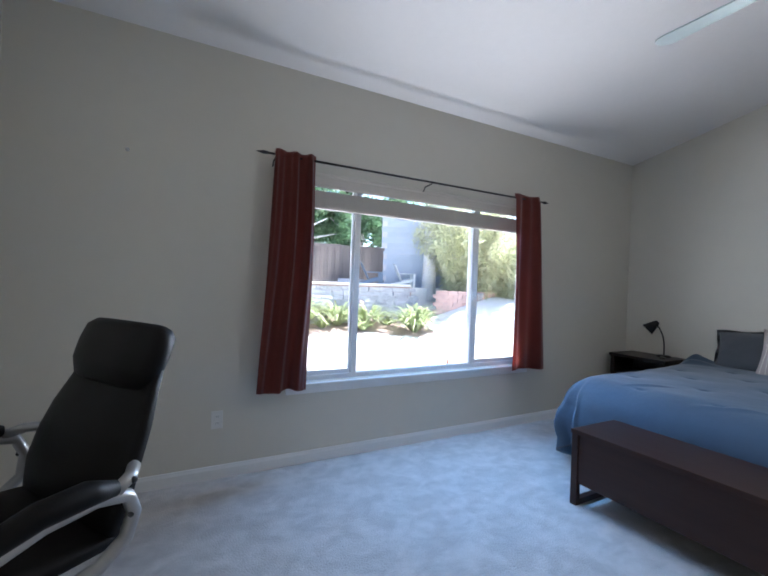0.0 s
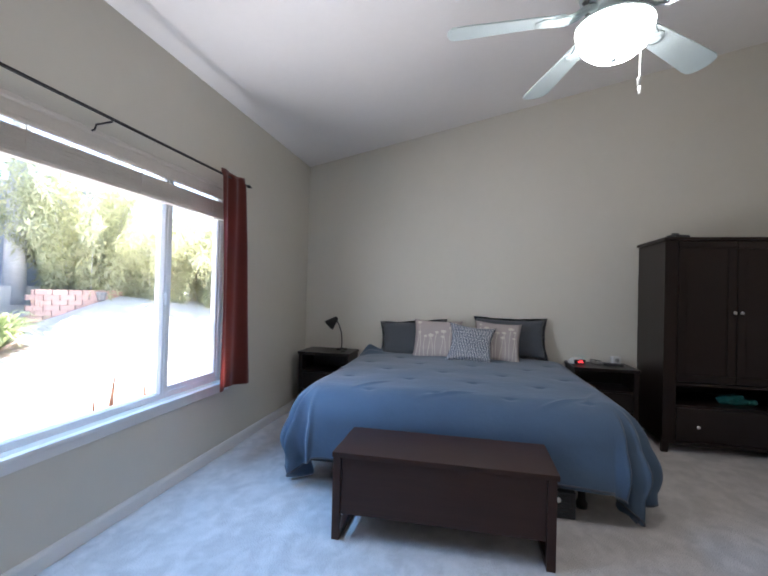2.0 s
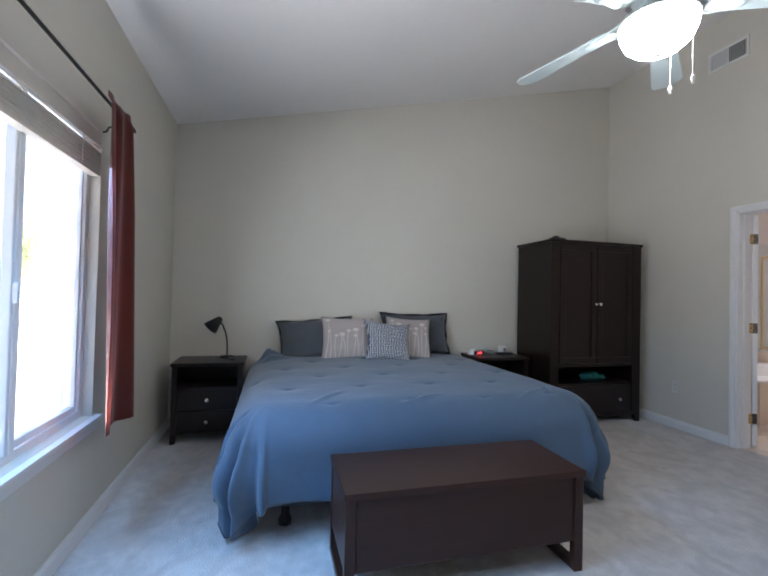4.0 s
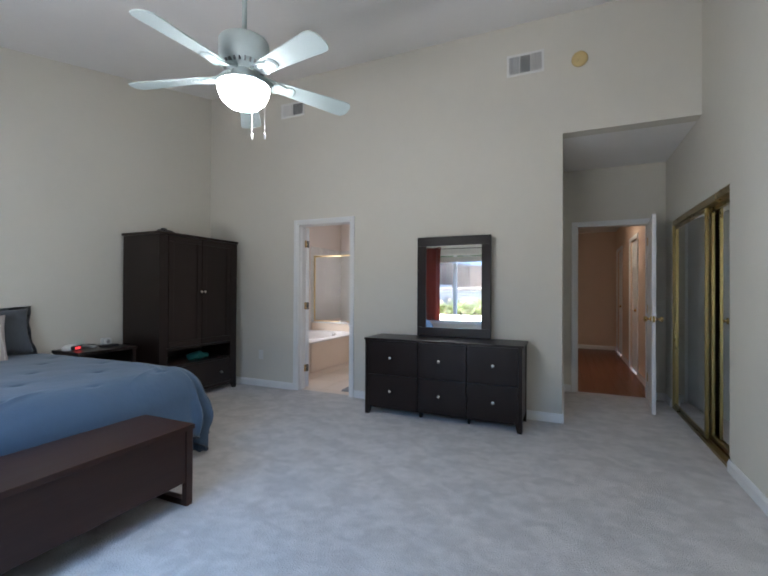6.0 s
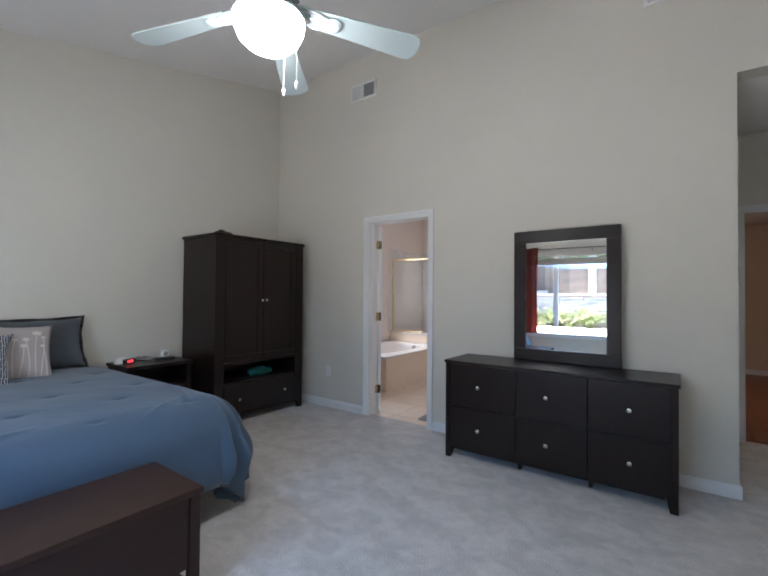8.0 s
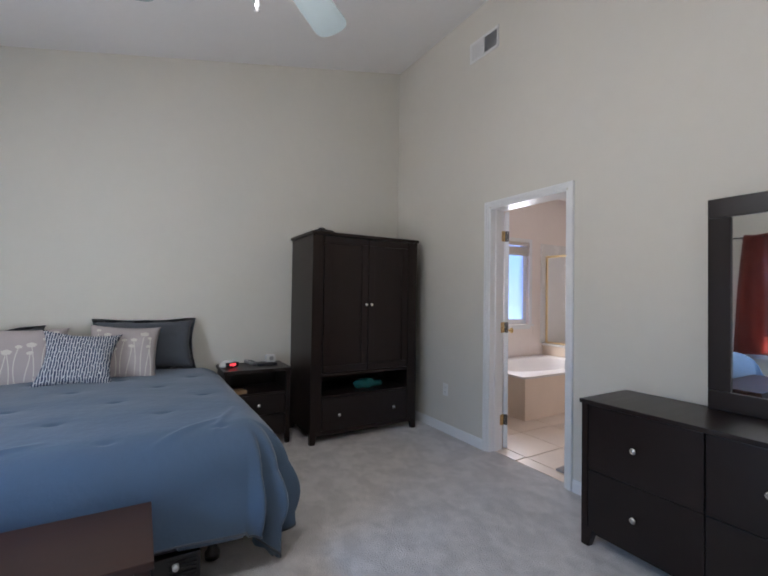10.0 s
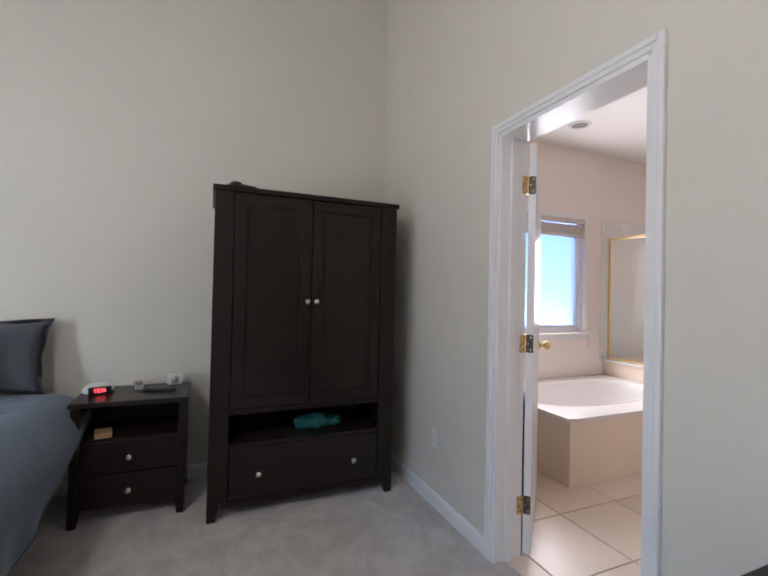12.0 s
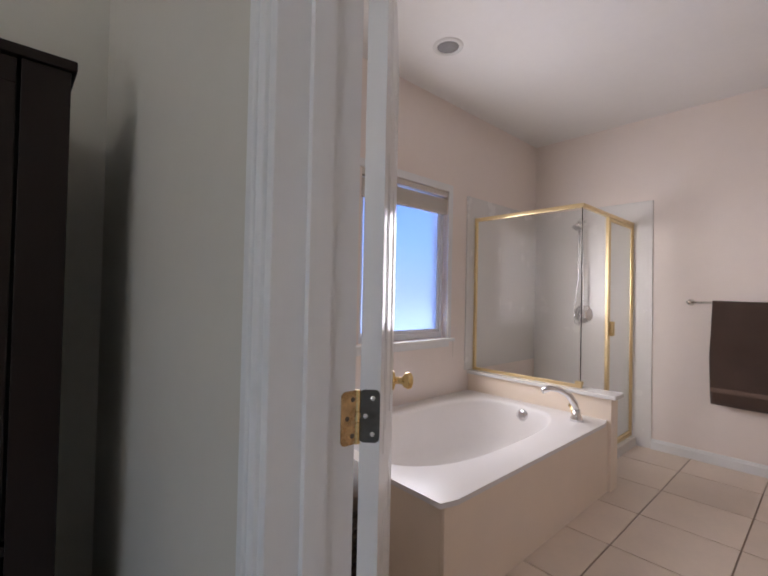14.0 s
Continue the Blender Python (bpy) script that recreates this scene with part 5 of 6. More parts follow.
part("gas_lift", tube(bmesh.new(), [(0, 0, 0.10), (0, 0, 0.26), (0, 0, 0.27), (0, 0, 0.42)], [0.03, 0.03, 0.02, 0.02], 16), M["black_plastic"], oc, "", True)
part("seat_plate", boxes((-0.12, 0.12, -0.12, 0.14, 0.40, 0.44), bev=0.01), M["black_metal"], oc)
for k in range(5):
    a = radians(72 * k + 20)
    leg = part("base_leg", tube(bmesh.new(), [(0.02 * math.cos(a), 0.02 * math.sin(a), 0.115), (0.16 * math.cos(a), 0.16 * math.sin(a), 0.105), (0.30 * math.cos(a), 0.30 * math.sin(a), 0.075)], [0.034, 0.026, 0.018], 10), M["silver"], oc, "", True)
    for s in (-1, 1):
        cx, cy = 0.30 * math.cos(a) - s * 0.016 * math.sin(a), 0.30 * math.sin(a) + s * 0.016 * math.cos(a)
        part("caster", lathe(bmesh.new(), [(0.006, -0.009), (0.026, -0.009), (0.028, 0.0), (0.026, 0.009), (0.006, 0.009)], 18, Matrix.Translation((cx, cy, 0.028)) @ pose(0, 0, 0, 0, 0, math.degrees(a)) @ pose(0, 0, 0, 90, 0, 0)), M["black_plastic"], leg, "", True)

# ---- the bathroom ----
BX0, BX1, BY0, BY1, BZ = 1.55, 5.06, -5.42, YS - T, 2.80
WY0, WY1, WB0, WB1 = -3.99, -3.10, 0.91, 2.08       # frosted window's opening
structure("bath_wall_east", boxes((BX1, BX1 + T, BY0 - T, WY0, -0.3, BZ), (BX1, BX1 + T, WY1, BY1, -0.3, BZ), (BX1, BX1 + T, WY0, WY1, -0.3, WB0), (BX1, BX1 + T, WY0, WY1, WB1, BZ)), M["bath_wall"], "warm white bathroom wall with a frosted window")
structure("bath_wall_south", boxes((BX0 - T, BX1, BY0 - T, BY0, -0.3, BZ)), M["bath_wall"], "warm white painted bathroom wall")
structure("bath_wall_west", boxes((BX0 - T, BX0, BY0, BY1, -0.3, BZ)), M["bath_wall"], "warm white painted bathroom wall")
structure("bath_wall_north", boxes((BX0, DX0 - 0.075, BY1 - 0.006, BY1 - 0.0005, 0.0, BZ), (DX1 + 0.075, BX1, BY1 - 0.006, BY1 - 0.0005, 0.0, BZ), (DX0 - 0.075, DX1 + 0.075, BY1 - 0.006, BY1 - 0.0005, DZ + 0.075, BZ)), M["bath_wall"], "warm white painted bathroom wall")
structure("bath_ceiling", boxes((BX0 - T, BX1 + T, BY0 - T, BY1, BZ, BZ + 0.15)), M["ceiling"], "flat white bathroom ceiling")
bf = structure("bath_floor", boxes((BX0, BX1, BY0, YS - T * 0.4, -0.3, -0.006)), M["grout"], "cream square floor tiles with brown grout")
bw = thing("window_2", "frosted white vinyl bathroom window with a raised blind", "window", kind="structure")
GX = BX1 + 0.06
part("window_frame", boxes((GX - 0.02, GX + 0.04, WY0, WY1, WB0, WB0 + 0.045), (GX - 0.02, GX + 0.04, WY0, WY1, WB1 - 0.045, WB1), (GX - 0.02, GX + 0.04, WY0, WY0 + 0.028, WB0 + 0.045, WB1 - 0.045), (GX - 0.02, GX + 0.04, WY1 - 0.05, WY1, WB0 + 0.045, WB1 - 0.045), bev=0.003), M["vinyl"], bw)
part("sash_frame", boxes((GX - 0.005, GX + 0.02, WY0 + 0.028, WY1 - 0.05, WB0 + 0.045, WB0 + 0.07), (GX - 0.005, GX + 0.02, WY0 + 0.028, WY0 + 0.046, WB0 + 0.07, WB1 - 0.045)), M["vinyl"], bw)
p = part("pane", boxes((GX + 0.004, GX + 0.009, WY0 + 0.0465, WY1 - 0.0505, WB0 + 0.0705, WB1 - 0.0455)), M["frost"], bw, "frosted glass pane")
part("window_sill", boxes((BX1 - 0.05, GX - 0.021, WY0 - 0.06, WY1 + 0.06, WB0 - 0.026, WB0 - 0.001), (BX1 - 0.014, BX1 - 0.0005, WY0 - 0.03, WY1 + 0.03, WB0 - 0.07, WB0 - 0.0262), bev=0.004), M["trim"], bw)
part("casing_side", boxes((BX1 - 0.012, BX1 - 0.0005, WY0 - 0.055, WY0 - 0.002, WB0, WB1 + 0.055), bev=0.003), M["trim"], bw)
part("casing_head", boxes((BX1 - 0.012, BX1 - 0.0005, WY0 - 0.0015, WY1 + 0.05, WB1, WB1 + 0.055), bev=0.003), M["trim"], bw)
bb = thing("window_blind", "white slat blind raised over the frosted window", "blind")
part("headrail", boxes((BX1 + 0.002, BX1 + 0.036, WY0 + 0.004, WY1 - 0.004, WB1 - 0.045, WB1 - 0.002), bev=0.003), M["blind"], bb)
for i in range(12):
    z = 1.915 + i * 0.0085
    part("slat", boxes((BX1 + 0.001, BX1 + 0.036, WY0 + 0.006, WY1 - 0.006, z, z + 0.006)), M["blind"], bb)
part("bottom_rail", boxes((BX1, BX1 + 0.036, WY0 + 0.006, WY1 - 0.006, 1.892, 1.914), bev=0.003), M["blind"], bb)
part("cord", tube(bmesh.new(), [(BX1 - 0.004, WY0 + 0.03, 1.98), (BX1 - 0.004, WY0 + 0.028, 1.2), (BX1 - 0.02, WY0 + 0.0, 0.93), (BX1 - 0.054, WY0 - 0.03, 0.88), (BX1 - 0.054, WY0 - 0.03, 0.76)], 0.002, 6), M["blind"], bb)

# bathtub deck with an oval basin
TX0, TX1, TY0, TY1, TZ = 3.953, BX1 - 0.002, -4.298, -2.64, 0.457
bt = thing("bathtub", "white drop-in bathtub in a beige panelled deck", "bathtub")
bm = bmesh.new()
cx, cy, rx, ry, N = 4.52, -3.46, 0.40, 0.76, 96


def oval(f, z, dx=0.0):
    out = []
    for k in range(N):
        a = 2 * math.pi * k / N
        c, s = math.cos(a), math.sin(a)
        out.append(bm.verts.new((cx + dx + rx * f * math.copysign(abs(c) ** 0.72, c), cy + ry * f * math.copysign(abs(s) ** 0.72, s), z)))
    return out


outer, edge = [], []
for k in range(N):
    a = 2 * math.pi * k / N
    c, s = math.cos(a), math.sin(a)
    hx = TX1 - cx if c > 0 else cx - TX0 + 0.012
    hy = TY1 - cy + 0.012 if s > 0 else cy - TY0
    g = min(hx / max(abs(c), 1e-6), hy / max(abs(s), 1e-6))
    outer.append(bm.verts.new((cx + c * g, cy + s * g, TZ)))
    edge.append(bm.verts.new((cx + c * g, cy + s * g, TZ - 0.022)))
rim_b = [bm.verts.new(v.co) for v in outer]
for k in range(N):
    bm.faces.new((edge[k], edge[(k + 1) % N], rim_b[(k + 1) % N], rim_b[k]))
rings = [outer, oval(1.0, TZ), oval(0.97, TZ - 0.006), oval(0.955, TZ - 0.02), oval(0.93, TZ - 0.10), oval(0.88, TZ - 0.26), oval(0.80, TZ - 0.345), oval(0.62, TZ - 0.375), oval(0.25, TZ - 0.38)]
for a, b in zip(rings, rings[1:]):
    for k in range(N):
        bm.faces.new((a[k], a[(k + 1) % N], b[(k + 1) % N], b[k]))
bm.faces.new(rings[-1])
bmesh.ops.recalc_face_normals(bm, faces=bm.faces)
part("tub", bm, M["tub"], bt, "white glossy basin and rim", True)
part("front_panel", boxes((TX0, TX0 + 0.02, TY0 + 0.001, TY1, 0.0, TZ - 0.0225), bev=0.002), M["marble"], bt)
part("end_panel", boxes((TX0 + 0.0202, TX1, TY1 - 0.02, TY1, 0.0, TZ - 0.0225), bev=0.002), M["marble"], bt)
part("overflow_plate", lathe(bmesh.new(), [(0.046, 0), (0.046, 0.006), (0.026, 0.014)], 24, pose(4.485, cy - ry * 0.945, TZ - 0.07, -84, 0, 0)), M["chrome"], bt, "", True)
sp = thing("bath_faucet", "chrome gooseneck bath faucet on the tub rim", "faucet", pose(4.085, -4.13, TZ, 0, 0, -33) @ Matrix.Diagonal((1.3, 1.3, 1.3, 1)))
part("base", lathe(bmesh.new(), [(0.032, 0), (0.030, 0.012), (0.020, 0.03), (0.018, 0.055)], 24), M["chrome"], sp, "", True)
part("spout", tube(bmesh.new(), [(0, 0, 0.045), (0, 0.012, 0.085), (0, 0.045, 0.128), (0, 0.095, 0.155), (0, 0.145, 0.162), (0, 0.185, 0.150)], [0.017, 0.017, 0.016, 0.015, 0.014, 0.014], 14), M["chrome"], sp, "", True)
part("handle", tube(bmesh.new(), [(0.02, 0, 0.03), (0.05, -0.01, 0.05), (0.075, -0.015, 0.055)], [0.012, 0.009, 0.011], 10), M["brass"], sp, "brass trimmed lever", True)
# low wall between tub and shower
pw = thing("half_wall", "low white tiled half wall between tub and shower", "half wall", kind="structure")
part("core", boxes((3.935, BX1 - 0.001, -4.415, -4.30, -0.006, 0.595)), M["marble"], pw)
part("ledge", boxes((3.905, BX1 - 0.001, -4.435, -4.28, 0.5952, 0.622), bev=0.005), M["surround"], pw)

# shower
SX = 4.157
structure("shower_surround", boxes((BX1 - 0.012, BX1 - 0.0006, BY0, -4.24, 0.623, 2.09), (4.0, BX1 - 0.0125, BY0 + 0.0006, BY0 + 0.012, 0.0, 2.09), bev=0.003), M["surround"], "white moulded shower wall panels")
structure("shower_pan", boxes((SX - 0.05, SX + 0.05, BY0 + 0.013, -4.416, -0.006, 0.078), (SX + 0.05, BX1 - 0.013, BY0 + 0.013, -4.416, -0.006, 0.03), bev=0.004), M["surround"], "white shower pan with a raised kerb")
se = thing("shower_enclosure", "glass shower enclosure with gold metal trim", "shower")
ST = 1.912
part("glass_panel", boxes((SX + 0.004, BX1 - 0.03, -4.360, -4.354, 0.64, ST - 0.03)), M["shower_glass"], se)
part("glass_panel", boxes((SX - 0.003, SX + 0.003, -4.83, -4.362, 0.10, ST - 0.03)), M["shower_glass"], se)
for pane_ob in se.children:
    pane_ob.visible_shadow = False
part("bottom_rail", boxes((SX - 0.012, BX1 - 0.013, -4.37, -4.344, 0.6222, 0.645), bev=0.003), M["gold"], se)
part("top_rail", boxes((SX - 0.014, BX1 - 0.013, -4.371, -4.343, ST - 0.03, ST), bev=0.003), M["gold"], se)
part("wall_channel", boxes((BX1 - 0.035, BX1 - 0.013, -4.37, -4.344, 0.6452, ST - 0.0302), bev=0.003), M["gold"], se)
part("top_rail", boxes((SX - 0.014, SX + 0.014, BY0 + 0.013, -4.3712, ST - 0.03, ST), bev=0.003), M["gold"], se)
part("post", boxes((SX - 0.014, SX + 0.014, -4.855, -4.828, 0.0785, ST - 0.0302), bev=0.003), M["gold"], se)
part("wall_channel", boxes((SX - 0.014, SX + 0.014, BY0 + 0.013, BY0 + 0.035, 0.0785, ST - 0.0302), bev=0.003), M["gold"], se)
part("kerb_rail", boxes((SX - 0.014, SX + 0.014, BY0 + 0.035, -4.856, 0.0785, 0.10), bev=0.003), M["gold"], se)
sd = part("shower_door", boxes((SX - 0.003, SX + 0.003, BY0 + 0.06, -4.88, 0.125, ST - 0.06)), M["frost_shower"], se, "obscure glass door pane")
sd.visible_shadow = False
part("door_frame", boxes((SX - 0.010, SX + 0.010, BY0 + 0.038, BY0 + 0.06, 0.103, ST - 0.035), (SX - 0.010, SX + 0.010, -4.88, -4.858, 0.103, ST - 0.035), (SX - 0.010, SX + 0.010, BY0 + 0.06, -4.88, 0.103, 0.125), (SX - 0.010, SX + 0.010, BY0 + 0.06, -4.88, ST - 0.06, ST - 0.035), bev=0.002), M["gold"], sd)
part("handle", boxes((SX - 0.04, SX - 0.0102, -4.895, -4.865, 0.96, 1.07), bev=0.006), M["gold"], sd)
part("corner_clip", boxes((SX - 0.016, SX + 0.03, -4.375, -4.34, 0.6455, 0.668), bev=0.003), M["gold"], se)
hs = thing("hand_shower", "chrome hand shower with a hose and round valve", "shower head", (4.56, BY0 + 0.012, 0))
part("valve_plate", lathe(bmesh.new(), [(0.085, 0), (0.083, 0.006), (0.05, 0.014), (0.03, 0.045), (0.028, 0.06)], 32, pose(0, 0, 1.10, -90, 0, 0)), M["chrome"], hs, "", True)
part("valve_lever", tube(bmesh.new(), [(0, 0.06, 1.10), (0.01, 0.066, 1.06), (0.015, 0.068, 1.02)], 0.008, 10), M["chrome"], hs, "", True)
part("shower_arm", tube(bmesh.new(), [(0, 0.0, 1.97), (0, 0.06, 1.985), (0, 0.11, 1.955)], 0.011, 10), M["chrome"], hs, "", True)
part("shower_head", lathe(bmesh.new(), [(0.012, 0), (0.018, -0.03), (0.045, -0.06), (0.045, -0.07), (0.02, -0.072)], 24, pose(0, 0.12, 1.955, 30, 0, 0)), M["chrome"], hs, "", True)
part("hose", tube(bmesh.new(), [(0.01, 0.10, 1.90), (0.015, 0.09, 1.7), (0.02, 0.07, 1.45), (0.06, 0.06, 1.15), (0.055, 0.06, 1.02), (0.02, 0.06, 1.0), (-0.02, 0.06, 1.12), (-0.02, 0.07, 1.40), (-0.005, 0.08, 1.75), (-0.002, 0.10, 1.93)], 0.007, 8), M["chrome"], hs, "", True)

# towel bar and towel
tb = thing("towel_bar", "brushed metal towel bar on the wall", "towel bar", (0, BY0, 0))
part("bar", tube(bmesh.new(), [(3.735, 0.07, 1.233), (3.02, 0.07, 1.233)], 0.008, 12), M["nickel"], tb, "", True)
for x in (3.735, 3.02):
    part("post", lathe(bmesh.new(), [(0.026, 0), (0.024, 0.008), (0.012, 0.014), (0.011, 0.055), (0.016, 0.065), (0.016, 0.080)], 20, pose(x, 0, 1.233, -90, 0, 0)), M["nickel"], tb, "", True)
bm = bmesh.new()
prof = []
for k in range(25):
    z = 0.475 + (1.233 - 0.475) * k / 24
    prof.append((0.090 + 0.006 * math.sin(k * 0.7), z))
for a in np.linspace(0, math.pi, 9)[1:-1]:
    prof.append((0.07 + 0.018 * math.cos(a), 1.233 + 0.018 * math.sin(a)))
for k in range(20):
    prof.append((0.050 - 0.004 * math.sin(k * 0.6), 1.233 - 0.55 * k / 19))
cols_t = []
for i in range(25):
    u = i / 24
    x = 3.595 - 0.50 * u
    cols_t.append([bm.verts.new((x + 0.008 * math.sin(z * 6) * (u - 0.5) * 2, BY0 + y + 0.004 * math.sin(u * 14 + z * 3), z - 0.006 * math.sin(u * 3))) for y, z in prof])
for a, b in zip(cols_t, cols_t[1:]):
    for k in range(len(prof) - 1):
        bm.faces.new((a[k], b[k], b[k + 1], a[k + 1]))
bmesh.ops.solidify(bm, geom=bm.faces[:], thickness=0.007)
tw = thing("towel", "dark brown bath towel folded over the towel bar", "towel")
part("cloth", bm, M["towel_brown"], tw, "", True)
part("woven_band", boxes((3.098, 3.596, BY0 + 0.099, BY0 + 0.1015, 0.565, 0.60)), mat("brown_band", (0.17, 0.11, 0.085), 0.7), tw, "paler woven band")

# wicker hamper behind the door
wh = thing("wicker_hamper", "dark brown woven wicker hamper behind the door", "hamper", (4.10, -2.16, 0))
rings_h = 24
for k in range(rings_h):
    z = 0.012 + 0.025 * k
    r = 0.165 + 0.03 * (k / rings_h)
    pts = []
    for q in range(41):
        a = 2 * math.pi * q / 40
        w = 0.006 * (1 if (q + k) % 2 else -1)
        pts.append(((r + w) * math.cos(a), (r + w) * math.sin(a), z))
    part("weave", tube(bmesh.new(), pts, 0.0115, 6, False), M["wicker"], wh, "", True)
for q in range(20):
    a = 2 * math.pi * q / 20
    part("stake", tube(bmesh.new(), [(0.165 * math.cos(a), 0.165 * math.sin(a), 0.0), (0.195 * math.cos(a), 0.195 * math.sin(a), 0.60)], 0.006, 6), M["wicker"], wh)
part("lid", lathe(bmesh.new(), [(0.205, 0.605), (0.208, 0.625), (0.18, 0.645), (0.08, 0.658), (0.01, 0.66)], 36), M["wicker"], wh, "", True)
# grey mat, scale and round ceiling grille
solid("bath_mat", boxes((-0.28, 0.28, -0.20, 0.20, 0, 0.018), bev=0.008), M["rug"], "grey bath mat on the tiled floor", "mat", at=pose(2.73, -2.08, 0.0, 0, 0, 4))
sc = thing("toilet_brush", "grey brush holder standing on the tiles", "brush holder", (3.17, -5.25, 0))
part("pot", lathe(bmesh.new(), [(0.055, 0), (0.060, 0.02), (0.052, 0.06), (0.045, 0.11), (0.03, 0.115)], 24), M["silver"], sc, "", True)
part("handle", tube(bmesh.new(), [(0, 0, 0.11), (0, 0, 0.36)], 0.009, 10), M["plastic"], sc, "", True)
cg = thing("ceiling_downlight", "round white recessed ceiling light, unlit", "ceiling light", (4.594, -3.39, BZ))
part("trim_ring", lathe(bmesh.new(), [(0.095, 0), (0.092, -0.008), (0.070, -0.010), (0.066, 0.0)], 36, cap=False), M["plastic"], cg, "", True)
part("lens", lathe(bmesh.new(), [(0.068, -0.001), (0.066, -0.005), (0.02, -0.006)], 32), M["rug"], cg, "", True)
baseboard(BX0, BY0, 4.0, BY0)
# ---- the hall ----
hx0, hx1, hy0, hy1 = -0.46, 0.75, -7.40, AY - T
structure("hall_floor", boxes((hx0, hx1, hy0, AY - T * 0.5, -0.3, -0.012)), M["grout"], "polished cherry wood floor boards")
structure("hall_wall_far", boxes((hx0 - T, hx1 + T, hy0 - T, hy0, -0.3, 2.5)), M["hall_wall"], "peach painted hall wall")
structure("hall_wall_east", boxes((hx1, hx1 + T, hy0, hy1, -0.3, 2.5)), M["hall_wall"], "peach painted hall wall")
HD = ((-7.05, -6.29), (-5.2, -4.44))
rows_w = [(hx0 - T, hx0, hy0, HD[0][0], -0.3, 2.5), (hx0 - T, hx0, HD[0][1], HD[1][0], -0.3, 2.5), (hx0 - T, hx0, HD[1][1], hy1, -0.3, 2.5)]
rows_w += [(hx0 - T, hx0, a, b, 2.03, 2.5) for a, b in HD]
structure("hall_wall_west", boxes(*rows_w), M["hall_wall"], "peach painted hall wall with two doorways")
structure("hall_ceiling", boxes((hx0 - T, hx1 + T, hy0 - T, hy1, 2.5, 2.62)), M["ceiling"], "flat white hall ceiling")
for a, b in HD:
    f = thing("door_frame", "white painted hall door casing", "door frame", kind="structure")
    part("casing_side", boxes((hx0, hx0 + 0.016, a - 0.06, a, 0, 2.09), bev=0.004), M["trim"], f)
    part("casing_side", boxes((hx0, hx0 + 0.016, b, b + 0.06, 0, 2.09), bev=0.004), M["trim"], f)
    part("casing_head", boxes((hx0, hx0 + 0.016, a + 0.0003, b - 0.0003, 2.03, 2.09), bev=0.004), M["trim"], f)
    d = thing("door", "closed white panelled hall door", "door")
    part("leaf", boxes((hx0 - 0.06, hx0 - 0.025, a + 0.002, b - 0.002, 0.01, 2.028), bev=0.002), M["trim"], d)
    for y0, y1 in ((a + 0.1, a + 0.34), (b - 0.34, b - 0.1)):
        for z0, z1 in ((0.22, 0.85), (1.0, 1.9)):
            part("panel", boxes((hx0 - 0.0255, hx0 - 0.019, y0, y1, z0, z1), bev=0.003), M["trim"], d)
    part("door_knob", lathe(bmesh.new(), [(0.03, 0), (0.012, 0.008), (0.011, 0.03), (0.027, 0.045), (0.012, 0.062)], 20, pose(hx0 - 0.025, b - 0.07, 0.96, 0, 90, 0)), M["brass"], d, "brass door knob", True)
for run in ((hx0, hy0, hx1, hy0), (hx0, HD[0][0] - 0.06, hx0, hy0), (hx0, HD[1][0] - 0.06, hx0, HD[0][1] + 0.06), (hx0, hy1, hx0, HD[1][1] + 0.06)):
    baseboard(*run)
# unseen lamp, added to brighten the hall beyond the doorway
hl = thing("added_hall_lamp", "unseen round flush lamp, added to light the hall", "ceiling light", (0.15, -4.6, 2.5))
part("pan", lathe(bmesh.new(), [(0.16, 0), (0.16, -0.02), (0.15, -0.025)], 32), M["brass"], hl, "", True)
M["added_hall_glow"] = glow_mat("added_hall_lamp_glow", (1.0, 0.82, 0.64), 5.0)
part("glass_bowl", lathe(bmesh.new(), [(0.148, -0.025), (0.14, -0.06), (0.09, -0.095), (0.02, -0.105)], 32), M["added_hall_glow"], hl, "", True)
thr = structure("threshold", boxes((HX0 + 0.009, HX1 - 0.009, AY - T * 0.5 - 0.02, AY - T * 0.5 + 0.02, -0.01, 0.004), bev=0.002), M["plank"], "wood threshold strip between carpet and boards")

# floor tiles and boards, one object each
tile_w = 0.4535
me = mesh_of("tile", box(bmesh.new(), -tile_w / 2 + 0.004, tile_w / 2 - 0.004, -tile_w / 2 + 0.004, tile_w / 2 - 0.004, -0.006, 0.0, 0.0015), M["tile"])
for i in range(-5, 4):
    for j in range(-4, 6):
        x, y = 3.728 + (i + 0.5) * tile_w, -4.14 + (j + 0.5) * tile_w
        x0, x1, y0, y1 = x - tile_w / 2, x + tile_w / 2, y - tile_w / 2, y + tile_w / 2
        if x0 >= BX0 - 0.01 and x1 <= BX1 and y0 >= BY0 - 0.01 and y1 <= YS - 0.03 and not (x0 > 3.9 and y1 < -2.7):
            piece("tile", me, bf, Matrix.Translation((x, y, 0)))
        else:
            a0, a1, b0, b1 = max(x0, BX0) + 0.004, min(x1, BX1) - 0.004, max(y0, BY0) + 0.004, min(y1, YS - T * 0.4 - 0.001) - 0.004
            if a1 - a0 > 0.02 and b1 - b0 > 0.02 and not (a0 > 3.96 and b1 < -2.64):
                part("tile", boxes((a0, a1, b0, b1, -0.006, 0.0)), M["tile"], bf)
hf = bpy.data.objects["hall_floor"]
board_mesh = {}
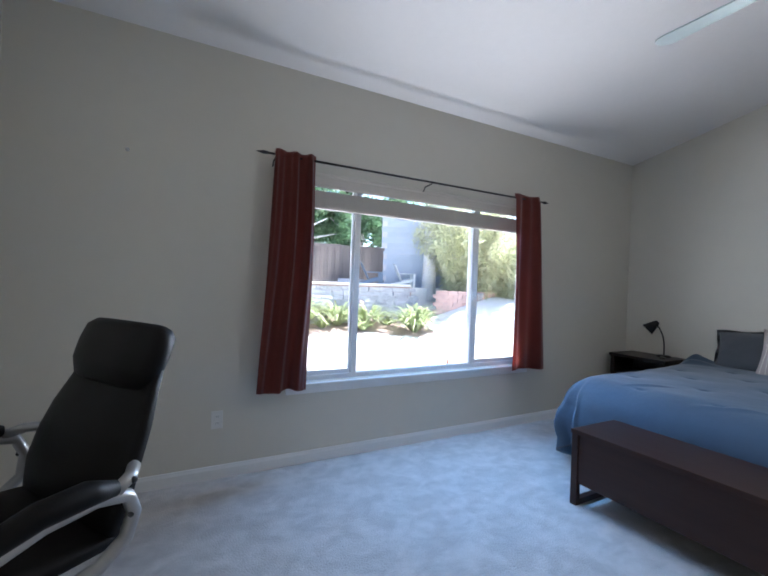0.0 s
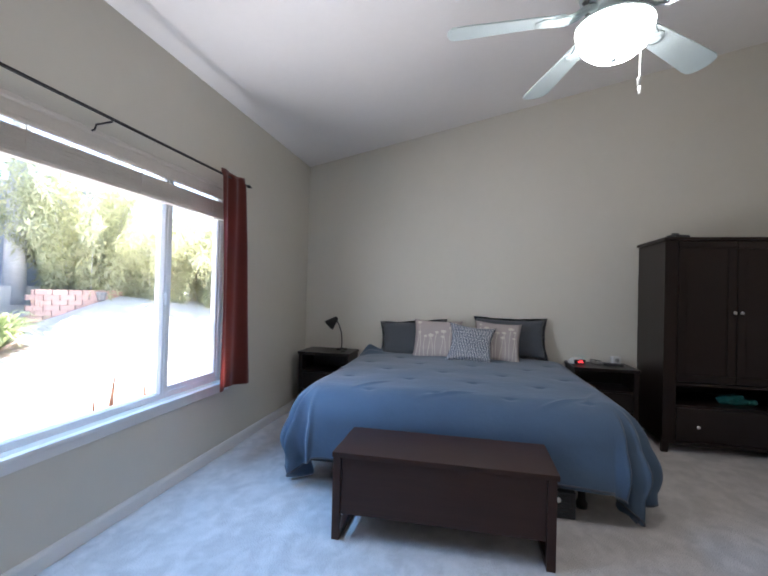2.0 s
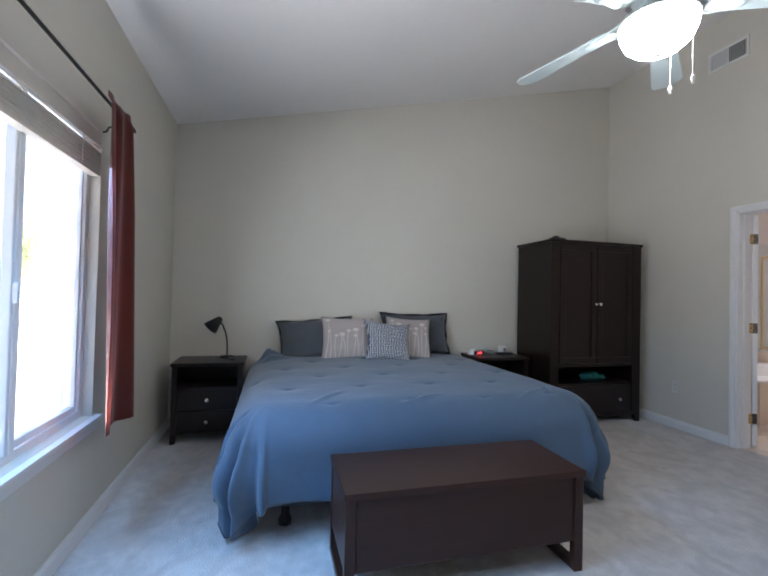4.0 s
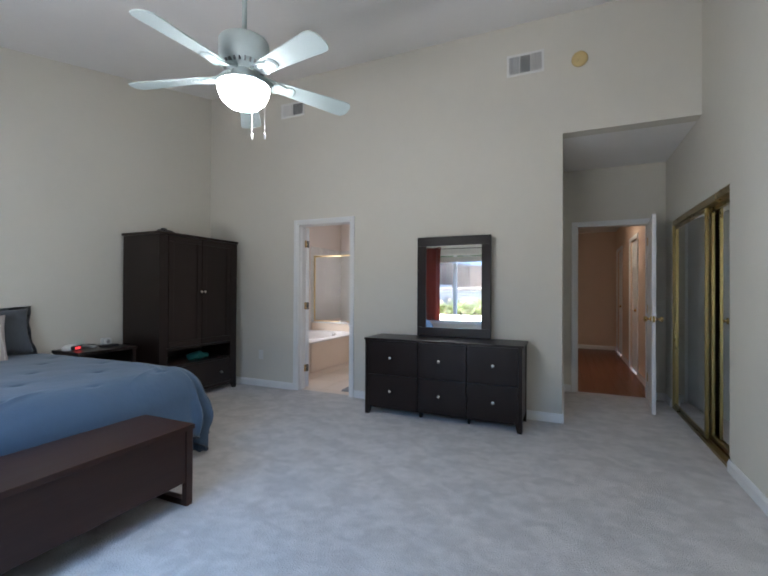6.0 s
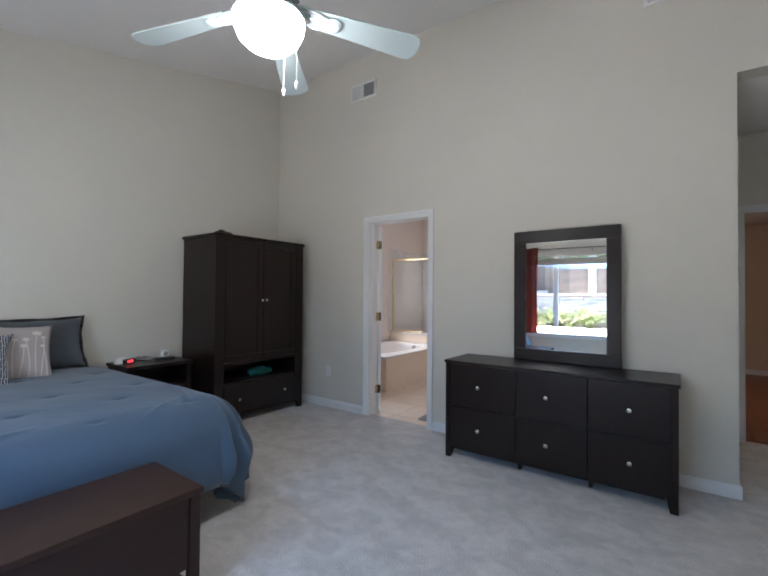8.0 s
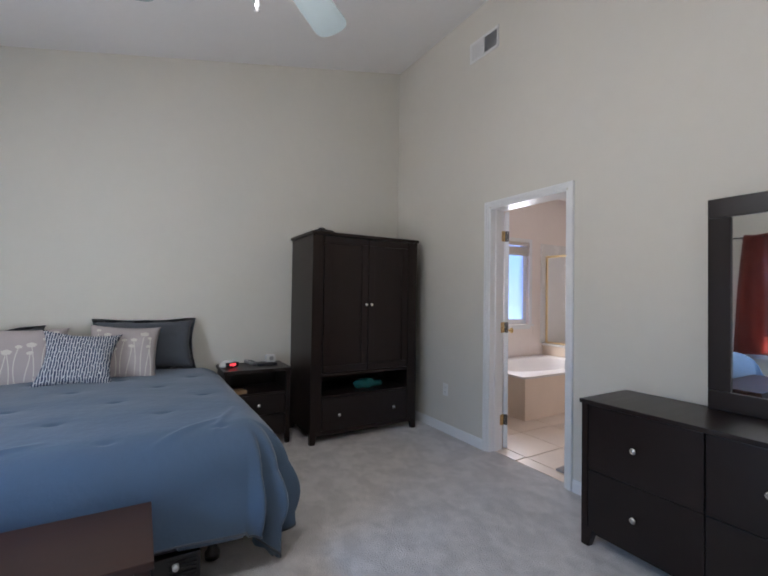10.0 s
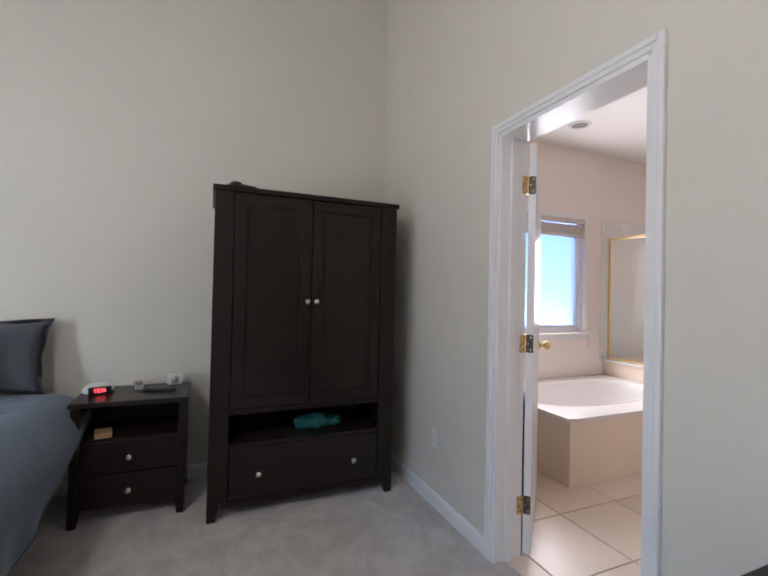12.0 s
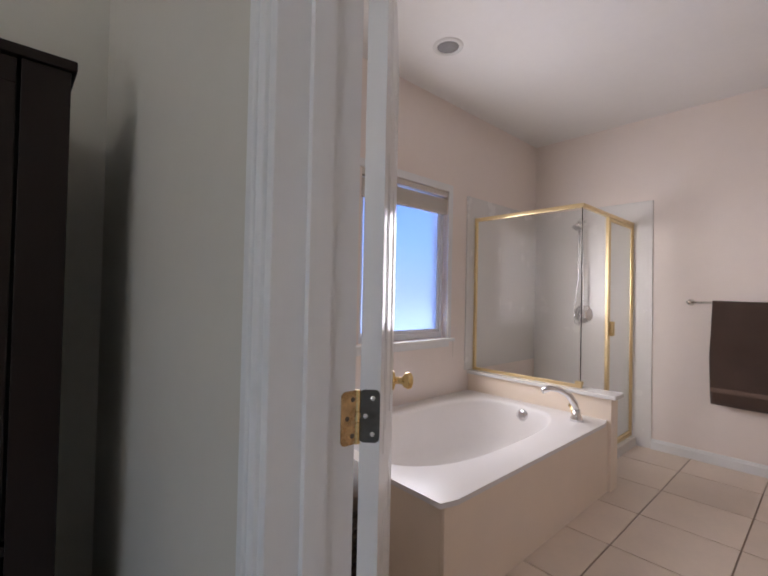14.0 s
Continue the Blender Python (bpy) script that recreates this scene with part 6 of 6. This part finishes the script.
for i in range(10):
    y = hy0 - 0.4 * (i % 3)
    while y < AY - T * 0.5 - 0.02:
        a, c = max(y, hy0) + 0.001, min(y + 1.2, AY - T * 0.5 - 0.021) - 0.001
        if c - a > 0.02:
            n = round(c - a, 3)
            if n not in board_mesh:
                board_mesh[n] = mesh_of("floor_board", box(bmesh.new(), -0.0612, 0.0612, -n / 2, n / 2, -0.012, 0.0, 0.001), M["plank"])
            piece("floor_board", board_mesh[n], hf, Matrix.Translation((hx0 + 0.0625 + i * 0.124, (a + c) / 2, 0)))
        y += 1.2

# ---- outdoors ----
def ground_z(x, y):
    """Flat patio by the house; the bank climbs to the east behind it."""
    rise = max(0.0, min(1.0, (x - 6.2) / 3.5)) * max(0.0, min(1.0, (y - 6.0) / 4.0))
    bed = max(0.0, min(1.0, (y - 8.6) / 2.0)) * 0.18
    return -0.12 + 1.0 * rise * rise * (3 - 2 * rise) + bed


gx = [-60, -30, -16] + list(np.linspace(-10, 16, 66)) + [24, 40, 70]
gy = [-40, -10, YN + T] + list(np.linspace(3.6, 11.2, 40)) + [14, 20, 40, 90]
bm = bmesh.new()
gv = [[bm.verts.new((x, y, (ground_z(x, y) + 0.02 * noise.noise(Vector((x * 1.3, y * 1.3, 0))) * (y > 8)) if YN < y < 12 else ground_z(x, min(max(y, 0), 12)) - (0.2 if y < YN else 0))) for y in gy] for x in gx]
for i in range(len(gx) - 1):
    for j in range(len(gy) - 1):
        bm.faces.new((gv[i][j], gv[i + 1][j], gv[i + 1][j + 1], gv[i][j + 1]))
for v in bm.verts:
    if XW - 1 < v.co.x < BX1 + 0.3 and v.co.y < YN + 0.01:
        v.co.z = -0.5
bmesh.ops.recalc_face_normals(bm, faces=bm.faces)
structure("ground", bm, M["patio"], "sun-bleached pale concrete and gravel yard")

# mulch bed in front of the stone wall
bm = bmesh.new()
rows_m = []
for x in np.linspace(-4, 6.9, 60):
    y0 = 9.95 + 0.16 * math.sin(x * 1.3) + 0.1 * math.sin(x * 3.7) - (0.75 if x > 5.6 else max(0.0, (x - 4.8) * 0.9))
    rows_m.append([bm.verts.new((x, y, ground_z(x, y) - 0.02 + 0.03 * noise.noise(Vector((x * 2, y * 2, 1))) + 0.09 * (y - y0))) for y in np.linspace(y0, 11.15, 10)])
for a, b in zip(rows_m, rows_m[1:]):
    for k in range(9):
        bm.faces.new((a[k], b[k], b[k + 1], a[k + 1]))
structure("planting_bed", bm, M["earth"], "brown bark mulch planting bed")

# stone retaining wall and upper terrace
rw = structure("retaining_wall", boxes((-9, 7.2, 11.32, 11.6, -0.3, 1.26)), M["earth"], "grey dry-stacked stone retaining wall")
structure("terrace", boxes((-30, 9.3, 11.6, 40, -0.3, 1.24)), M["patio"], "raised terrace behind the stone wall")
rnd = random.Random(11)
stone_me = []
for k in range(6):
    bm = box(bmesh.new(), -0.5, 0.5, -0.5, 0.5, -0.5, 0.5)
    bmesh.ops.subdivide_edges(bm, edges=bm.edges[:], cuts=1, use_grid_fill=True)
    for v in bm.verts:
        v.co *= 1.0
        v.co += Vector((rnd.uniform(-0.05, 0.05), rnd.uniform(-0.06, 0.06), rnd.uniform(-0.05, 0.05)))
    stone_me.append(mesh_of("stone", bm, M["stone"]))
for row in range(10):
    x = 0.2 + rnd.uniform(0, 0.3)
    while x < 7.1:
        w = rnd.uniform(0.24, 0.46)
        piece("stone", stone_me[rnd.randrange(6)], rw, Matrix.Translation((x + w / 2, 11.27 + 0.012 * row, 0.0 + row * 0.128)) @ Matrix.Diagonal((w * 0.97, 0.20, 0.122, 1)))
        x += w
cap_me = mesh_of("cap_stone", box(bmesh.new(), -0.295, 0.295, -0.2, 0.2, -0.035, 0.035, 0.01), M["patio"])
for k in range(20):
    piece("cap_stone", cap_me, rw, Matrix.Translation((-4.6 + 0.6 * k, 11.42, 1.295)))

# board fence behind the terrace
fe = thing("fence", "weathered grey-brown vertical board fence", "fence")
me = mesh_of("board", box(bmesh.new(), -0.066, 0.066, -0.011, 0.011, 0.0, 1.36, 0.002), M["fence"])
for k in range(92):
    piece("board", me, fe, pose(-5.2 + 0.137 * k, 13.4 + 0.006 * (k % 2), 1.25 + 0.01 * math.sin(k * 1.7), 0, 0, 0))
part("top_rail", boxes((-5.3, 7.45, 13.36, 13.388, 2.52, 2.61)), M["fence"], fe)
part("bottom_rail", boxes((-5.3, 7.45, 13.36, 13.388, 1.38, 1.47)), M["fence"], fe)
for k in range(6):
    part("post", boxes((-5.2 + 2.44 * k, -5.1 + 2.44 * k, 13.42, 13.52, 1.24, 2.66)), M["fence"], fe)

# grey block wall that returns at an angle
bl = thing("block_wall", "grey-blue block garden wall standing at an angle", "wall", pose(7.25, 13.5, 1.24, 0, 0, -38))
me = mesh_of("block", box(bmesh.new(), -0.197, 0.197, -0.08, 0.08, 0.003, 0.193, 0.004), M["siding"])
for r in range(13):
    for k in range(9):
        piece("block", me, bl, Matrix.Translation((0.2 + 0.4 * k + 0.2 * (r % 2), 0, 0.197 * r)))
part("mortar", boxes((0.01, 3.9, -0.07, 0.07, 0.0, 2.55)), M["stone"], bl)
part("coping", boxes((0.0, 3.95, -0.11, 0.11, 2.563, 2.63), bev=0.01), M["patio"], bl)

# curved red block planter
pl = thing("planter_wall", "curved low red block planter wall", "planter")
me = mesh_of("brick", box(bmesh.new(), -0.146, 0.146, -0.08, 0.08, 0.003, 0.117, 0.006), M["brick"])
for r in range(8):
    for k in range(11):
        a = radians(-120 + 6.2 * (k + 0.5 * (r % 2)))
        piece("brick", me, pl, pose(9.1 + 2.75 * math.cos(a), 13.0 + 2.75 * math.sin(a), 0.22 + 0.12 * r, 0, 0, math.degrees(a) + 90))

arc = [radians(-121 + 6.2 * k) for k in range(13)]
part("core", prism(bmesh.new(), [(9.1 + 2.80 * math.cos(a), 13.0 + 2.80 * math.sin(a)) for a in arc] + [(9.1 + 2.69 * math.cos(a), 13.0 + 2.69 * math.sin(a)) for a in reversed(arc)], "z", 0.1, 1.17), M["brick"], pl)


def leaf_cloud(name, centre, size, count, leaf, material, parent, seed, droop=0.3):
    """Many small separate leaves within an uneven, gappy crown."""
    r = np.random.default_rng(seed)
    lumps = r.normal(0, 0.45, (34, 3)) * np.array(size)
    rad = r.uniform(0.12, 0.36, 34) * min(size)
    which = r.integers(0, 34, count)
    d = r.normal(0, 1, (count, 3))
    d /= np.linalg.norm(d, axis=1)[:, None]
    p = lumps[which] + d * (rad[which] * r.uniform(0.2, 1.45, count))[:, None] + np.array(centre)
    a = r.normal(0, 1, (count, 3))
    a[:, 2] -= droop
    a /= np.linalg.norm(a, axis=1)[:, None]
    b = np.cross(a, r.normal(0, 1, (count, 3)))
    b /= np.linalg.norm(b, axis=1)[:, None]
    ln = (leaf * r.uniform(0.6, 1.3, count))[:, None]
    wd = ln * 0.2
    v = np.stack([p, p + a * ln * 0.5 + b * wd, p + a * ln, p + a * ln * 0.5 - b * wd], 1).reshape(-1, 3)
    f = np.arange(count * 4).reshape(-1, 4)
    me = bpy.data.meshes.new(name)
    me.from_pydata(v.tolist(), [], f.tolist())
    me.materials.append(material)
    ob = new(name, me)
    ob.parent = parent
    return tagged(ob, kind="stuff")


def shrub(label, at, spread, height, canes, leaf, material, seed):
    """Arching canes that carry narrow drooping leaves along their upper length."""
    t = thing("bush", label, "bush", at)
    r = np.random.default_rng(seed)
    pts, along = [], []
    for k in range(canes):
        a, reach, h = r.uniform(0, 6.283), spread * r.uniform(0.1, 1.0) ** 0.7, height * r.uniform(0.45, 1.0)
        base = Vector((0.85 * math.cos(a) * r.uniform(0.2, 1), 0.85 * math.sin(a) * r.uniform(0.2, 1), 0))
        path = []
        for q in range(9):
            u = q / 8
            path.append(base + Vector((math.cos(a) * reach * u ** 1.7, math.sin(a) * reach * u ** 1.7, h * (1.25 * u - 0.25 * u ** 3))))
        if k % 6 == 0:
            part("stem", tube(bmesh.new(), path, [0.016, 0.015, 0.014, 0.012, 0.010, 0.008, 0.006, 0.005, 0.003], 5), M["trunk"], t)
        for q in range(1, 9):
            pts += [path[q].lerp(path[q - 1], w) for w in (0.0, 0.25, 0.5, 0.75)]
    centre = np.array([p[:] for p in pts])
    n = 8
    p = np.repeat(centre, n, 0) + r.normal(0, 0.085, (len(centre) * n, 3))
    d = r.normal(0, 0.6, p.shape)
    d[:, 2] -= 0.55
    d /= np.linalg.norm(d, axis=1)[:, None]
    b = np.cross(d, r.normal(0, 1, p.shape))
    b /= np.linalg.norm(b, axis=1)[:, None]
    ln = (leaf * r.uniform(0.5, 1.3, len(p)))[:, None]
    v = np.stack([p, p + d * ln * 0.4 + b * ln * 0.1, p + d * ln, p + d * ln * 0.4 - b * ln * 0.1], 1).reshape(-1, 3)
    me = bpy.data.meshes.new("leaves")
    me.from_pydata(v.tolist(), [], np.arange(len(v)).reshape(-1, 4).tolist())
    me.materials.append(material)
    ob = new("leaves", me)
    ob.parent = t
    tagged(ob, kind="stuff")
    return t


shrub("tall feathery golden-green bush on the bank", (9.25, 11.0, 0.8), 1.5, 3.7, 120, 0.20, M["leaf_gold"], 21)
shrub("feathery yellow-green bush beside the planter", (10.6, 10.1, 0.85), 1.5, 2.9, 120, 0.20, M["leaf_gold"], 22)
shrub("feathery yellow-green bush further along the bank", (12.2, 9.0, 0.85), 1.5, 2.3, 100, 0.20, M["leaf_gold"], 23)


def tree(label, at, trunk_h, r0, size, count, leaf, material, seed, limbs=7):
    t = thing("tree", label, "tree", at)
    r = random.Random(seed)
    part("trunk", tube(bmesh.new(), [(0, 0, -0.1), (0.03, 0.02, trunk_h * 0.5), (0.06, -0.03, trunk_h)], [r0 * 1.25, r0, r0 * 0.8], 14), M["trunk"], t, "", True)
    for k in range(limbs):
        a = 6.28 * k / limbs + r.uniform(-0.3, 0.3)
        e = (math.cos(a) * size[0] * 0.7, math.sin(a) * size[1] * 0.7, trunk_h + size[2] * r.uniform(0.3, 1.0))
        part("limb", tube(bmesh.new(), [(0.06, -0.03, trunk_h * 0.9), (e[0] * 0.4, e[1] * 0.4, trunk_h + (e[2] - trunk_h) * 0.6), e], [r0 * 0.55, r0 * 0.35, r0 * 0.1], 8), M["trunk"], t, "", True)
    leaf_cloud("crown", (0, 0, trunk_h + size[2] * 0.75), size, count, leaf, material, t, seed)
    return t


tree("broad dark green tree behind the fence", (4.2, 15.6, 1.0), 1.5, 0.16, (3.0, 1.8, 1.9), 30000, 0.22, M["leaf_dark"], 31)
tree("dark green tree standing behind the fence", (7.6, 16.4, 1.0), 1.6, 0.15, (2.8, 1.8, 1.9), 26000, 0.22, M["leaf_dark"], 32)
tree("green tree beyond the far fence end", (0.2, 15.8, 1.0), 1.5, 0.15, (3.0, 1.8, 1.9), 26000, 0.22, M["leaf_dark"], 33)
tree("tall tree with a straight grey trunk by the terrace", (8.15, 11.75, 0.9), 5.2, 0.19, (1.6, 1.6, 1.2), 7000, 0.22, M["leaf_dark"], 34)

tree("tall palm-like tree with a smooth pale trunk on the terrace", (3.55, 12.25, 1.2), 5.4, 0.115, (1.6, 1.6, 1.2), 6000, 0.22, M["leaf_dark"], 35)


def clump(label, at, count, length, seed, flowers=0):
    """Arching strap leaves from one crown."""
    t = thing("strap_leaf_plant", label, "plant", at, "strap-leaf border plants")
    r = random.Random(seed)
    bm = bmesh.new()
    for k in range(count):
        a = r.uniform(0, 6.283)
        L = length * r.uniform(0.9, 1.5)
        w = 0.024 * r.uniform(0.8, 1.4)
        lean = r.uniform(0.1, 1.0)
        side = Vector((-math.sin(a), math.cos(a), 0)) * w
        prev = None
        for q in range(7):
            u = q / 6
            d = L * (math.sin(lean) * u + 0.25 * u * u)
            z = L * (math.cos(lean) * u + 0.25 * u - 0.62 * u * u * u)
            c = Vector((math.cos(a) * (d + 0.05), math.sin(a) * (d + 0.05), max(0.01, z)))
            k2 = (0.7 + 0.6 * u) * (1 - u ** 4)
            pair = (bm.verts.new(c - side * k2), bm.verts.new(c + side * k2))
            if prev:
                bm.faces.new((prev[0], prev[1], pair[1], pair[0]))
            prev = pair
    tagged(part("leaves", bm, M["leaf"], t), kind="stuff")
    for k in range(flowers):
        a, rr = r.uniform(0, 6.28), r.uniform(0.1, 0.4)
        tip = Vector((rr * math.cos(a), rr * math.sin(a), length * r.uniform(0.75, 1.0)))
        s = part("flower_stalk", tube(bmesh.new(), [(0.02, 0, 0), tip * 0.6, tip], 0.006, 5), M["leaf"], t)
        b = bmesh.new()
        for q in range(26):
            c = tip + Vector((r.gauss(0, 0.03), r.gauss(0, 0.03), r.gauss(0, 0.025)))
            n = Vector((r.gauss(0, 1), r.gauss(0, 1), r.gauss(0, 1))).normalized() * 0.02
            o = n.orthogonal()
            b.faces.new([b.verts.new(c + q2) for q2 in (n, o, -n, -o)])
        part("flower_head", b, M["petal"], s)
    return t


for i, (x, y, n, L, fl) in enumerate(((6.35, 9.75, 190, 0.80, 0), (5.35, 10.6, 130, 0.70, 2), (4.55, 10.9, 130, 0.75, 2), (5.0, 10.2, 60, 0.35, 4), (3.45, 10.75, 190, 0.85, 0), (2.3, 10.9, 110, 0.55, 2), (1.2, 10.7, 120, 0.6, 3), (7.2, 10.6, 60, 0.34, 5), (6.0, 10.7, 50, 0.3, 5), (4.0, 10.6, 50, 0.3, 5))):
    clump("clump of bright green arching strap leaves" if not fl else "green strap-leaf clump with pale flower heads", (x, y, ground_z(x, y) + 0.03), n, L, 50 + i, fl)
# rust-leaved plants close under the window
for i, (x, y) in enumerate(((3.22, 3.62), (2.72, 3.66), (1.22, 3.6))):
    t = thing("rust_leaf_plant", "low plant with pointed rust-coloured leaves", "plant", (x, y, -0.12))
    r = random.Random(70 + i)
    for k in range(9):
        a, L = r.uniform(0, 6.28), r.uniform(0.55, 0.86)
        c0, c1 = Vector((0.03 * math.cos(a), 0.03 * math.sin(a), 0)), Vector((0.14 * math.cos(a), 0.14 * math.sin(a), L))
        s = Vector((-math.sin(a), math.cos(a), 0)) * 0.022
        bm = bmesh.new()
        v = [bm.verts.new(c) for c in (c0 - s * 0.5, c0 + s * 0.5, c0.lerp(c1, 0.6) + s + Vector((0, 0, 0.02)), c1, c0.lerp(c1, 0.6) - s)]
        bm.faces.new(v)
        part("leaf_blade", bm, M["orange_leaf"] if k % 3 else M["leaf"], t)


def adirondack(label, at, material):
    c = thing("adirondack_chair", label, "garden chair", at, "terrace chairs")
    for k in range(5):
        x = -0.24 + 0.12 * k
        part("back_slat", box(bmesh.new(), x - 0.052, x + 0.052, -0.01, 0.01, 0, 0.80 - 0.05 * abs(k - 2), 0.004, pose(0, 0.22, 0.28, -26, 0, 0)), material, c)
    for k in range(5):
        part("seat_slat", boxes((-0.28, 0.28, -0.30 + 0.11 * k, -0.20 + 0.11 * k, 0.36 - 0.022 * k, 0.38 - 0.022 * k), bev=0.003), material, c)
    for s in (-1, 1):
        part("arm", boxes((s * 0.34 - 0.06, s * 0.34 + 0.06, -0.36, 0.38, 0.55, 0.575), bev=0.006), material, c)
        part("front_leg", boxes((s * 0.31 - 0.02, s * 0.31 + 0.02, -0.32, -0.22, 0, 0.5495)), material, c)
        part("side_rail", box(bmesh.new(), s * 0.285 - 0.012, s * 0.285 + 0.012, -0.32, 0.62, -0.06, 0.06, 0.002, pose(0, 0, 0.24, -15, 0, 0)), material, c)
    return c


adirondack("weathered grey adirondack chair on the terrace", pose(6.35, 12.3, 1.24, 0, 0, 70) @ Matrix.Diagonal((0.82, 0.82, 0.82, 1)), M["adirondack"])
adirondack("white reclining garden chair near the block wall", pose(7.75, 12.55, 1.24, 0, 0, 70) @ Matrix.Diagonal((0.82, 0.82, 0.82, 1)), M["plastic"])
fp = thing("fire_pit", "low round stone fire pit on the terrace", "fire pit", (5.75, 12.75, 1.24))
part("ring", lathe(bmesh.new(), [(0.45, 0), (0.45, 0.22), (0.36, 0.22), (0.36, 0.02)], 28, cap=False), M["stone"], fp)
part("coals", lathe(bmesh.new(), [(0.35, 0.03), (0.2, 0.08), (0.02, 0.1)], 20), M["dark_gap"], fp)
solid("garden_pot", lathe(bmesh.new(), [(0.10, 0), (0.14, 0.20), (0.15, 0.22), (0.13, 0.22), (0.11, 0.05)], 20), M["rug"], "small grey pot standing by the planter wall", "pot", True, at=(9.0, 10.2, ground_z(9.0, 10.2)))
# house shell that closes the place
structure("house_wall", boxes((-9, XW - T - 0.001, YN + 0.02, YN + T, -0.3, 2.6), (XE + T + 0.001, XE + T + 0.3, YN + 0.02, YN + T, -0.3, 2.6)), M["stucco"], "tan stucco house wall")
# unseen overhang, added to keep sky off the top of the frosted pane
structure("sky_blocker", boxes((BX1 + T + 0.001, BX1 + T + 0.75, -6.0, 1.0, 2.30, 2.42)), M["stucco"], "unseen overhang added to block sky above the bathroom window")
